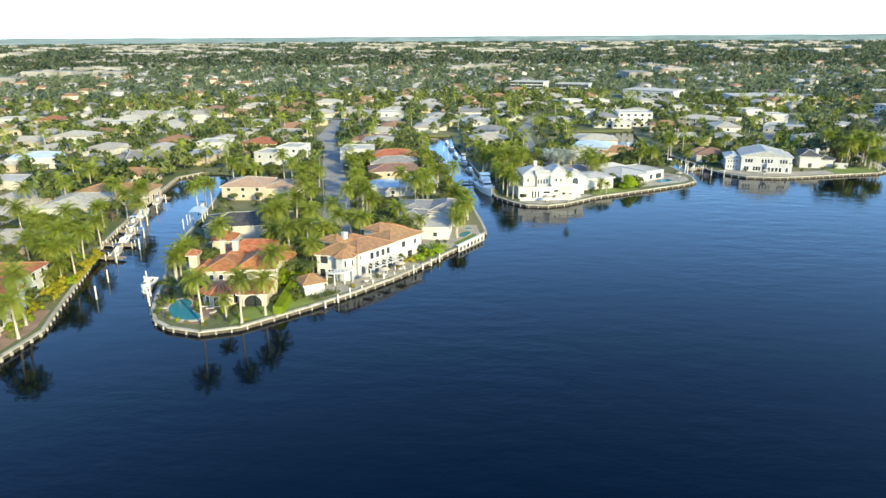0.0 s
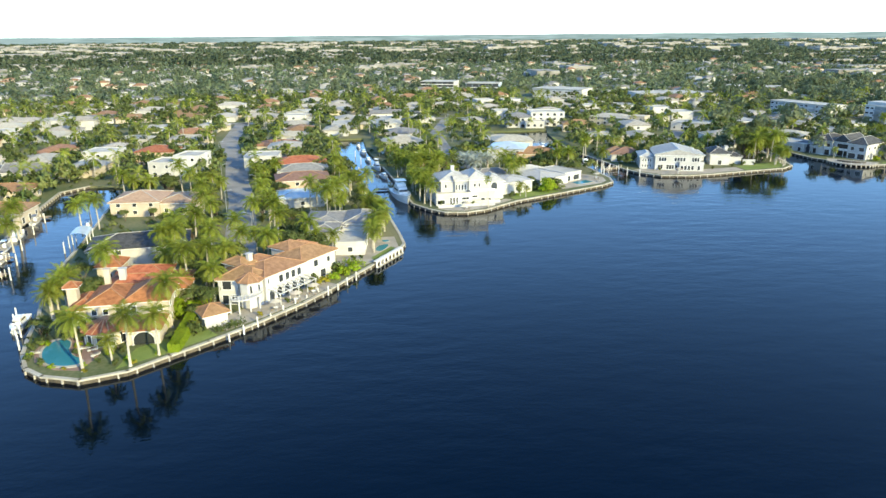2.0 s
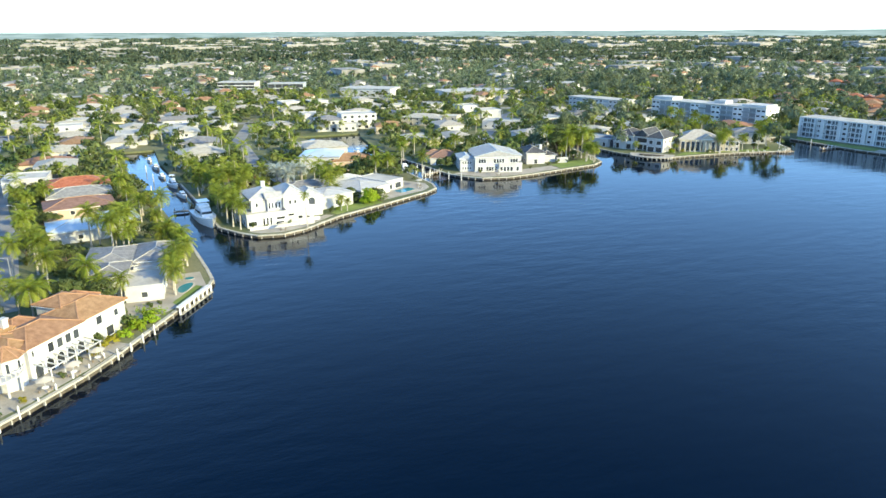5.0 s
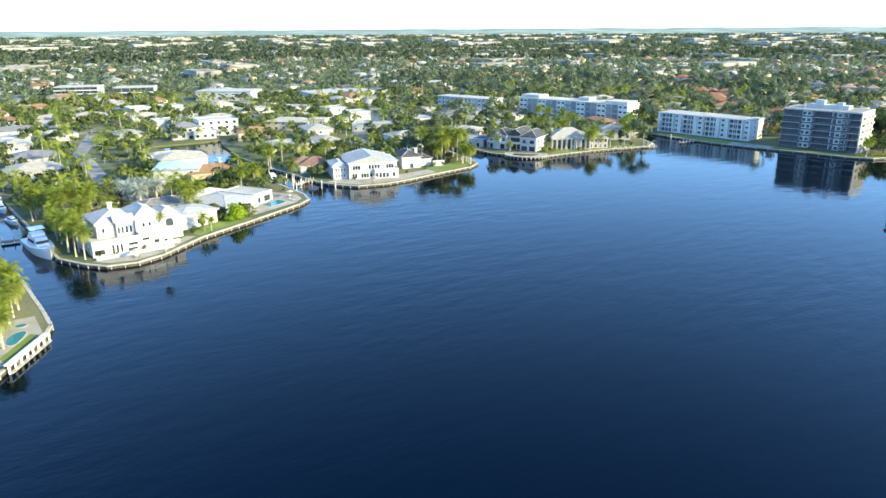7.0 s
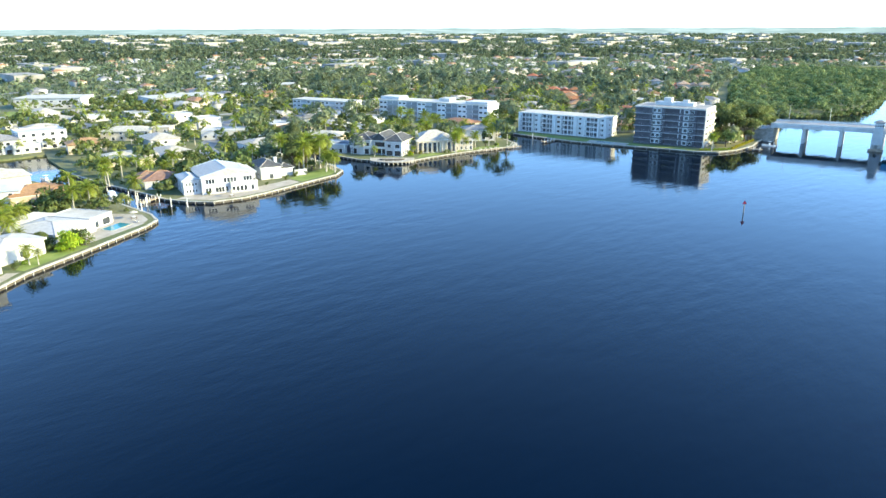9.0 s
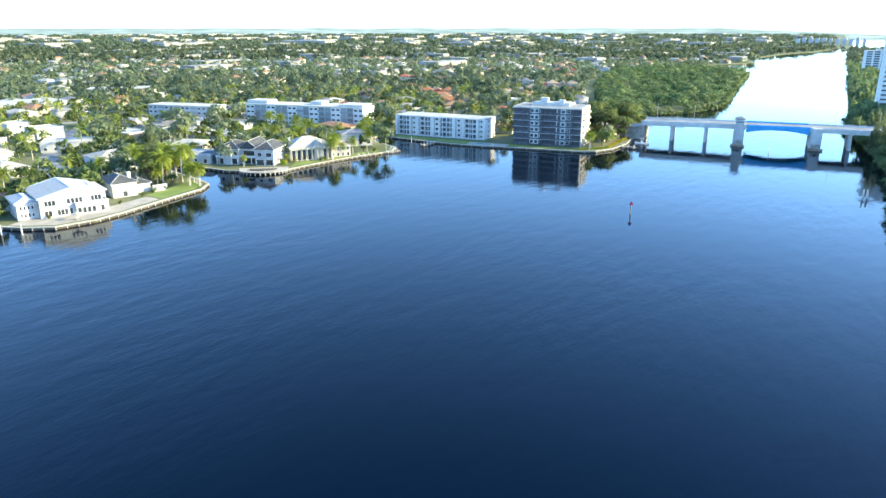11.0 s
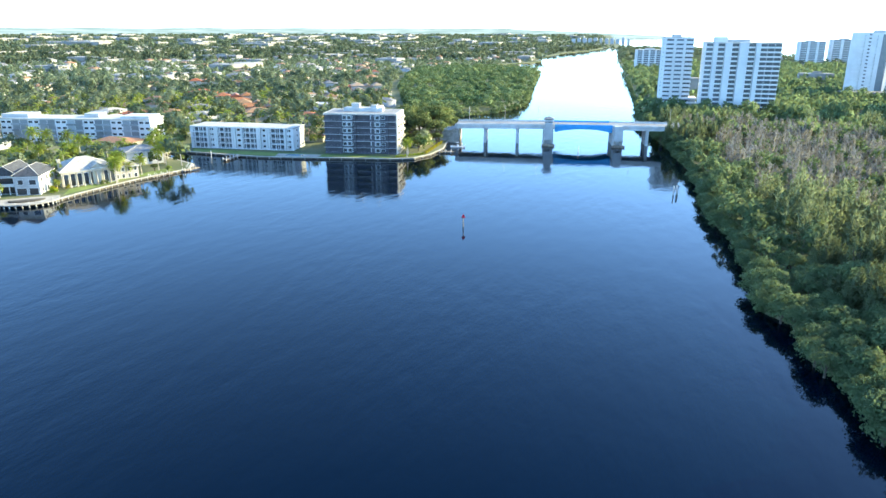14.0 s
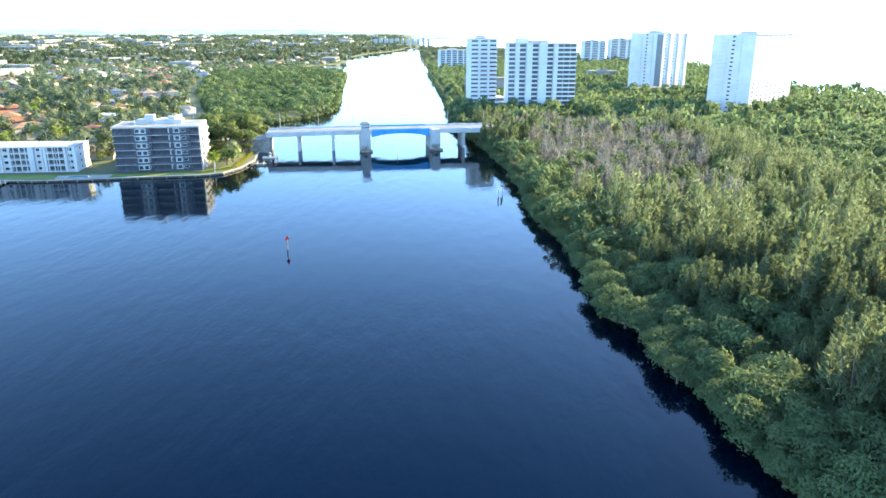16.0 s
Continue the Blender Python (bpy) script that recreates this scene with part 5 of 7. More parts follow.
# round white terrace on arches before the grey-roofed house
ter = thing("terrace", pose(186 * K, 251.6 * K, 0, 0, 0, -46), "white rounded terrace on low arches over the water", "terrace")
rim = [(10.6 * math.cos(radians(a)), 7.0 * math.sin(radians(a)) - 1) for a in range(180, 361, 10)] + [(10.6, 4), (-10.6, 4)]
part("floor", Geo().prism(rim, 0.85, 1.25), M_PAVER, ter)
for a in range(180, 361, 12):
    px, py = 10.3 * math.cos(radians(a)), 6.7 * math.sin(radians(a)) - 1
    part("pillar", Geo().tube([(px, py, -2), (px, py, 0.85)], [.3, .3], 7), M_CONC, ter)
    if a % 24 == 12:
        part("rail_post", Geo().tube([(px, py, 1.25), (px, py, 2.2)], [.09, .09], 5), M_WALL, ter)
part("planter", Geo().prism([(6 * math.cos(radians(a)), 3.4 * math.sin(radians(a)) - 1) for a in range(180, 361, 20)], 1.251, 1.7), M_WET, ter)

# ---- streets, terraces, pools ----
def slab(name, outline, material, label, category, z=GZ + 0.03, thick=0.12):
    return solid(name, Geo().prism([(x * K, y * K) for x, y in outline], z - thick, z), material, label, category, kind="structure")


def street(name, pts, w, label="pale grey asphalt street between houses"):
    P = [Vector(p) * K for p in pts]
    left, right = [], []
    for i, p in enumerate(P):
        d = (P[min(i + 1, len(P) - 1)] - P[max(i - 1, 0)]).normalized()
        n = Vector((-d.y, d.x)) * w / 2
        left.append(tuple(p + n)), right.append(tuple(p - n))
        TAKEN.append((p.x, p.y, w / 2))
    for p, q in zip(P[:-1], P[1:]):
        for k in np.arange(0, (q - p).length, w * 0.6):
            c = p + (q - p).normalized() * k
            STREET.append((c.x, c.y, w / 2 + 1.5))
    slab(name, [(x / K, y / K) for x, y in right + left[::-1]], M_ROAD, label, "road")


STREET = []
street("road_1", [(-27, 166), (-30, 190), (-34.5, 223), (-40, 250), (-48, 300), (-58, 345), (-62, 420)], 9.5)
street("road_2", [(-135, 110), (-135, 250), (-130, 420)], 8)
street("road_3", [(-400, 425), (-62, 420), (60, 425), (190, 440), (235, 430)], 9)
street("road_4", [(44, 245), (38, 290), (40, 360), (55, 425)], 7)
street("road_5", [(140, 300), (150, 330), (200, 400), (235, 430), (300, 330), (330, 270), (350, 215)], 9)
street("road_6", [(-500, 640), (-100, 640), (200, 690), (460, 520), (700, 480)], 16, "wide pale avenue")


def street_lamp(x, y, ang):
    p = thing("street_lamp", pose(x * K, y * K, GZ, 0, 0, ang), "slim pale steel street lamp beside a road", "street lamp", "street lamps")
    part("pole", Geo().tube([(0, 0, 0), (0, 0, .3), (0, 0, 8.4)], [.16, .11, .07], 6), M_STEEL, p)
    part("arm", Geo().bar((0, 0, 8.3), (1.8, 0, 8.75), .09, .09).box(1.5, -.13, 8.66, 2.3, .13, 8.8), M_STEEL, p)


LAMPS_1 = [
    (-25.5, 178, 180), (-36, 205, 0), (-30.5, 226, 180), (-44, 246, 0), (-39, 272, 180), (-54, 300, 0), (48, 262, 180), (36, 300, 0), (44.5, 330, 180), (48, 380, 0), (-120, 425, -90), (-20, 428, -90),
    (30, 418, 90), (100, 436, -90), (150, 430, 90), (205, 442, -90), (146, 340, 0), (182, 372, 180), (205, 398, 0), (238, 436, 180), (262, 392, 0), (288, 340, 0), (312, 306, 180), (338, 262, 0),
    (352, 226, 180), (314, 213, 0), (257, 372, 180), (-140, 300, 0), (-131, 350, 180), (-10, 650, -90),
]
LAMPS_2 = [
    (120, 684, -90), (260, 640, 90), (330, 606, 90), (400, 560, 90),
]
for x, y, a in LAMPS_1 + LAMPS_2:
    street_lamp(x, y, a)
slab("patio_1", [(-51.6, 123), (-51.6, 119), (-50, 115), (-46, 111.8), (-42, 111), (-41, 116), (-41.5, 121.5), (-46, 125)], M_BRICKP, "tan paved pool terrace at the tip of a peninsula", "terrace")
slab("patio_2", [(-23, 123), (-17, 128.5), (-10, 136.5), (-5, 143.5), (-9, 147), (-26, 127.5)], M_PAVER, "pale paved waterfront terrace", "terrace")
slab("patio_3", [(-4, 150), (3, 157), (9, 167), (8.5, 176), (3, 176), (-6, 162)], M_PAVER, "white paved terrace at a point", "terrace")
slab("patio_4", [(22, 203), (25, 200.2), (30, 199.2), (36, 201.6), (46, 210.6), (44, 212), (36, 205)], M_PAVER, "cream paved waterside walk", "terrace")
slab("patio_5", [(62, 221), (80, 229.5), (83, 233), (84, 239), (79, 246), (70, 236), (60, 228)], M_PAVER, "white paved pool terrace on a point", "terrace")
slab("patio_6", [(99, 250), (101.5, 246), (106, 240.6), (114, 238.8), (123, 239.6), (138, 243.2), (138, 249), (124, 247), (104, 252)], M_PAVER, "cream paved waterside terrace", "terrace")
slab("lawn_1", [(-37, 110.8), (-30, 116), (-24, 121.6), (-27, 125), (-36, 118)], M_LAWN, "mown green lawn by the seawall", "lawn")
slab("lawn_2", [(47, 211), (63, 219.3), (62, 224), (52, 222), (46, 213)], M_LAWN, "mown green lawn by the seawall", "lawn")
slab("lawn_3", [(139, 243.6), (153, 246.2), (158, 250), (160, 258), (150, 254), (139, 251)], M_LAWN, "mown green lawn on a point", "lawn")
slab("lawn_4", [(2.4, 159.6), (3.2, 157.6), (8.3, 166.4), (7.2, 167.6)], M_LAWN, "narrow strip of lawn along a seawall", "lawn", z=GZ + .06)
slab("lawn_5", [(195, 247.5), (221, 245.5), (238, 241), (241, 246), (222, 249), (202, 252)], M_LAWN, "green lawn before villas", "lawn")
slab("lawn_7", [(118, 500), (147, 487), (162, 526), (132, 543)], M_LAWN, "broad mown playing lawn among houses", "lawn")
slab("lawn_6", [(274, 260), (273.6, 229), (277, 212), (281, 198), (285, 178), (288, 176), (284, 205), (280, 240), (280, 264)], M_LAWN, "green lawn strip before apartment blocks", "lawn")
slab("patio_7", [(274, 222), (277.5, 205), (283, 206), (280, 224)], M_PAVER, "pale paved pool deck", "terrace", z=GZ + .06)
slab("patio_8", [(-74, 95), (-70.5, 99), (-69.5, 109), (-71.5, 118), (-74, 118)], M_BRICKP, "brown brick-paved waterside walk", "terrace")
TAKEN += [(x * K, y * K, 15) for x, y in ((126, 508), (142, 501), (138, 522), (152, 515))]
TAKEN += [(x * K, y * K, 7.5) for x, y in ((276, 260), (277, 248), (276, 237), (276, 226), (279, 215), (281, 205), (284, 195), (286, 185), (289, 177), (271, 255), (271, 243), (272, 231), (274, 221))]
TAKEN += [(x * K, y * K, q) for x, y, q in ((-46, 115, 8), (-14, 132, 8), (-8, 142, 6), (-20, 126, 5), (3, 166, 8), (76, 236, 10), (120, 242, 7), (106, 244, 7), (-33, 115, 6), (30, 201, 5), (54, 219, 7), (0, 162, 5), (-2, 157, 4), (5, 163, 4))]


def pool(outline, label="turquoise swimming pool with a pale coping"):
    for _ in range(2 if len(outline) > 5 else 0):   # round the corners
        nxt = outline[1:] + outline[:1]
        outline = [p for (ax, ay), (bx, by) in zip(outline, nxt) for p in ((ax * .75 + bx * .25, ay * .75 + by * .25), (ax * .25 + bx * .75, ay * .25 + by * .75))]
    outline = [(x * K, y * K) for x, y in outline]
    c = np.mean(np.array(outline), 0)
    p = thing("pool", pose(float(c[0]), float(c[1]), GZ + 0.03), label, "swimming pool")
    o = [(x - c[0], y - c[1]) for x, y in outline]
    part("coping", Geo().prism([(x * 1.14, y * 1.14) for x, y in o], 0.0, 0.08), M_CONC, p)
    part("pool_water", Geo().prism(o, 0.081, 0.1), M_POOL, p)


pool([(-49.4, 116.2), (-47.8, 113.8), (-44.8, 112.7), (-42.8, 113.2), (-43, 115), (-45, 116.6), (-46.4, 118.6), (-46.8, 121.2), (-48, 123), (-50, 122.8), (-50.6, 119.6)])
pool([(72, 228.5), (78, 231.5), (76.5, 235), (70.5, 232)])
pool([(3.4, 165.0), (4.6, 163.8), (6.0, 166.2), (7.0, 169.2), (5.6, 169.6), (4.0, 168.0)])
pool([(5.6, 171.6), (6.6, 171.4), (7.2, 172.2), (6.8, 173.0), (5.8, 173.1), (5.2, 172.4)], "small round spa pool in a white terrace")
pool([(276.5, 219), (277.6, 212), (280.4, 212.4), (279.4, 219.4)])


# ---- terrace furniture ----
def sun_lounger(x, y, ang):
    s = thing("sun_lounger", pose(x * K, y * K, GZ + 0.03, 0, 0, ang), "white sun lounger with a pale mattress beside a pool", "sun lounger", "sun loungers")
    part("frame", Geo().box(0, -.32, .22, 1.9, .32, .3), M_BOAT, s)
    part("mattress", Geo().box(.65, -.28, .301, 1.88, .28, .4), M_PAVER, s)
    part("backrest", Geo().bar((.02, 0, .75), (.66, 0, .36), .56, .1), M_PAVER, s)
    for px in (.15, 1.75):
        for py in (-.27, .27):
            part("leg", Geo().box(px - .03, py - .03, 0, px + .03, py + .03, .22), M_STEEL, s)


def parasol_table(x, y):
    s = thing("patio_table", pose(x * K, y * K, GZ + 0.03), "round white patio table with a cream parasol", "patio table", "patio tables")
    part("tabletop", Geo().tube([(0, 0, .7), (0, 0, .75)], [.6, .6], 12), M_BOAT, s)
    part("pole", Geo().tube([(0, 0, 0), (0, 0, 2.6)], [.05, .04], 6), M_STEEL, s)
    part("base", Geo().tube([(0, 0, 0), (0, 0, .1)], [.35, .3], 10), M_CONC, s)
    c = Geo()
    for i in range(8):
        a, b = math.pi * i / 4, math.pi * (i + 1) / 4
        c.poly((0, 0, 2.75), (1.5 * math.cos(a), 1.5 * math.sin(a), 2.2), (1.5 * math.cos(b), 1.5 * math.sin(b), 2.2))
    part("canopy", c, M_CREAM, s, "cream canvas canopy")
    for i in range(4):
        a = math.pi * i / 2 + .5
        px, py = 1.05 * math.cos(a), 1.05 * math.sin(a)
        part("stool", Geo().tube([(px, py, 0), (px, py, .4), (px, py, .45)], [.12, .14, .22], 8), M_WOOD, s)


for x, y, a in ((-44.6, 118.6, 20), (-43.2, 117.6, 30), (-41.8, 115.4, 60), (-50.4, 118.0, 170), (70, 235.8, 200), (73, 237, 200), (76, 238.2, 200), (79.4, 233, -70), (-3.4, 164.6, 40), (-5.4, 162.8, 40)):
    sun_lounger(x, y, a)
for x, y in ((-15.5, 131.2), (-12.2, 135), (-9.2, 138.8), (80.8, 236.5), (-39.5, 117.8), (30.5, 200.8), (112, 240.8)):
    parasol_table(x, y)

# white verandas and the screened pool of the grey-roofed house
ver = thing("veranda", pose(184.8 * K, 274.6 * K, GZ, 0, 0, -63), "white two-storey veranda with slim posts before a house", "veranda")
part("balcony_floor", Geo().box(8.4 * K, -1.4, 3.15, 21.6 * K, 1.5 * K - .003, 3.4).box(-.3, -1.3, 3.15, 8.4 * K - .01, -.003, 3.4), M_TOWER, ver)
part("parapet", Geo().box(8.4 * K, -1.4, 3.41, 21.6 * K, -1.28, 4.2).box(-.3, -1.3, 3.41, 8.4 * K - .01, -1.18, 4.2), M_TOWER, ver)
for i in range(9):
    part("post", Geo().box(i * 3.3, -1.38, 0, i * 3.3 + .3, -1.08, 3.14), M_TOWER, ver)
cage = thing("pool_screen", pose(184.8 * K, 274.6 * K, GZ, 0, 0, -63), "dark bronze screened pool enclosure beside a house", "pool enclosure")
for x0, y0, x1, y1 in ((-13, 1, -1, 1.06), (-13, 1, -12.94, 13), (-13, 12.94, -1, 13)):
    part("mesh_panel", Geo().box(x0, y0, 0, x1, y1, 3.4), M_DARKP, cage)
part("roof_screen", Geo().hip(-13, 1, -1, 13, 3.45, 1.2, 0.1, 0.04), M_DARKP, cage)
for i in range(5):
    part("frame_post", Geo().box(-13 + i * 2.98, .9, 0, -12.9 + i * 2.98, 1.0, 3.4), M_FRAME, cage)

# tall white arcade under the lawn at the point
arc = thing("sea_arcade", pose(0, 0, 0), "white arcade of square openings under a waterside lawn", "seawall")
pa, pb = Vector((3.1, 155.1, 0)) * K, Vector((9.3, 165, 0)) * K
du = (pb - pa).normalized()
nu = Vector((du.y, -du.x, 0))
L9 = (pb - pa).length
part("beam", Geo().bar(pa + nu * .2 + Vector((0, 0, 1.72)), pb + nu * .2 + Vector((0, 0, 1.72)), 1.1, .3), M_TOWER, arc)
part("ledge", Geo().bar(pa + nu * .7 + Vector((0, 0, .05)), pb + nu * .7 + Vector((0, 0, .05)), .8, .22), M_CONC, arc)
part("recess", Geo().bar(pa - nu * .2 + Vector((0, 0, .75)), pb - nu * .2 + Vector((0, 0, .75)), .15, 1.62), M_WET, arc, "dark stained back of the openings")
for i in range(8):
    q = pa + du * (L9 * i / 7) + nu * .55
    part("pillar", Geo().box(q.x - .2, q.y - .2, -1.5, q.x + .2, q.y + .2, 1.56), M_TOWER, arc)

# ---- plants ----
def cards(P, D, U, L, W, tri=False):
    """Leaf quads: centres P, long axes D, other axes U, lengths L and widths W."""
    n = len(P)
    L, W = np.broadcast_to(L, n)[:, None], np.broadcast_to(W, n)[:, None]
    a, b = D * L / 2, U * W / 2
    if tri:
        return np.stack([P - a * 0.8 - b, P - a * 0.8 + b, P + a], 1).reshape(-1, 3), np.arange(3 * n).reshape(n, 3)
    V = np.stack([P - a - b * 0.5, P + a * 0.1 - b, P + a, P + a * 0.1 + b], 1).reshape(-1, 3)
    return V, np.arange(4 * n).reshape(n, 4)


def facing(V, F, out):
    """Turns each leaf's front outwards from its clump; gives V, F and the clump's normal at each vertex."""
    k = F.shape[1]
    A = V.reshape(-1, k, 3)
    n = np.cross(A[:, 1] - A[:, 0], A[:, 2] - A[:, 0])
    back = (n * out).sum(1) < 0
    F = np.where(back[:, None], F[:, ::-1], F)
    return V, F, np.repeat(out, k, 0)


def unit(v):
    return v / np.maximum(np.linalg.norm(v, axis=-1, keepdims=True), 1e-6)


def rand_dirs(r, n):
    return unit(r.normal(size=(n, 3)))


def broad_crown(r, height, radius, lumps, per_lump, size, base=0.35, droop=0.0, tri=False):
    """A crown of leaf clumps round several lumps, with gaps between."""
    c = rand_dirs(r, lumps)
    c[:, 2] = np.abs(c[:, 2]) * 0.9 - 0.15
    zc = height * (base + (1 - base) * 0.45)
    if base < 0.02:                                 # leafy to the ground
        zc, c[:, 2] = height * 0.4, r.uniform(-0.9, 0.9, lumps)
    vz = height * (1 - base) * 0.5
    C = c * np.array([radius * 0.72, radius * 0.72, vz * 0.85]) * r.uniform(0.55, 1.0, (lumps, 1)) + np.array([0, 0, zc])
    R = radius * r.uniform(0.28, 0.5, lumps)
    d = rand_dirs(r, lumps * per_lump)
    d[:, 2] = np.where(r.random(len(d)) < 0.8, np.abs(d[:, 2]), d[:, 2])
    i = np.repeat(np.arange(lumps), per_lump)
    P = C[i] + d * R[i][:, None] * r.uniform(0.6, 1.05, (len(d), 1)) * np.array([1, 1, 0.8])
    n = unit(d + rand_dirs(r, len(d)) * 0.6)
    t = unit(np.cross(n, rand_dirs(r, len(d))))
    t[:, 2] -= droop
    t = unit(t)
    mid = unit(P - np.array([0, 0, height * 0.35]))
    return facing(*cards(P, t, unit(np.cross(n, t)), size * r.uniform(0.7, 1.4, len(d)), size * r.uniform(0.5, 0.9, len(d)), tri), unit(d + mid * 0.5 + rand_dirs(r, len(d)) * 0.3))


def plume_crown(r, height, radius, plumes, per, size, fat=0.55):
    """Feathery casuarina crown: upright tapering spires of fine drooping tufts, leaning one way with the wind."""
    P, D, O = [], [], []
    for k in range(plumes):
        a, q = r.uniform(0, 2 * math.pi), math.sqrt(r.uniform(0, 1))
        out = np.array([math.cos(a), math.sin(a), 0]) * q * radius
        top = height * (1.0 - 0.42 * q * q) * r.uniform(0.86, 1.08)
        z0 = height * r.uniform(0.12, 0.34) + 0.12 * height * (1 - q)
        root = np.array([out[0] * 0.62, out[1] * 0.62, z0])
        tip = out + np.array([0, -0.05 * height, top])
        ax = tip - root
        s = r.uniform(0, 1, per) ** 0.85
        spread = radius * fat * 0.62 * (1.0 - s) ** 0.8 + 0.05
        b, w = r.uniform(0, 2 * math.pi, per), np.sqrt(r.uniform(0.25, 1, per))
        off = np.stack([np.cos(b) * w, np.sin(b) * w, np.zeros(per)], 1)
        P.append(root + ax * s[:, None] + off * spread[:, None] + np.array([0, 0, -0.25]) * (w * spread)[:, None])
        O.append(unit(off + np.array([0, 0, 0.35]) + unit(out + 1e-3) * 0.5 * q + r.normal(size=(per, 3)) * 0.18))
        D.append(unit(off * 0.9 + np.array([0, 0, 1.0]) + r.normal(size=(per, 3)) * 0.4))
    P, D, O = np.concatenate(P), np.concatenate(D), np.concatenate(O)
    U = unit(np.cross(D, rand_dirs(r, len(P))))
    return facing(*cards(P, D, U, size * r.uniform(0.8, 1.6, len(P)), size * r.uniform(0.2, 0.4, len(P)), True), O)


def palm_crown(r, top, fronds, length, width=0.55, stiff=0.0):
    """Arching fronds with separate leaflets; top: (x, y, z) of the trunk's end."""
    V, F = [], []
    for k in range(fronds):
        a = 2 * math.pi * k * 0.382 + r.uniform(-0.2, 0.2)
        el = radians(78 - 108 * (k / fronds) ** 0.9 + r.uniform(-8, 8))
        L = length * r.uniform(0.85, 1.1)
        h = np.array([math.cos(a), math.sin(a), 0])
        side = np.array([-math.sin(a), math.cos(a), 0])
        n = 8
        p = np.array(top, float)
        pts = [p.copy()]
        e = el
        for j in range(n):
            p = p + (h * math.cos(e) + np.array([0, 0, math.sin(e)])) * L / n
            pts.append(p.copy())
            e -= radians(13 - 6 * stiff) * (0.5 + j / n)
        for j in range(1, n + 1):
            q = pts[j]
            fw = unit(pts[j] - pts[j - 1])
            w = width * length * 0.42 * math.sin(math.pi * min(0.98, (j + 0.4) / (n + 1.2))) ** 0.7
            for sg in (-1, 1):
                for m in (0, 0.5):
                    o = q - fw * m * L / n
                    tip = o + side * sg * w * 0.86 + fw * w * 0.55 - np.array([0, 0, w * 0.42])
                    b = len(V)
                    V += [o - fw * 0.05 * L / n, o + fw * 0.36 * L / n, tip]
                    F.append((b, b + 1, b + 2))
    return np.array(V), np.array(F)


TREES = {}


def tree_kind(key, trunk_geo, crown, crown_mat, bark):
    tm = trunk_geo.mesh("trunk")
    tm.materials.append(bark)
    TREES[key] = (tm, array_mesh("crown", crown[0], crown[1], crown_mat, *crown[2:]))


for i in range(6):
    r = np.random.default_rng(100 + i)
    h = 1.0
    H = (8.5, 10, 9.2, 7.5, 11, 6)[i]
    bend = r.uniform(-0.5, 0.5, 2)
    path = [(bend[0] * s * s, bend[1] * s * s, H * s) for s in (0, 0.04, 0.3, 0.65, 1)]
    g = Geo().tube(path, [0.42, 0.3, 0.24, 0.2, 0.17], 8)
    tree_kind("palm%d" % i, g, palm_crown(r, path[-1], 30, 4.1 if i != 5 else 3.2, 0.72), M_PALM, M_TRUNK)
tree_kind("palm6", Geo().tube([(0, 0, 0), (.1, 0, 4), (.35, 0, 10.4)], [.22, .15, .1], 7), palm_crown(np.random.default_rng(133), (.35, 0, 10.4), 20, 2.1, .8), M_PALM, M_TRUNK)
for i in range(2):
    r = np.random.default_rng(140 + i)
    g = Geo().tube([(0, 0, 0), (0, 0, 2.5), (0, 0, 5)], [0.45, 0.35, 0.3], 8)
    tree_kind("fan%d" % i, g, palm_crown(r, (0, 0, 5), 30, 2.6, 0.9, 1.0), M_SILVER, M_TRUNK)
for i in range(2):
    r = np.random.default_rng(160 + i)
    H = 6.5 + i
    g = Geo().tube([(0, 0, 0), (0, 0, H * .5), (0, 0, H)], [0.5, 0.42, 0.38], 8)
    tree_kind("date%d" % i, g, palm_crown(r, (0, 0, H), 52, 3.8, 0.45, 0.7), M_PALM, M_TRUNK)


def limbs(r, h, n, radius):
    g = Geo().tube([(0, 0, -0.2), (0, 0, h * 0.25), (r.uniform(-.3, .3), r.uniform(-.3, .3), h * 0.5)], [0.38, 0.27, 0.16], 7)
    for k in range(n):
        a = 2 * math.pi * k / n + r.uniform(-0.4, 0.4)
        e = radius * r.uniform(0.4, 0.7)
        g.tube([(0, 0, h * 0.22), (e * .5 * math.cos(a), e * .5 * math.sin(a), h * 0.42), (e * math.cos(a), e * math.sin(a), h * r.uniform(.6, .75))], [0.18, 0.12, 0.05], 5)
    return g


for i in range(6):
    r = np.random.default_rng(200 + i)
    H, R = (7, 8.5, 6, 9.5, 5, 7.5)[i], (3.6, 4.2, 3.2, 4.8, 2.6, 4.5)[i]
    tree_kind("tree%d" % i, limbs(r, H, 5, R), broad_crown(r, H, R, 18, 62, 0.58, tri=True), M_LEAF, M_BARK)
for i in range(6):
    r = np.random.default_rng(300 + i)
    H, R = (6.5, 7.5, 5.5, 8, 6, 7)[i], (3.4, 4, 3, 4, 3.6, 3.2)[i]
    tree_kind("mangrove%d" % i, limbs(r, H, 6, R), broad_crown(r, H, R * 1.25, 24, 84, 0.5, base=0.05, tri=True), M_MANG, M_BARK)
for i in range(5):
    r = np.random.default_rng(400 + i)
    H, R = (12, 14.5, 10, 13, 11)[i], (3.6, 4.2, 3.4, 3.8, 4.4)[i]
    tree_kind("pine%d" % i, limbs(r, H, 5, R * .7), plume_crown(r, H, R * 1.15, 18, 240, 0.72, 0.62), M_PINE, M_BARK)
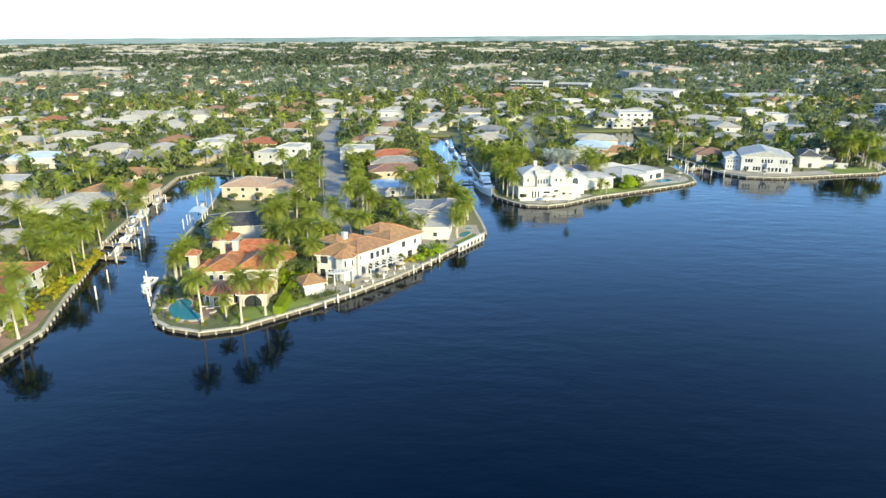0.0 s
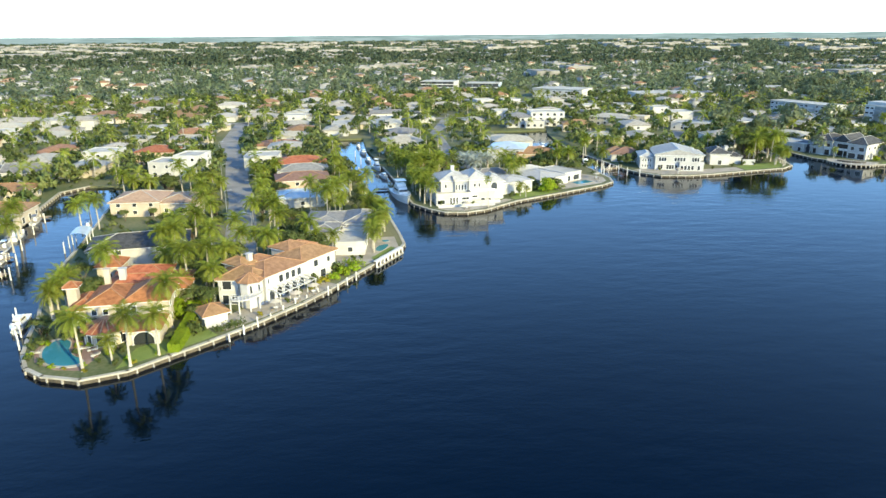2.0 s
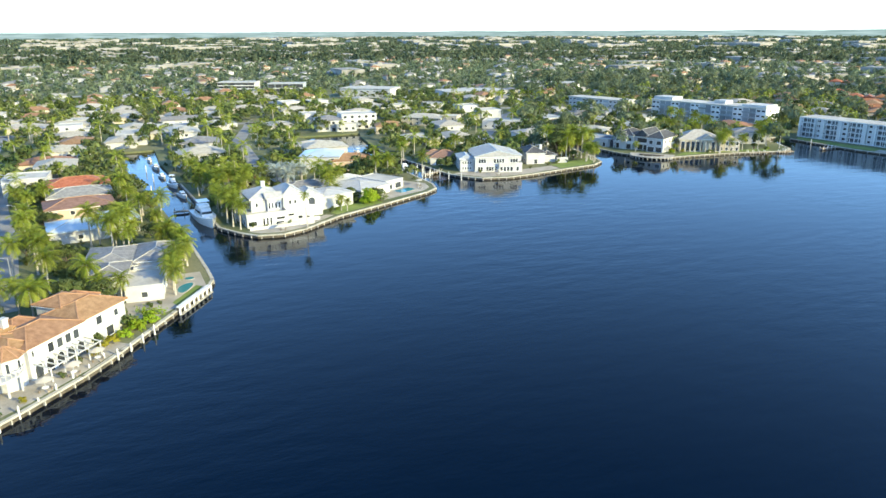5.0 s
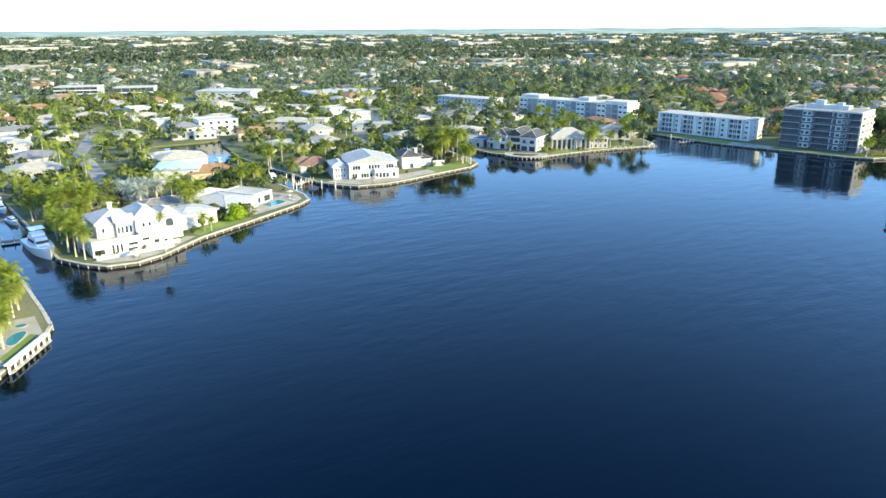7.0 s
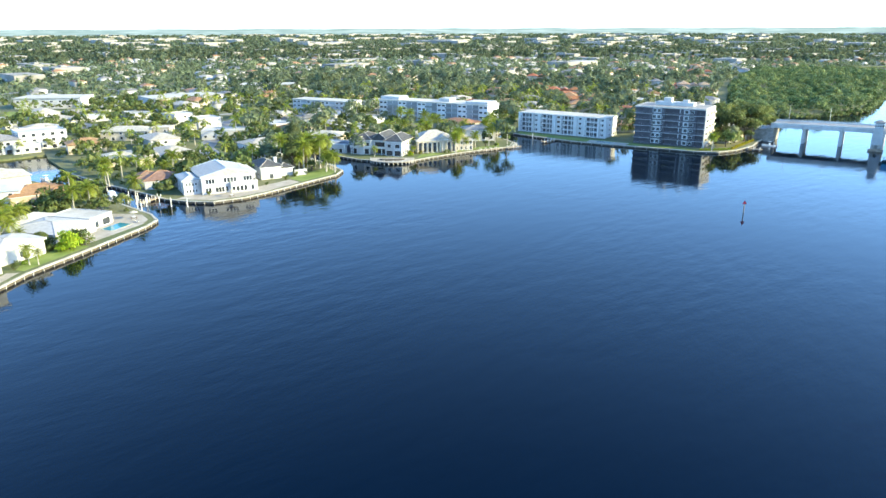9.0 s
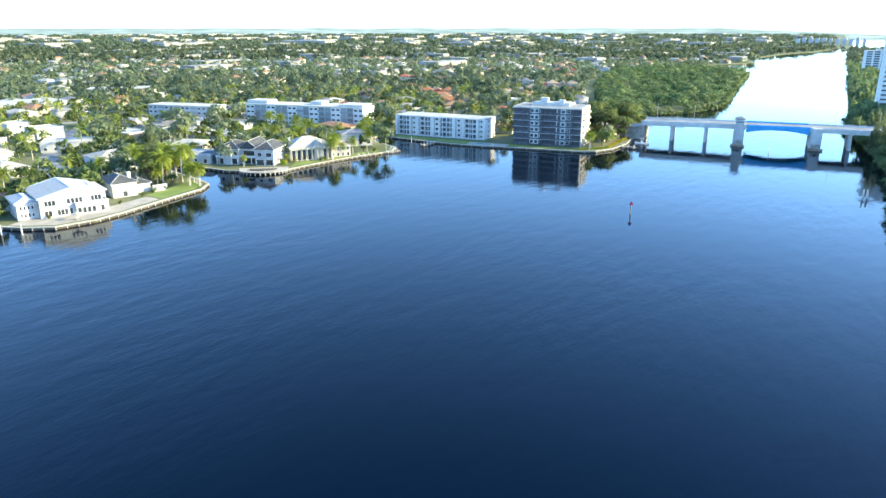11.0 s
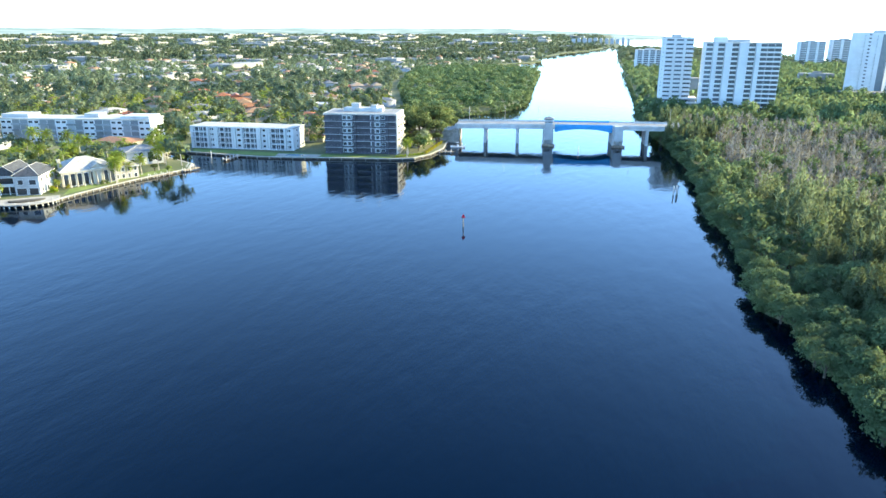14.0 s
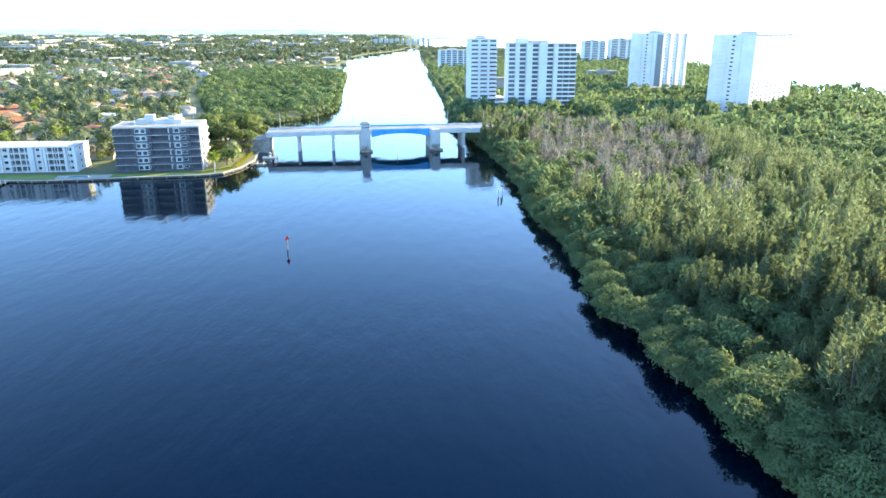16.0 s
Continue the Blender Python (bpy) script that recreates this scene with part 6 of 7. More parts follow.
for i in range(3):
    r = np.random.default_rng(500 + i)
    H, R = (9, 10, 8)[i], (2.4, 2.7, 2.2)[i]
    tree_kind("bare%d" % i, limbs(r, H, 7, R), plume_crown(r, H, R, 30, 36, 0.8, 0.35), M_DEAD, M_BARK)
for i in range(3):
    r = np.random.default_rng(600 + i)
    g = Geo().tube([(0, 0, -.1), (0, 0, 0.9)], [0.12, 0.08], 5)
    tree_kind("shrub%d" % i, g, broad_crown(r, 2.2, 1.5, 9, 36, 0.34, base=0.0), (M_BRIGHT, M_YELLOW, M_LEAF)[i], M_BARK)

for i in range(2):
    r = np.random.default_rng(620 + i)
    tree_kind("bush%d" % i, Geo().tube([(0, 0, -.1), (0, 0, 1.6)], [0.25, 0.12], 6), broad_crown(r, 4.4, 3.4, 22, 44, 0.5, base=0.0), (M_BRIGHT, M_LEAF)[i], M_BARK)

TREE_WORDS = {"bush": ("bush", "large rounded bright green garden bush on a lawn", "shrub"),
              "palm": ("palm_tree", "slender palm with a grey trunk and arching green fronds", "palm tree"),
              "fan": ("palm_tree", "silver-green fan palm with stiff pale fronds", "palm tree"),
              "date": ("palm_tree", "stout date palm with a dense round head of fronds", "palm tree"),
              "tree": ("tree", "leafy green garden tree with a rounded uneven crown", "tree"),
              "mangrove": ("mangrove_tree", "dense dark green mangrove leaning over the water", "tree"),
              "pine": ("casuarina_tree", "tall feathery yellow-green casuarina with upright plumes", "tree"),
              "bare": ("bare_tree", "bare grey-brown tree with fine upright twigs", "tree"),
              "shrub": ("shrub", "low rounded dark green garden shrub", "shrub")}


def tree(key, x, y, scale=1.0, turn=None, z=None):
    kind = key.rstrip("0123456789")
    name, label, cat = TREE_WORDS[kind]
    if key == "shrub1":
        label = "yellow-leaved croton shrub in a garden"
    if key == "shrub0":
        label = "bright yellow-green rounded garden shrub"
    turn = rng.uniform(0, 360) if turn is None else turn
    if kind in ("pine", "bare"):
        turn = (turn - 180) * 0.25
    t = tagged(new(name, TREES[key][0]), label, cat, cat + "s")
    t.matrix_basis = pose(x, y, GZ - 0.05 if z is None else z, 0, 0, turn) @ Matrix.Diagonal((scale, scale, scale, 1))
    part("crown", TREES[key][1], None, t)
    return t


# garden palms and trees along the waterfront: x, y, kind, scale
PALMS_A = [(-41.5, 110.8, 4, .98), (-35, 111.6, 4, .95), (-31.7, 115, 2, .92), (-38, 113, 5, .8), (-52.5, 136, 9, 1.1), (-53, 130.5, 9, .95), (-53, 154, 5, 1), (-41, 157, 4, 1), (-38.5, 158, 4, 1.05),
           (-33, 143, 4, 1.0), (-29.5, 145, 1, 1.05), (-31, 158, 4, 1), (-33, 137.5, 8, .9), (-68, 188, 1, 1), (-66, 194, 4, .9), (-70, 200, 1, .9)]
PALMS_A2 = [(-25, 157, 1, 1), (-19, 154, 1, 1), (-19, 174, 2, 1), (-11, 165.5, 2, 1), (3.2, 163.6, 3, .85), (3.0, 166.4, 3, .9), (3.3, 169.2, 2, .85), (3.6, 171.8, 3, .8), (4.6, 174.6, 2, .85), (5.4, 177.4, 3, .8), (6.4, 181, 3, .85), (6.2, 185, 2, .85), (5.6, 189, 3, .9), (-6, 161, 2, .75), (-26, 206, 1, 1), (-26, 184, 1, 1),
            (-38, 175, 1, 1), (-36, 185, 4, .9), (-40, 195, 1, 1), (-42, 205, 4, 1), (-28, 172, 0, 1), (-41, 168, 4, 1), (-23, 195, 0, 1)]
PALMS_W = [(-76, 131, 3, .8), (-81, 135, 2, 1), (-73.8, 106.5, 5, 1.0), (-83, 145, 1, 1), (-82, 138, 5, 1.2), (-78, 134, 0, 1), (-76, 136, 1, .95), (-78, 144, 1, .95), (-83, 188, 1, 1), (-79, 176, 0, 1), (-111, 216, 1, 1), (-109, 197, 2, 1),
           (-80, 156, 0, 1), (-82, 150, 2, 1), (-84, 192, 4, .9), (-86, 184, 0, 1), (-92, 150, 1, .9), (-95, 196, 1, 1)]
PALMS_B = [(36.9, 201.9, 10, 1.0), (19.4, 209.4, 1, .9), (20.8, 206, 2, .85), (51.6, 240, 4, .95), (49.2, 214.6, 3, .6), (50.6, 213.4, 5, .6), (20.5, 213, 2, .95), (26, 238, 1, .95), (17.5, 226, 0, .9), (34, 255, 3, 1), (38, 249.6, 6, 1.5), (40.6, 245.8, 7, 1.4), (43.4, 250.7, 7, 1.5), (40.7, 254.3, 6, 1.4), (50, 243, 2, .9), (46.5, 253.5, 6, 1.3), (36.5, 258, 7, 1.3), (70, 248, 1, .95), (75, 250, 2, 1), (56, 243, 3, 1), (22, 244, 1, 1), (19, 236, 2, 1)]
PALMS_CD1 = [
    (18.5, 214, 1, 1), (22, 222, 2, .9), (19, 246, 1, .9), (16, 257, 2, 1), (14, 268, 0, 1), (24, 228, 1, 1), (18, 222, 3, 1), (156, 248, 3, .95), (158, 252, 2, .8),
    (155, 270, 1, .95), (140, 275, 2, 1), (104, 279, 2, .9), (109, 277, 3, .9), (114, 283, 2, 1), (92, 282, 1, 1), (89, 276, 2, .9), (88, 252, 0, 1), (216, 288, 2, 1), (226, 289, 2, .95),
    (233, 284, 1, .9), (230, 277, 2, .95),
]
PALMS_CD2 = [
    (222, 246, 5, .9), (252, 262, 2, 1), (236, 246, 2, 1), (246, 244, 1, .9), (228, 246.5, 3, .9), (289, 172, 2, .8), (293, 173, 3, .9),
]
PALMS_CD = PALMS_CD1 + PALMS_CD2
keys = ["palm0", "palm1", "palm2", "palm3", "palm4", "palm5", "fan0", "fan1", "date0", "date1", "palm6"]
for row in PALMS_A + PALMS_A2 + PALMS_W + PALMS_B + PALMS_CD:
    tree(keys[row[2]], row[0] * K, row[1] * K, row[3])
    TAKEN.append((row[0] * K, row[1] * K, 1.4))
TREES_CD1 = [
    (148, 261, "tree3", 1.5), (153, 264, "tree2", 1.4), (156, 262, "palm1", 1.3), (151, 267, "pine0", 1.25), (158, 268, "tree0", 1.6), (146, 266, "palm1", 1.3), (160, 274, "pine1", 1.1),
    (154, 270, "tree1", 1.7), (157, 258, "palm4", 1.2), (150, 258, "palm0", 1.3), (163, 262, "palm1", 1.1), (162, 268, "tree5", 1.5), (214, 244.6, "palm1", .9), (216, 246.4, "palm3", .95),
    (219, 249, "palm2", 1.0), (222, 250, "palm4", .85), (218, 252, "tree4", .8), (248, 253, "palm1", .95), (251, 256, "palm4", .9), (245, 250, "palm2", .85), (256, 258, "palm0", 1.0),
    (259, 262, "palm3", 1.0), (249, 315, "palm1", 1.1), (246, 306, "palm4", 1.0), (249, 299, "palm2", 1.1), (246, 290, "palm0", 1.1), (243, 283, "palm1", 1.0), (240, 276, "palm3", 1.1),
    (228, 250, "tree2", .7), (234, 246, "tree4", .7),
]
TREES_CD2 = [
    (231, 252, "tree0", .7), (207, 267, "tree1", .8), (201, 268, "tree4", .9), (198, 264, "tree2", .8), (262, 266, "tree5", 1.0), (254, 264, "tree3", .9), (186, 262, "palm5", .7),
    (199, 253.5, "palm5", .6), (157.9, 250, "palm3", .75), (156, 252.5, "palm2", .75), (158.5, 254, "palm5", 1.1), (154.5, 251, "palm5", 1.0), (159, 258, "palm1", .8), (157, 261, "palm4", .75),
    (153, 260, "palm2", .75), (160, 265, "palm0", .9), (156, 267, "palm4", .85), (161, 272, "palm1", 1.0), (164, 277, "palm4", 1.0), (155, 274, "palm0", .95), (152, 256, "tree2", .8),
    (158, 269, "tree0", .9), (163, 283, "tree1", 1.0), (168, 292, "tree3", 1.2), (174, 300, "pine0", 1.2), (179, 306, "pine2", 1.3), (170, 298, "tree5", 1.2), (150, 264, "tree4", 1.0),
    (148, 258, "palm3", .8),
]
for x, y, k, s in TREES_CD1 + TREES_CD2:
    tree(k, x * K, y * K, s)
    TAKEN.append((x * K, y * K, 1.5))
SHRUBS_1 = [
    (-3.5, 149, 0, 1.5), (-5.5, 146.5, 0, 1.3), (-1.5, 151.5, 0, 1.6), (-8.5, 143, 1, 1.1), (-10, 141, 1, 1.0), (-7.2, 144.5, 1, 1.2), (-4.8, 151, 2, 1.6), (-9.5, 145, 2, 1.2), (-73.5, 116, 1, 1.6),
    (-75.5, 118, 0, 1.9), (-77, 122, 2, 2.0), (-75, 124, 1, 1.8), (-78, 128, 0, 2.0), (-76, 130, 1, 1.7), (-79, 134, 2, 2.2), (-77, 141, 1, 1.6), (-80, 146, 0, 1.9), (-78, 150, 1, 1.5),
    (-74.5, 112, 2, 1.8), (-73, 109, 0, 1.4), (-81, 140, 0, 2.0), (-73, 122, 1, 1.5),
]
SHRUBS_2 = [
    (-74, 127, 1, 1.3), (-75, 132, 0, 1.5), (-74, 119, 0, 1.3), (-76, 138, 2, 1.6), (-77.5, 146, 1, 1.2), (-72.5, 113, 0, 1.1), (-51.5, 121, 2, 1.0), (-52, 125, 2, 1.2), (-45.4, 120, 0, .7),
    (-42, 112.6, 0, .5), (-35.4, 113, 0, .5), (-41.2, 110.4, 1, .5), (-34.6, 112.2, 1, .5), (-32, 115.4, 0, .5), (-44.5, 111.6, 1, .45), (-48.4, 122.5, 2, .9), (-50.6, 121.2, 0, .8),
    (-45.2, 119.6, 1, .6), (-43.4, 119.8, 0, .8), (-37.8, 116.8, 2, .8), (-39.8, 117.2, 1, .6), (-22.5, 124.8, 2, .7),
]
SHRUBS_3 = [
    (-18, 129, 1, .6), (-13.6, 134.4, 2, .7), (-12, 138, 2, .9), (24, 206, 2, 1), (46, 214, 2, 1.2), (200, 257, 0, 1.1), (-54, 143, 2, 1.4), (196.4, 252.4, 0, 1.3), (198, 253.6, 1, 1.2),
    (202, 252.6, 1, 1.0), (210, 247, 2, 1.0), (212, 246.4, 2, .9), (226, 247, 2, 1.2), (237, 243, 2, 1.0), (240, 245, 0, 1.0), (108, 247.4, 2, .7), (118, 245, 2, .6), (128, 247, 2, .8),
    (137, 250, 2, 1.0), (142, 252, 2, 1.1), (147, 252, 2, .9), (27, 205, 2, .6),
]
SHRUBS_4 = [
    (33, 206.4, 2, .7), (42, 213.4, 2, .8), (50, 219, 2, 1.0), (48.6, 216, 0, .8), (55.6, 222, 2, 1.2), (-48.5, 113.4, 2, .8), (-44, 116.6, 2, .9), (-37.6, 112.2, 2, .7), (-36.2, 114, 0, .6),
    (-46.6, 112.6, 0, .6), (-40, 113.4, 2, .6), (-51, 115.6, 2, .8), (-51.6, 117, 0, .7), (-52, 119.4, 2, .9), (-40.8, 119, 2, .9), (-39.4, 116.2, 0, .7), (-31.6, 121, 2, .9), (-1.2, 158.4, 2, .8),
    (.4, 159.4, 2, .6),
]
for x, y, k, s in SHRUBS_1 + SHRUBS_2 + SHRUBS_3 + SHRUBS_4:
    tree("shrub%d" % k, x * K, y * K, s)
tree("bush0", 59.4 * K, 220.6 * K, 1.5)
tree("bush0", -31.4 * K, 130.4 * K, 1.15)
tree("bush1", 62.6 * K, 223 * K, 1.2)
tree("bush1", 55 * K, 223.4 * K, 1.0)
tree("bush0", -3.6 * K, 150 * K, .6)

for x, y, k, q in ((-27, 131, 1, .8), (-30, 133, 3, .7), (-44, 121, 4, .7), (-50, 128, 0, .6), (-36, 121.5, 4, .55), (-55, 150, 5, .8), (-13, 148, 4, .7), (-7, 153, 2, .7), (38, 222, 5, .8), (33, 219, 1, .8), (19, 217.5, 2, .8), (21.5, 218, 4, .7),
                   (-51, 177, 2, .6), (-57, 183, 4, .6), (-47, 186, 0, .75), (-49, 192, 3, .6), (-62, 202, 1, .5), (-55, 203, 3, .45), (-48, 203, 2, .6), (-42, 180, 5, .8), (-68, 244, 2, .6), (-58, 247, 5, .6), (-80, 121, 1, .7), (-82, 130, 3, .6), (-84, 140, 5, .8), (-88, 152, 1, .8), (-76, 104, 4, .7)):
    tree("tree%d" % k, x * K, y * K, q)
    TAKEN.append((x * K, y * K, 1.5))

# the clipped bright hedge between the two villas
r = np.random.default_rng(5)
HEDGE = 29.0
hedge = thing("hedge", pose(-37.0, 144.4, GZ, 0, 0, -2), "tall clipped bright green hedge between two gardens", "hedge")
n = 12000
side, s, h = r.integers(0, 4, n), r.uniform(0, 1, n), r.uniform(0, 1, n)
face = r.random(n) < 0.04                          # leaves on the front end
s = np.where(face, 0, s)
side = np.where(face, 4, side)
top = 1.7 + 1.25 * s
P = np.stack([np.where(side == 0, -1.05, np.where(side == 1, 1.05, r.uniform(-1.05, 1.05, n))), s * HEDGE, np.where((side == 2) | (side == 3), top, h * top)], 1) + r.normal(size=(n, 3)) * .09
N_ = np.stack([np.where(side == 0, -1., np.where(side == 1, 1., 0.)), np.where(face, -1., 0.), np.where((side == 2) | (side == 3), 1., .2)], 1)
t = unit(np.cross(unit(N_ + rand_dirs(r, n) * .5), rand_dirs(r, n)))
V, F = cards(P, t, unit(np.cross(t, N_ + rand_dirs(r, n) * .4)), 0.38, 0.3)
part("foliage", array_mesh("foliage", V, F, M_BRIGHT), None, hedge)
core = Geo()
core.v = [(x, y, z) for y, zt in ((0.05, 1.55), (HEDGE, 2.85)) for x, z in ((-1.0, -.1), (1.0, -.1), (1.0, zt), (-1.0, zt))]
core.f = [(0, 1, 2, 3), (7, 6, 5, 4), (3, 2, 6, 7), (0, 3, 7, 4), (1, 5, 6, 2)]
part("core", core, M_BRIGHT, hedge)
r = np.random.default_rng(6)
for name, ax, ay, bx, by, hh, ww, m, lab in (("hedge", 298, 167.5, 326, 169.8, 1.5, 1.2, M_YELLOW, "low yellow-green hedge along a seawall"), ("hedge", -3.2, 156.6, .6, 154.8, 1.7, 2.2, M_BRIGHT, "clipped bright green hedge beside a terrace"), ("hedge", 287, 176, 297, 168, 1.0, 1.0, M_BRIGHT, "low green hedge along a seawall"),
                                             ("hedge", -24.6, 122.5, -20.5, 126, 1.6, 2, M_LEAF, "dark green hedge beside a terrace"), ("hedge", -74.6, 133, -78, 150, 1.6, 1.6, M_YELLOW, "yellow-green hedge along a canal seawall")):
    ax, ay, bx, by = ax * K, ay * K, bx * K, by * K
    n = int(math.hypot(bx - ax, by - ay) * 60)
    s = r.uniform(0, 1, n)
    P = np.stack([ax + (bx - ax) * s + r.uniform(-ww, ww, n) / 2, ay + (by - ay) * s + r.uniform(-ww, ww, n) / 2, GZ + r.uniform(0, hh, n) * (0.7 + 0.3 * np.sin(s * 40))], 1)
    t = rand_dirs(r, n)
    V, F = cards(P, t, unit(np.cross(t, rand_dirs(r, n))), 0.45, 0.3)
    h = thing(name, pose(0, 0, 0), lab, "hedge")
    part("foliage", array_mesh("foliage", V, F, m), None, h)


# ---- the neighbourhood ----
VIEW = Vector((25.0, 56.0))


def near(P, extra=0.0, also=()):
    """Which points stand clear of all that is placed."""
    ok = np.ones(len(P), bool)
    for x, y, rad in TAKEN + list(also):
        ok &= (P[:, 0] - x) ** 2 + (P[:, 1] - y) ** 2 > (rad + extra) ** 2
    return ok


def scatter(cell, r0, r1, a0=-38, a1=132, jitter=0.35, land=LAND_MAIN, margin=2.0, seed=1, keep=1.0, turn=0.0):
    """Jittered grid points on land within a ring of the view."""
    r = np.random.default_rng(seed)
    k = np.arange(-r1, r1, cell)
    X, Y = np.meshgrid(k, k)
    P = np.stack([X.ravel(), Y.ravel()], 1) + r.uniform(-jitter, jitter, (X.size, 2)) * cell
    c, s = math.cos(turn), math.sin(turn)
    P = P @ np.array([[c, s], [-s, c]]) + np.array(VIEW)
    d = P - np.array(VIEW)
    R, A = np.hypot(*d.T), np.degrees(np.arctan2(d[:, 1], d[:, 0]))
    ok = (R > r0) & (R < r1) & (A > a0) & (A < a1) & (r.random(len(P)) < keep)
    P = P[ok]
    P = P[inside(land, P)]
    if margin:
        P = P[shore_distance(land, P) > margin]
    return P


KINDS = [("cream single-storey house with a pale tile roof", M_CREAM, M_WHITER, [B(-9, -6, 9, 6, 3.4, "hip", 2, 1), B(3, -10, 9, -6, 3.2, "hip", 1.3, 1)]),
         ("white single-storey house with a white tile roof", M_WALL, M_WHITER, [B(-8, -6, 8, 6, 3.4, "hip", 2.1, 1), B(-8, 6, 0, 10, 3.2, "hip", 1.3, 1)]),
         ("white two-storey house with a white flat roof", M_WALL, M_FLATR, [B(-8, -6, 4, 6, 6.4, "flat", 0.5, 2), B(4, -5, 9, 5, 3.4, "flat", 0.4, 1)]),
         ("cream house with a tan clay tile roof", M_CREAM, M_TERRA, [B(-9, -6, 9, 6, 3.6, "hip", 2.2, 1)]),
         ("peach two-storey house with an orange tile roof", M_PEACH, M_ORANGE, [B(-8, -6, 6, 6, 6, "hip", 2.2, 2)]),
         ("white house with a grey shingle roof", M_WALL, M_GREYR, [B(-9, -5, 9, 5, 3.4, "gable", 2.2, 1)]),
         ("low white house with a flat white roof", M_WALL, M_FLATR, [B(-10, -6, 10, 6, 3.4, "flat", 0.3, 1)]),
         ("white two-storey house with a pale hip roof", M_WALL, M_WHITER, [B(-8, -6, 8, 6, 6.2, "hip", 2.2, 2)])]
WEIGHTS = [.2, .2, .11, .14, .06, .06, .1, .13]
spots = scatter(29, 75, 700, a1=150, jitter=0.13, margin=11, seed=3, keep=0.93)
spots = spots[near(spots, 12.5) & near(spots, 7.0, STREET)]
# leave the mangrove island and the woods near the bridge free
isle = metres([(410, 160), (900, 200), (930, 300), (900, 335), (790, 365), (590, 302), (465, 250), (405, 240)])
spots = spots[~inside(isle, spots) & ~((spots[:, 0] > 405) & (spots[:, 1] < 300))]
spots = spots[np.hypot(spots[:, 0] - 107 * K, spots[:, 1] - 300 * K) > 16]        # wooded canal bank
spots = spots[np.argsort(np.hypot(*(spots - np.array(VIEW)).T))]
first = {}
rk = np.random.default_rng(11)
for x, y in spots[:185]:
    k = int(rk.choice(len(KINDS), p=WEIGHTS))
    ang = float(rk.choice([0, 90, 180, 270]) + rk.uniform(-6, 6))
    if k not in first:
        lab, wm, rm, bl = KINDS[k]
        first[k] = house(lab, float(x) / 1.25, float(y) / 1.25, ang, wm, rm, bl, framed=False, sides="flr", win=(1.9, 1.5), gap=10.5, group="suburban houses", take=False, k=1.25)
    else:
        copy_thing(first[k], pose(float(x), float(y), GZ, 0, 0, ang))
    TAKEN.append((float(x), float(y), 8.0))


def houses_far(name, P, label, wall_m, size, hgt, roof_m, seed):
    """Many far buildings: walls in one mesh, roofs in another."""
    r = np.random.default_rng(seed)
    n = len(P)
    w, d = r.uniform(*size, n) / 2, r.uniform(size[0], size[1] * .8, n) / 2
    h, a = r.uniform(*hgt, n), np.where(r.random(n) < .5, 0, math.pi / 2) + r.uniform(-.1, .1, n)
    z = GZ + rise_at(P)
    walls, roofs, wf, rf = [], [], [], []
    c, s = np.cos(a), np.sin(a)
    def loc(x, y, zz):
        return np.stack([P[:, 0] + c * x - s * y, P[:, 1] + s * x + c * y, z + zz], 1)
    W = np.stack([loc(sx * w, sy * d, zz) for zz in (0 * h - 1, h) for sx, sy in ((-1, -1), (1, -1), (1, 1), (-1, 1))], 1)
    F = np.array([(0, 1, 5, 4), (1, 2, 6, 5), (2, 3, 7, 6), (3, 0, 4, 7), (4, 5, 6, 7)])
    FW = (np.arange(n)[:, None, None] * 8 + F[None]).reshape(-1, 4)
    T = np.stack([loc(sx * (w + .5), sy * (d + .5), h + .01) for sx, sy in ((-1, -1), (1, -1), (1, 1), (-1, 1))] +
                 [loc(-w * .4, 0, h * 1.45), loc(w * .4, 0, h * 1.45)], 1)
    F = np.array([(0, 1, 5, 4), (2, 3, 4, 5), (1, 2, 5, 5), (3, 0, 4, 4)])
    FT = (np.arange(n)[:, None, None] * 6 + F[None]).reshape(-1, 4)
    o = thing(name, pose(0, 0, 0), label, "houses", kind="stuff")
    part("wall", array_mesh("wall", W.reshape(-1, 3), FW, wall_m), None, o)
    m = Geo()
    m.v, m.f = [tuple(v) for v in T.reshape(-1, 3)], [tuple(dict.fromkeys(int(i) for i in q)) for q in FT]
    part("roof", m, roof_m, o)


def rise_at(P):
    R = np.hypot(P[:, 0], P[:, 1])
    return np.interp(R, [q[0] for q in steps], [q[1] - GZ for q in steps], left=0)


rest = spots[185:]
pf = scatter(36, 700, 1600, jitter=0.3, margin=12, seed=21, keep=0.42)
pf = pf[near(pf, 12) & ~inside(isle, pf)]
allf = np.concatenate([rest, pf])
pick = np.random.default_rng(4).integers(0, 6, len(allf))
for k, (nm, lab, wm, rm, sz, hg) in enumerate((("far_houses", "far pale houses with white roofs among trees", M_WALL, M_WHITER, (11, 20), (3.4, 4.2)), ("far_houses", "far cream houses with tan roofs among trees", M_CREAM, M_TERRA, (11, 19), (3.4, 6)),
                                               ("far_houses", "far white houses with grey roofs among trees", M_WALL, M_GREYR, (10, 18), (3.4, 5)))):
    sel = allf[(pick // 2 if k else pick) == k] if k else allf[pick < 2]
    houses_far(nm, sel, lab, wm, sz, hg, rm, 30 + k)
pw = scatter(80, 900, 2300, jitter=0.45, margin=25, seed=22, keep=0.42)
pw = pw[np.random.default_rng(28).random(len(pw)) < np.interp(np.hypot(*(pw - np.array(VIEW)).T), [900, 1900], [0.1, 0.9])]
pw = pw[~((pw[:, 0] > 412) & (pw[:, 1] < 560) & (pw[:, 0] < 1375))]
r = np.random.default_rng(23)


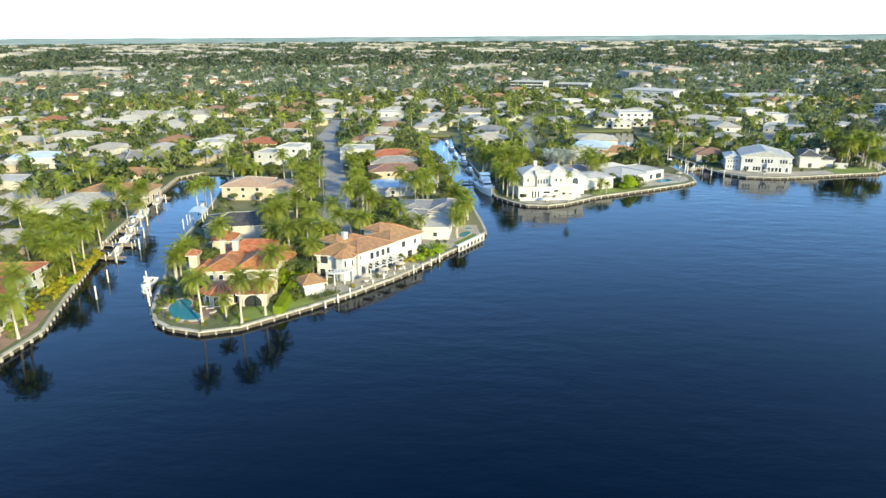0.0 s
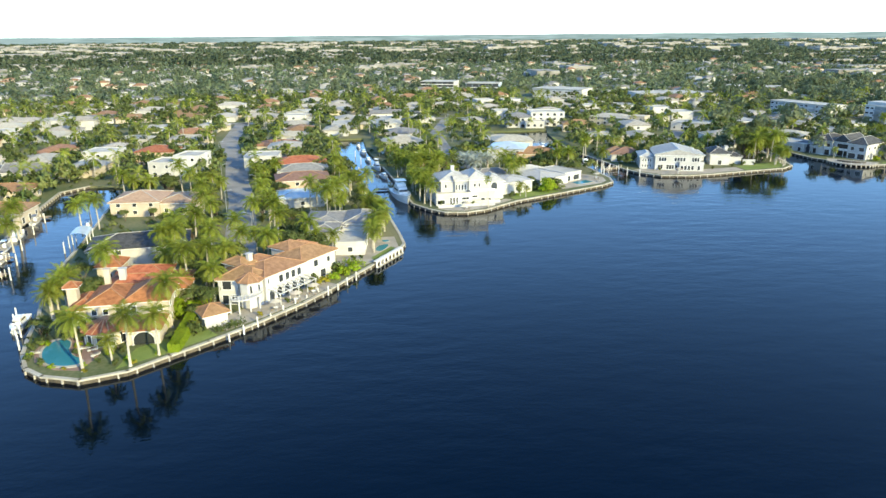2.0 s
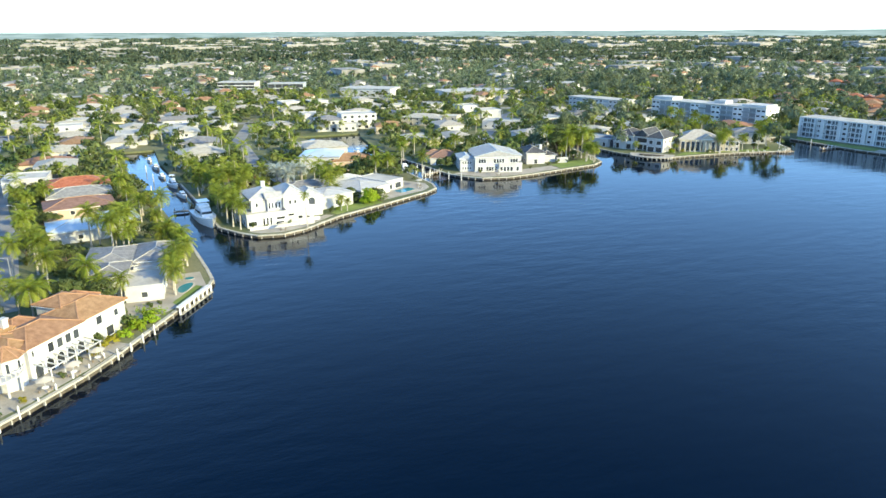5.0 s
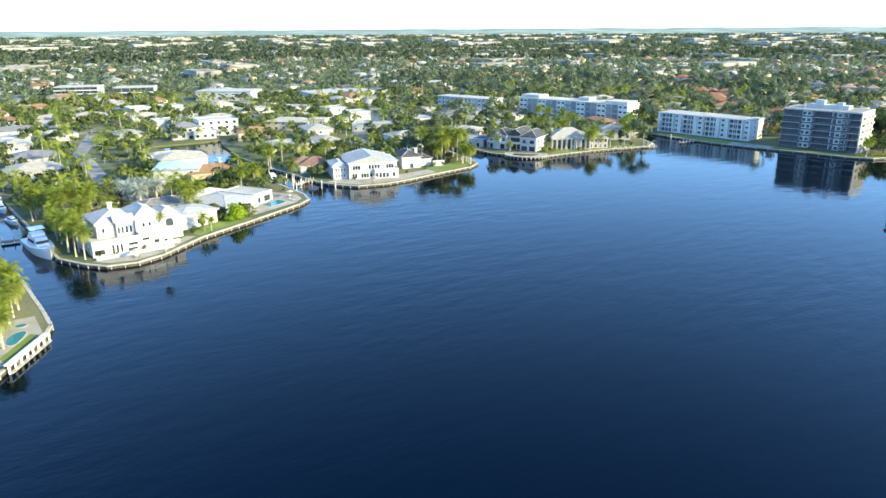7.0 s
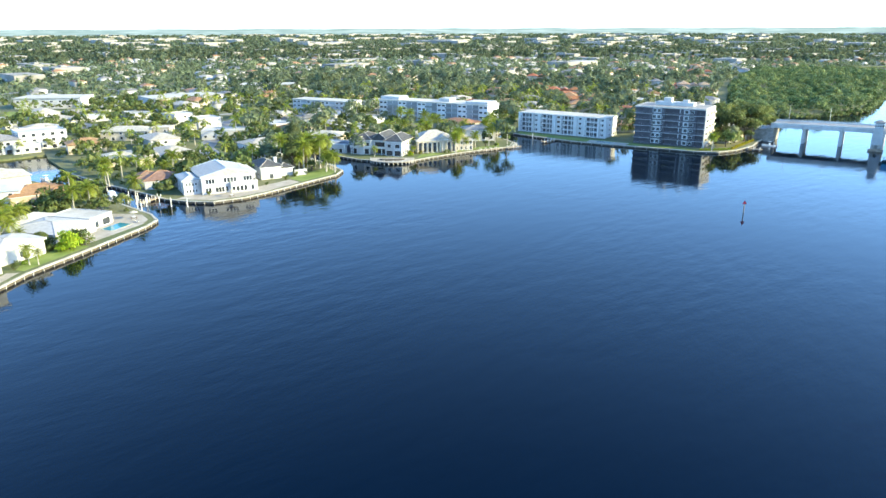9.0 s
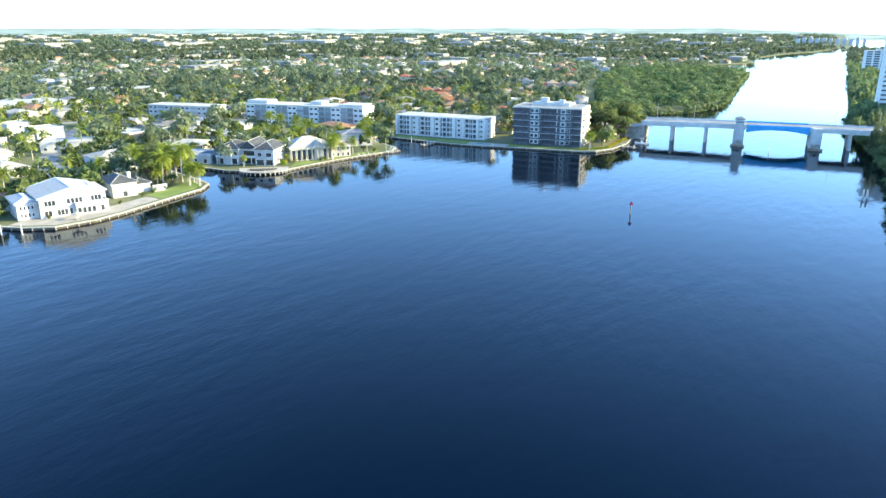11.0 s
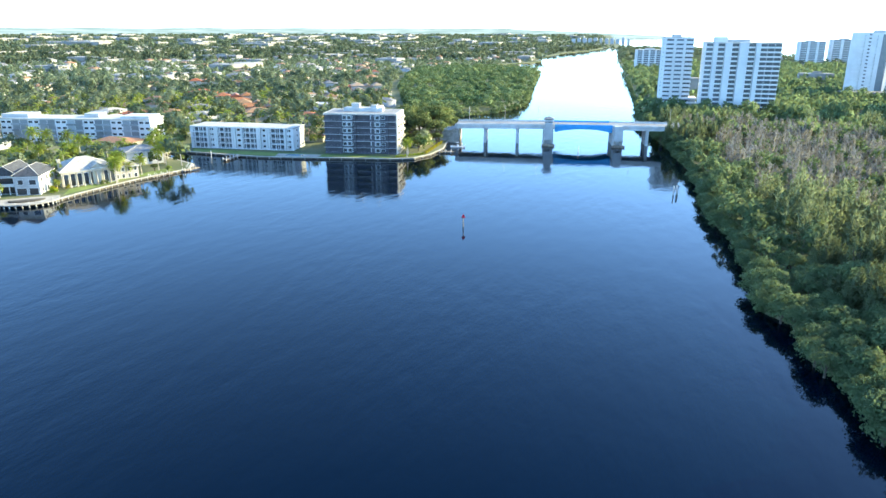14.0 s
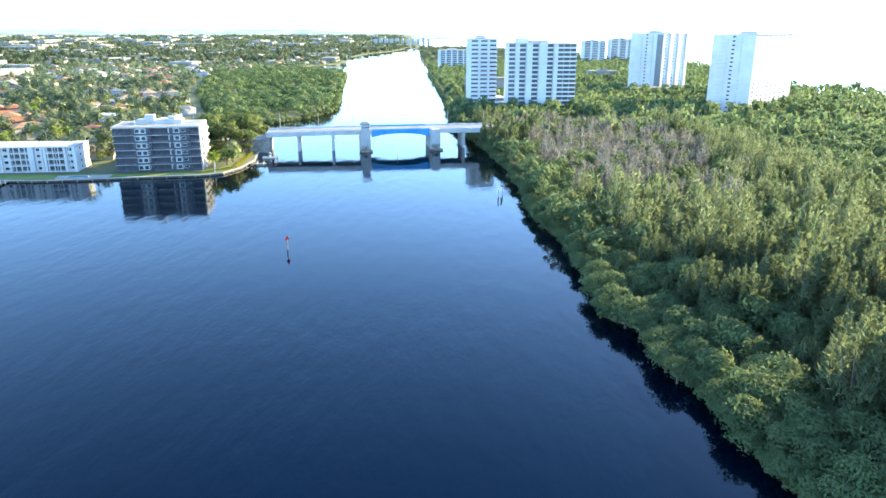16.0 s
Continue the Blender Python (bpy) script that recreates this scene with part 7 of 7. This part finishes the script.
def sheds(name, P, label, lo, hi, hg, seed):
    r = np.random.default_rng(seed)
    g, rg = Geo(), Geo()
    zz = rise_at(P)
    for (x, y), z in zip(P, zz):
        w, d, h = r.uniform(lo, hi) / 2, r.uniform(lo * .5, hi * .5) / 2, r.uniform(*hg)
        if r.random() < .4:
            w, d = d, w
        g.box(x - w, y - d, z, x + w, y + d, z + GZ + h)
        rg.box(x - w + .5, y - d + .5, z + GZ + h + .01, x + w - .5, y + d - .5, z + GZ + h + .4)
        if r.random() < .5:
            rg.box(x - w * .3, y - d * .3, z + GZ + h + .41, x + w * .1, y + d * .2, z + GZ + h + 2.4)
    o = thing(name, pose(0, 0, 0), label, "buildings", kind="stuff")
    part("wall", g, M_FARROOF, o)
    part("roof", rg, M_FARROOF, o)


sheds("far_warehouses", pw, "long low white commercial buildings among far trees", 28, 85, (6, 9.5), 24)
ph2 = scatter(140, 2300, 4700, jitter=0.45, margin=0, seed=25, keep=0.3, a0=6, land=[(-6000, -6000), (6000, -6000), (6000, 6000), (-6000, 6000)])
sheds("horizon_buildings", ph2, "large white buildings near the horizon", 40, 150, (8, 13), 26)


# ---- woods ----
def forest(name, P, template, material, label, smin, smax, seed, z=None, category="trees", spin=1.0):
    """Many trees of one template mesh (V, F) as one mass."""
    r = np.random.default_rng(seed)
    V, F, *normals = template
    n = len(P)
    a, s = r.uniform(-math.pi, math.pi, n) * spin, r.uniform(smin, smax, n)
    c, q = np.cos(a) * s, np.sin(a) * s
    X = V[None, :, 0] * c[:, None] - V[None, :, 1] * q[:, None] + P[:, 0][:, None]
    Y = V[None, :, 0] * q[:, None] + V[None, :, 1] * c[:, None] + P[:, 1][:, None]
    Z = V[None, :, 2] * (s * r.uniform(.8, 1.2, n))[:, None] + (GZ + rise_at(P) if z is None else np.full(n, z))[:, None]
    W = np.stack([X, Y, Z], 2).reshape(-1, 3)
    G = (np.arange(n)[:, None, None] * len(V) + F[None]).reshape(-1, F.shape[1])
    N = None
    if normals:
        q0 = normals[0]
        ca, sa = np.cos(a)[:, None], np.sin(a)[:, None]
        N = np.stack([q0[None, :, 0] * ca - q0[None, :, 1] * sa, q0[None, :, 0] * sa + q0[None, :, 1] * ca, np.repeat(q0[None, :, 2], n, 0)], 2).reshape(-1, 3)
    return solid(name, array_mesh(name, W, G, material, N), material, label, category, kind="stuff")


# trees among the houses nearby
pn = np.concatenate([scatter(5.6, 60, 315, a1=162, jitter=0.45, margin=2.0, seed=39, keep=0.85), scatter(8.2, 315, 680, a1=142, jitter=0.45, margin=2.5, seed=40, keep=0.8)])
bands = [metres(q) for q in ([(96, 256), (100, 240), (114, 235), (140, 240), (155, 243), (163, 250), (160, 258), (146, 258), (130, 256), (122, 254), (104, 254)], [(163, 292), (170, 262), (184, 245), (238, 237), (247, 246), (240, 254), (204, 257), (190, 262), (184, 277), (176, 293)],
                                [(20, 206), (26, 196), (48, 208), (82, 226), (88, 238), (80, 248), (72, 242), (56, 226), (40, 212)])]
for q in bands:
    pn = pn[~inside(q, pn)]
bands.append(metres([(58, 284), (86, 284), (80, 350), (62, 350)]))
bands.append(metres([(-66, 146), (-43, 146), (-43, 170), (-45, 203), (-45, 226), (-71, 228), (-71, 200), (-60, 172)]))
bands.append(metres([(-113, 172), (-101, 172), (-100, 188), (-113, 188)]))
bands.append(metres([(-74, 241), (-53, 241), (-53, 268), (-74, 268)]))
bands.append(metres([(268, 354), (285, 289), (260, 283), (243, 348)]))
bands.append(metres([(254, 418), (265.6, 377.6), (245, 372), (233, 412)]))
bands.append(metres([(-6, 160), (10, 160), (11, 190), (4, 192), (-6, 176)]))
for q in bands[-7:]:
    pn = pn[~inside(q, pn)]
front = metres([(266, 268), (266, 225), (274, 196), (281, 170), (296, 166), (291, 200), (286, 266)])
pn = pn[~inside(front, pn)]
VILLAS = [metres(q) for q in ([(386, 316), (404, 288), (412, 300), (398, 324)], [(424, 352), (438, 328), (446, 342), (434, 362)], [(478, 298), (492, 274), (500, 286), (490, 306)], [(512, 298), (530, 270), (540, 280), (526, 306)], [(534, 350), (548, 326), (557, 338), (547, 358)])]
for q in VILLAS:
    pn = pn[~inside(q, pn)]
pn = pn[near(pn, 1.2) & near(pn, 0.3, STREET)]
pn = pn[~inside(isle, pn) & ~((pn[:, 0] > 400) & (pn[:, 0] < 440) & (pn[:, 1] < 245))]
pn = pn[np.argsort(np.hypot(*(pn - np.array(VIEW)).T))]
rt = np.random.default_rng(41)
for x, y in pn[:430]:
    k = rt.random()
    if k < 0.34:
        tree("palm%d" % rt.integers(0, 6), float(x), float(y), float(rt.uniform(.75, 1.1)))
    elif k < 0.9:
        tree("tree%d" % rt.integers(0, 6), float(x), float(y), float(rt.uniform(.6, 1.0)))
    else:
        tree("shrub2", float(x), float(y), float(rt.uniform(1, 1.6)))
mid = pn[430:]
sel = rt.random(len(mid))
for j in range(3):
    r = np.random.default_rng(50 + j)
    forest("garden_trees", mid[(sel > .16 + j * .28) & (sel <= .16 + (j + 1) * .2801)], broad_crown(r, 7, 4.0, 8, 11, 1.35, base=0.05, tri=True), M_LEAF, "green garden trees between houses", .75, 1.5, 60 + j)
forest("garden_palms", mid[sel <= .16], palm_crown(np.random.default_rng(55), (0, 0, 8), 8, 4.4, 1.0), M_PALM, "tall palms between houses", .8, 1.15, 66, category="palm trees")
forest("palm_stems", mid[sel <= .16], tuple(np.array(v) for v in (lambda g: (g.v, g.f[:5]))(Geo().tube([(0, 0, -1), (0, 0, 8)], [.25, .18], 5))), M_TRUNK, "grey palm trunks between houses", .8, 1.15, 66, category="palm trees")
gs = scatter(4.6, 60, 330, a1=162, jitter=0.48, margin=1.6, seed=140, keep=0.5)
gs = gs[near(gs, 0.4) & near(gs, 0.6, STREET) & ~inside(front, gs)]
for q in bands[:4] + bands[-1:]:
    gs = gs[~inside(q, gs)]
forest("garden_shrubs", gs, broad_crown(np.random.default_rng(141), 1.9, 1.7, 6, 9, 0.75, base=0.0, tri=True), M_LEAF, "low green shrubs in gardens between houses", .6, 1.3, 142, category="shrubs")
pm = scatter(14.5, 680, 1400, jitter=0.45, margin=3, seed=42, keep=0.85)
pm = pm[near(pm, 0.5) & ~inside(isle, pm)]
for j in range(3):
    forest("far_woods", pm[j::3], broad_crown(np.random.default_rng(70 + j), 9.5, 5.8, 6, 6, 2.7, base=0.0, tri=True), M_FARLEAF, "far green tree canopy between roofs", .7, 1.3, 71 + j)
pq = scatter(25, 1400, 2400, jitter=0.48, margin=0, seed=43, keep=0.85)
forest("far_woods", pq, broad_crown(np.random.default_rng(75), 9, 11, 5, 4, 6.5, base=0.0, tri=True), M_FARLEAF, "far green tree canopy", .7, 1.25, 76)
pr = scatter(52, 2300, 4840, jitter=0.48, margin=0, seed=45, keep=1, a0=6, land=[(-6000, -6000), (6000, -6000), (6000, 6000), (-6000, 6000)])
pr = pr[(np.hypot(*pr.T) > 2380) & (np.hypot(*pr.T) < 4830)]
forest("horizon_woods", pr, broad_crown(np.random.default_rng(77), 5.5, 27, 4, 5, 9, base=0.0, tri=True), M_FARLEAF, "tree canopy reaching the horizon", .7, 1.2, 78)

pd = scatter(11, 280, 900, jitter=0.45, margin=3, seed=46, keep=0.42, a0=12, a1=62)
for q in VILLAS + bands[-3:-1]:
    pd = pd[~inside(q, pd)]
pd = pd[near(pd, -1.5) & near(pd, 2, STREET) & ~inside(isle, pd) & ~inside(front, pd)]
forest("shade_trees", pd, broad_crown(np.random.default_rng(47), 11, 5.6, 9, 12, 1.6, base=0.05, tri=True), M_FARLEAF, "tall green shade trees between houses", .8, 1.5, 48)

for x, y, k, q in ((346, 66, "mangrove1", 1.0), (352, 78, "mangrove3", 1.1), (374, 74, "pine1", 1.3), (380, 78, "pine3", 1.4), (350, 58, "pine2", 1.3), (357, 54, "pine0", 1.4), (340, 64, "pine1", .75), (333, 63, "mangrove3", 1.0), (338, 61, "pine3", .8), (343, 66, "mangrove0", 1.1), (345, 61, "pine0", .9), (334, 58, "mangrove5", 1.2), (340, 57, "pine4", .9), (331, 66, "mangrove2", .9), (346, 69, "mangrove4", 1.0), (341, 70, "pine2", 1.2), (345, 73, "pine1", 1.25), (348, 64, "pine3", 1.4), (343, 58, "pine0", 1.2), (350, 70, "pine4", 1.3), (337, 69, "pine4", .85), (334, 66, "pine1", 1.05), (335, 69.5, "pine2", 1.0), (333, 70, "mangrove1", 1.2), (336, 64, "pine3", 1.1), (332, 68, "pine0", .9)):
    tree(k, x * K, y * K, q)

# mangrove island beyond the bridge, and the trees beside the bridge head
isl = scatter(7.6, 375, 1120, jitter=0.45, margin=1.5, seed=80, a0=-5, a1=45)
ISLAND = metres([(424, 190), (448, 176), (487, 167), (550, 176), (620, 188), (735, 206), (851, 223), (870, 240), (910, 300), (900, 325), (790, 355), (600, 295), (470, 240), (424, 220)])
isl = isl[inside(ISLAND, isl)]
channel = np.array([(525, 282), (583, 266), (615, 246), (643, 221), (668, 192)]) * K
isl = isl[shore_distance([tuple(q) for q in channel], isl) > 15]
for j in range(2):
    forest("mangrove_island", isl[j::2], broad_crown(np.random.default_rng(81 + j), 9.5, 5.4, 9, 11, 1.5, base=0.05, tri=True), M_ISLE, "dense sunlit green mangrove canopy", .6, 1.3, 83 + j)
rim = []
for (ax, ay), (bx, by) in zip(ISLAND, ISLAND[1:] + ISLAND[:1]):
    L = math.hypot(bx - ax, by - ay)
    rim += [(ax + (bx - ax) * k / L, ay + (by - ay) * k / L) for k in np.arange(0, L, 4.5)]
forest("mangrove_fringe", np.array(rim), broad_crown(np.random.default_rng(87), 5.5, 4.2, 6, 9, 1.6, base=0.0, tri=True), M_ISLE, "mangroves overhanging the water round an island", .8, 1.25, 88, z=-0.3)
hb = scatter(7.5, 312, 525, jitter=0.4, margin=1.5, seed=86, a0=10, a1=60)
hb = hb[(hb[:, 0] > 370) & (hb[:, 0] < 512) & (hb[:, 1] < 328) & (hb[:, 1] > 212) & ~((hb[:, 1] < 256) & (hb[:, 0] > 408) & (hb[:, 0] < 436))]
hb = hb[near(hb, 0.8)]
for x, y in hb[:40]:
    tree("tree%d" % rt.integers(0, 6), float(x), float(y), float(rt.uniform(.9, 1.3)))
BRIDGE_TREES_1 = [
    (316, 174, 2, 1.25), (320, 178, 1, 1.3), (324, 173, 5, 1.15), (326, 180, 3, 1.25), (318, 185, 0, 1.4), (323, 188, 1, 1.3), (329, 186, 5, 1.5), (332, 178, 3, 1.3), (327, 194, 0, 1.4),
    (320, 194, 3, 1.1), (313, 180, 4, 1.3), (312, 188, 2, 1.3), (329, 172, 0, 1.2), (333, 171, 4, 1.3), (337, 188, 1, 1.3), (342, 183, 3, 1.35), (348, 188, 0, 1.5), (354, 182, 1, 1.4),
    (345, 194, 3, 1.3), (336, 196, 5, 1.4), (332, 180, 5, 1.0), (360, 188, 0, 1.5),
]
BRIDGE_TREES_2 = [
    (352, 196, 1, 1.4), (340, 176, 4, 1.3), (328, 190, 2, 1.3), (366, 182, 3, 1.1), (372, 186, 1, 1.2), (378, 190, 5, 1.2), (356, 178, 0, 1.2), (362, 176, 4, 1.3), (380, 196, 3, 1.1),
    (371, 200, 1, 1.2), (368, 193, 0, 1.2), (312, 175, 1, 1.1), (308, 179, 4, 1.2),
]
for x, y, k, q in BRIDGE_TREES_1 + BRIDGE_TREES_2:
    if abs((x * K - 426) * .983 + (y * K - 213) * .186) > 10.5:      # clear of the bridge approach
        tree("tree%d" % k, x * K, y * K, q * (1.05 if x < 319 else 1.5))

# the mangrove and casuarina wood on the east shore
we = scatter(6.3, 50, 480, jitter=0.4, margin=0.0, seed=90, a0=-42, a1=16, land=LAND_EAST)
we = we[near(we, 1.0) & ~((we[:, 0] > 436) & (we[:, 0] < 464) & (we[:, 1] > 76))]
de = shore_distance(SHORE_EAST, we)
order = np.argsort(np.hypot(*(we - np.array((57, 100))).T))
we, de = we[order], de[order]
re_ = np.random.default_rng(91)
# a front row that leans out over the water
for (ax, ay), (bx, by) in zip(SHORE_EAST[3:17], SHORE_EAST[4:18]):
    L = math.hypot(bx - ax, by - ay)
    for k in np.arange(0.5, L, 4.4):
        o = re_.uniform(-0.6, 2.0)
        tree("mangrove%d" % re_.integers(0, 6), ax + (bx - ax) * k / L - (by - ay) / L * o, ay + (by - ay) * k / L + (bx - ax) / L * o, float(re_.uniform(.66, .98)), z=-0.3)
fr = []
for (ax, ay), (bx, by) in zip(SHORE_EAST[:-1], SHORE_EAST[1:]):
    L = math.hypot(bx - ax, by - ay)
    if math.hypot(ax, ay) < 900:
        fr += [(ax + (bx - ax) * k / L, ay + (by - ay) * k / L) for k in np.arange(0, L, 2.6)]
forest("mangrove_fringe", np.array(fr), broad_crown(np.random.default_rng(188), 3.0, 2.3, 7, 16, 0.8, base=0.0, tri=True), M_MANG, "low mangroves overhanging the water", .8, 1.25, 189, z=-0.35)
far_m, far_p, far_b = [], [], []
count = 0
for (x, y), d in zip(we, de):
    u = re_.random()
    bare = d > 7 and ((x / K - 346) / 118) ** 2 + ((y / K - 32) / 44) ** 2 < 1.0 + 0.3 * math.sin(x * .07) * math.sin(y * .09)
    if d < 16 - 5 * u:
        k, s = "mangrove%d" % re_.integers(0, 6), re_.uniform(.75, 1.1)
    elif bare and u < .66:
        k, s = "bare%d" % re_.integers(0, 3), re_.uniform(1.15, 1.6)
    elif u < .68:
        k, s = "pine%d" % re_.integers(0, 5), re_.uniform(.7, 1.38) * (1 + .22 * math.sin(x * .11 + 1) * math.sin(y * .13))
    else:
        k, s = "mangrove%d" % re_.integers(0, 6), re_.uniform(.9, 1.3)
    if y / K < -32 + .1 * (x / K - 270) and k[0] != "m":
        k, s = "mangrove%d" % re_.integers(0, 6), re_.uniform(.6, .9)
    elif d > 12:
        s *= 0.85 + 0.5 * min(d, 50) / 50
    if k[0] == "p" and re_.random() > 0.85:
        continue
    if count < 240:
        tree(k, float(x), float(y), float(s * 1.12), z=0.3 if d < 4 else None)
        count += 1
    else:
        (far_m if k[0] == "m" else far_p if k[0] == "p" else far_b).append((x, y))
forest("mangrove_wood", np.array(far_m), broad_crown(np.random.default_rng(92), 10, 4.9, 9, 14, 1.35, base=0.05, tri=True), M_MANG, "dense mangrove wood", .8, 1.2, 93)
forest("casuarina_wood", np.array(far_p), plume_crown(np.random.default_rng(94), 17, 5.2, 13, 30, 1.45, 0.7), M_PINE, "feathery casuarina wood", .8, 1.15, 95, spin=0.25)
forest("bare_wood", np.array(far_b), plume_crown(np.random.default_rng(96), 13.5, 3.0, 12, 18, 1.3, 0.35), M_DEAD, "bare grey-brown wood", .8, 1.15, 97, spin=0.25)
und = scatter(5.2, 50, 300, jitter=0.45, margin=2.0, seed=190, a0=-42, a1=16, land=LAND_EAST)
und = und[~((und[:, 0] > 436) & (und[:, 0] < 464) & (und[:, 1] > 76))]
forest("undergrowth", und, broad_crown(np.random.default_rng(191), 4.2, 3.0, 4, 6, 1.3, base=0.0), M_MANG, "dense shrubs under the shore trees", .8, 1.25, 192, category="shrubs")
wf = scatter(11, 430, 1250, jitter=0.45, margin=2, seed=98, a0=-40, a1=14, land=LAND_EAST, keep=.85)
wf = wf[near(wf, 2)]
forest("island_trees", wf, broad_crown(np.random.default_rng(99), 10, 6, 6, 8, 2.3, base=0.0, tri=True), M_MANG, "green trees round the towers", .9, 1.6, 99)
tt = np.concatenate([np.linspace((556, -24), (590, -92), 16) + np.array((-6, -3)), np.linspace((548, -28), (580, -98), 14) + np.array((-16, -6)), np.linspace((446, -52), (500, -134), 20) + np.array((-5, -4)),
                     np.linspace((440, -56), (490, -140), 18) + np.array((-14, -8)), np.linspace((440, 86), (446, 16), 20), np.linspace((432, 88), (438, 14), 20), np.linspace((424, 86), (430, 12), 18)]) * K
tt = tt + np.random.default_rng(201).uniform(-4, 4, tt.shape)
forest("tower_trees", tt, broad_crown(np.random.default_rng(202), 16, 6.5, 10, 14, 1.8, base=0.0, tri=True), M_MANG, "tall green trees at the feet of towers", .8, 1.25, 203)
wf = scatter(18, 1250, 2350, jitter=0.45, margin=2, seed=89, a0=-15, a1=10, land=LAND_EAST, keep=.8)
forest("island_trees", wf, broad_crown(np.random.default_rng(88), 8, 8, 5, 5, 4.5, base=0.0, tri=True), M_FARLEAF, "far green trees on the island", .8, 1.2, 87)
sheds("island_buildings", scatter(100, 640, 1800, seed=85, a0=-20, a1=8, land=LAND_EAST, keep=.35, margin=20), "white mid-rise buildings on the island", 18, 40, (6, 20), 84)
# pale blocks at the far end of the waterway
sk, rs = Geo(), np.random.default_rng(120)
for i in range(11):
    x, y = (2290 + 5 * i) * K, (380 - 16.2 * i) * K
    z = float(rise_at(np.array([[x, y]]))[0])
    w, hh = rs.uniform(9, 15), rs.uniform(20, 26)
    sk.box(x - 9, y - w / 2, z - 20, x + 9, y + w / 2, z + hh)
solid("skyline_buildings", sk, M_GREYW, "row of pale apartment blocks near the horizon", "buildings", kind="stuff")
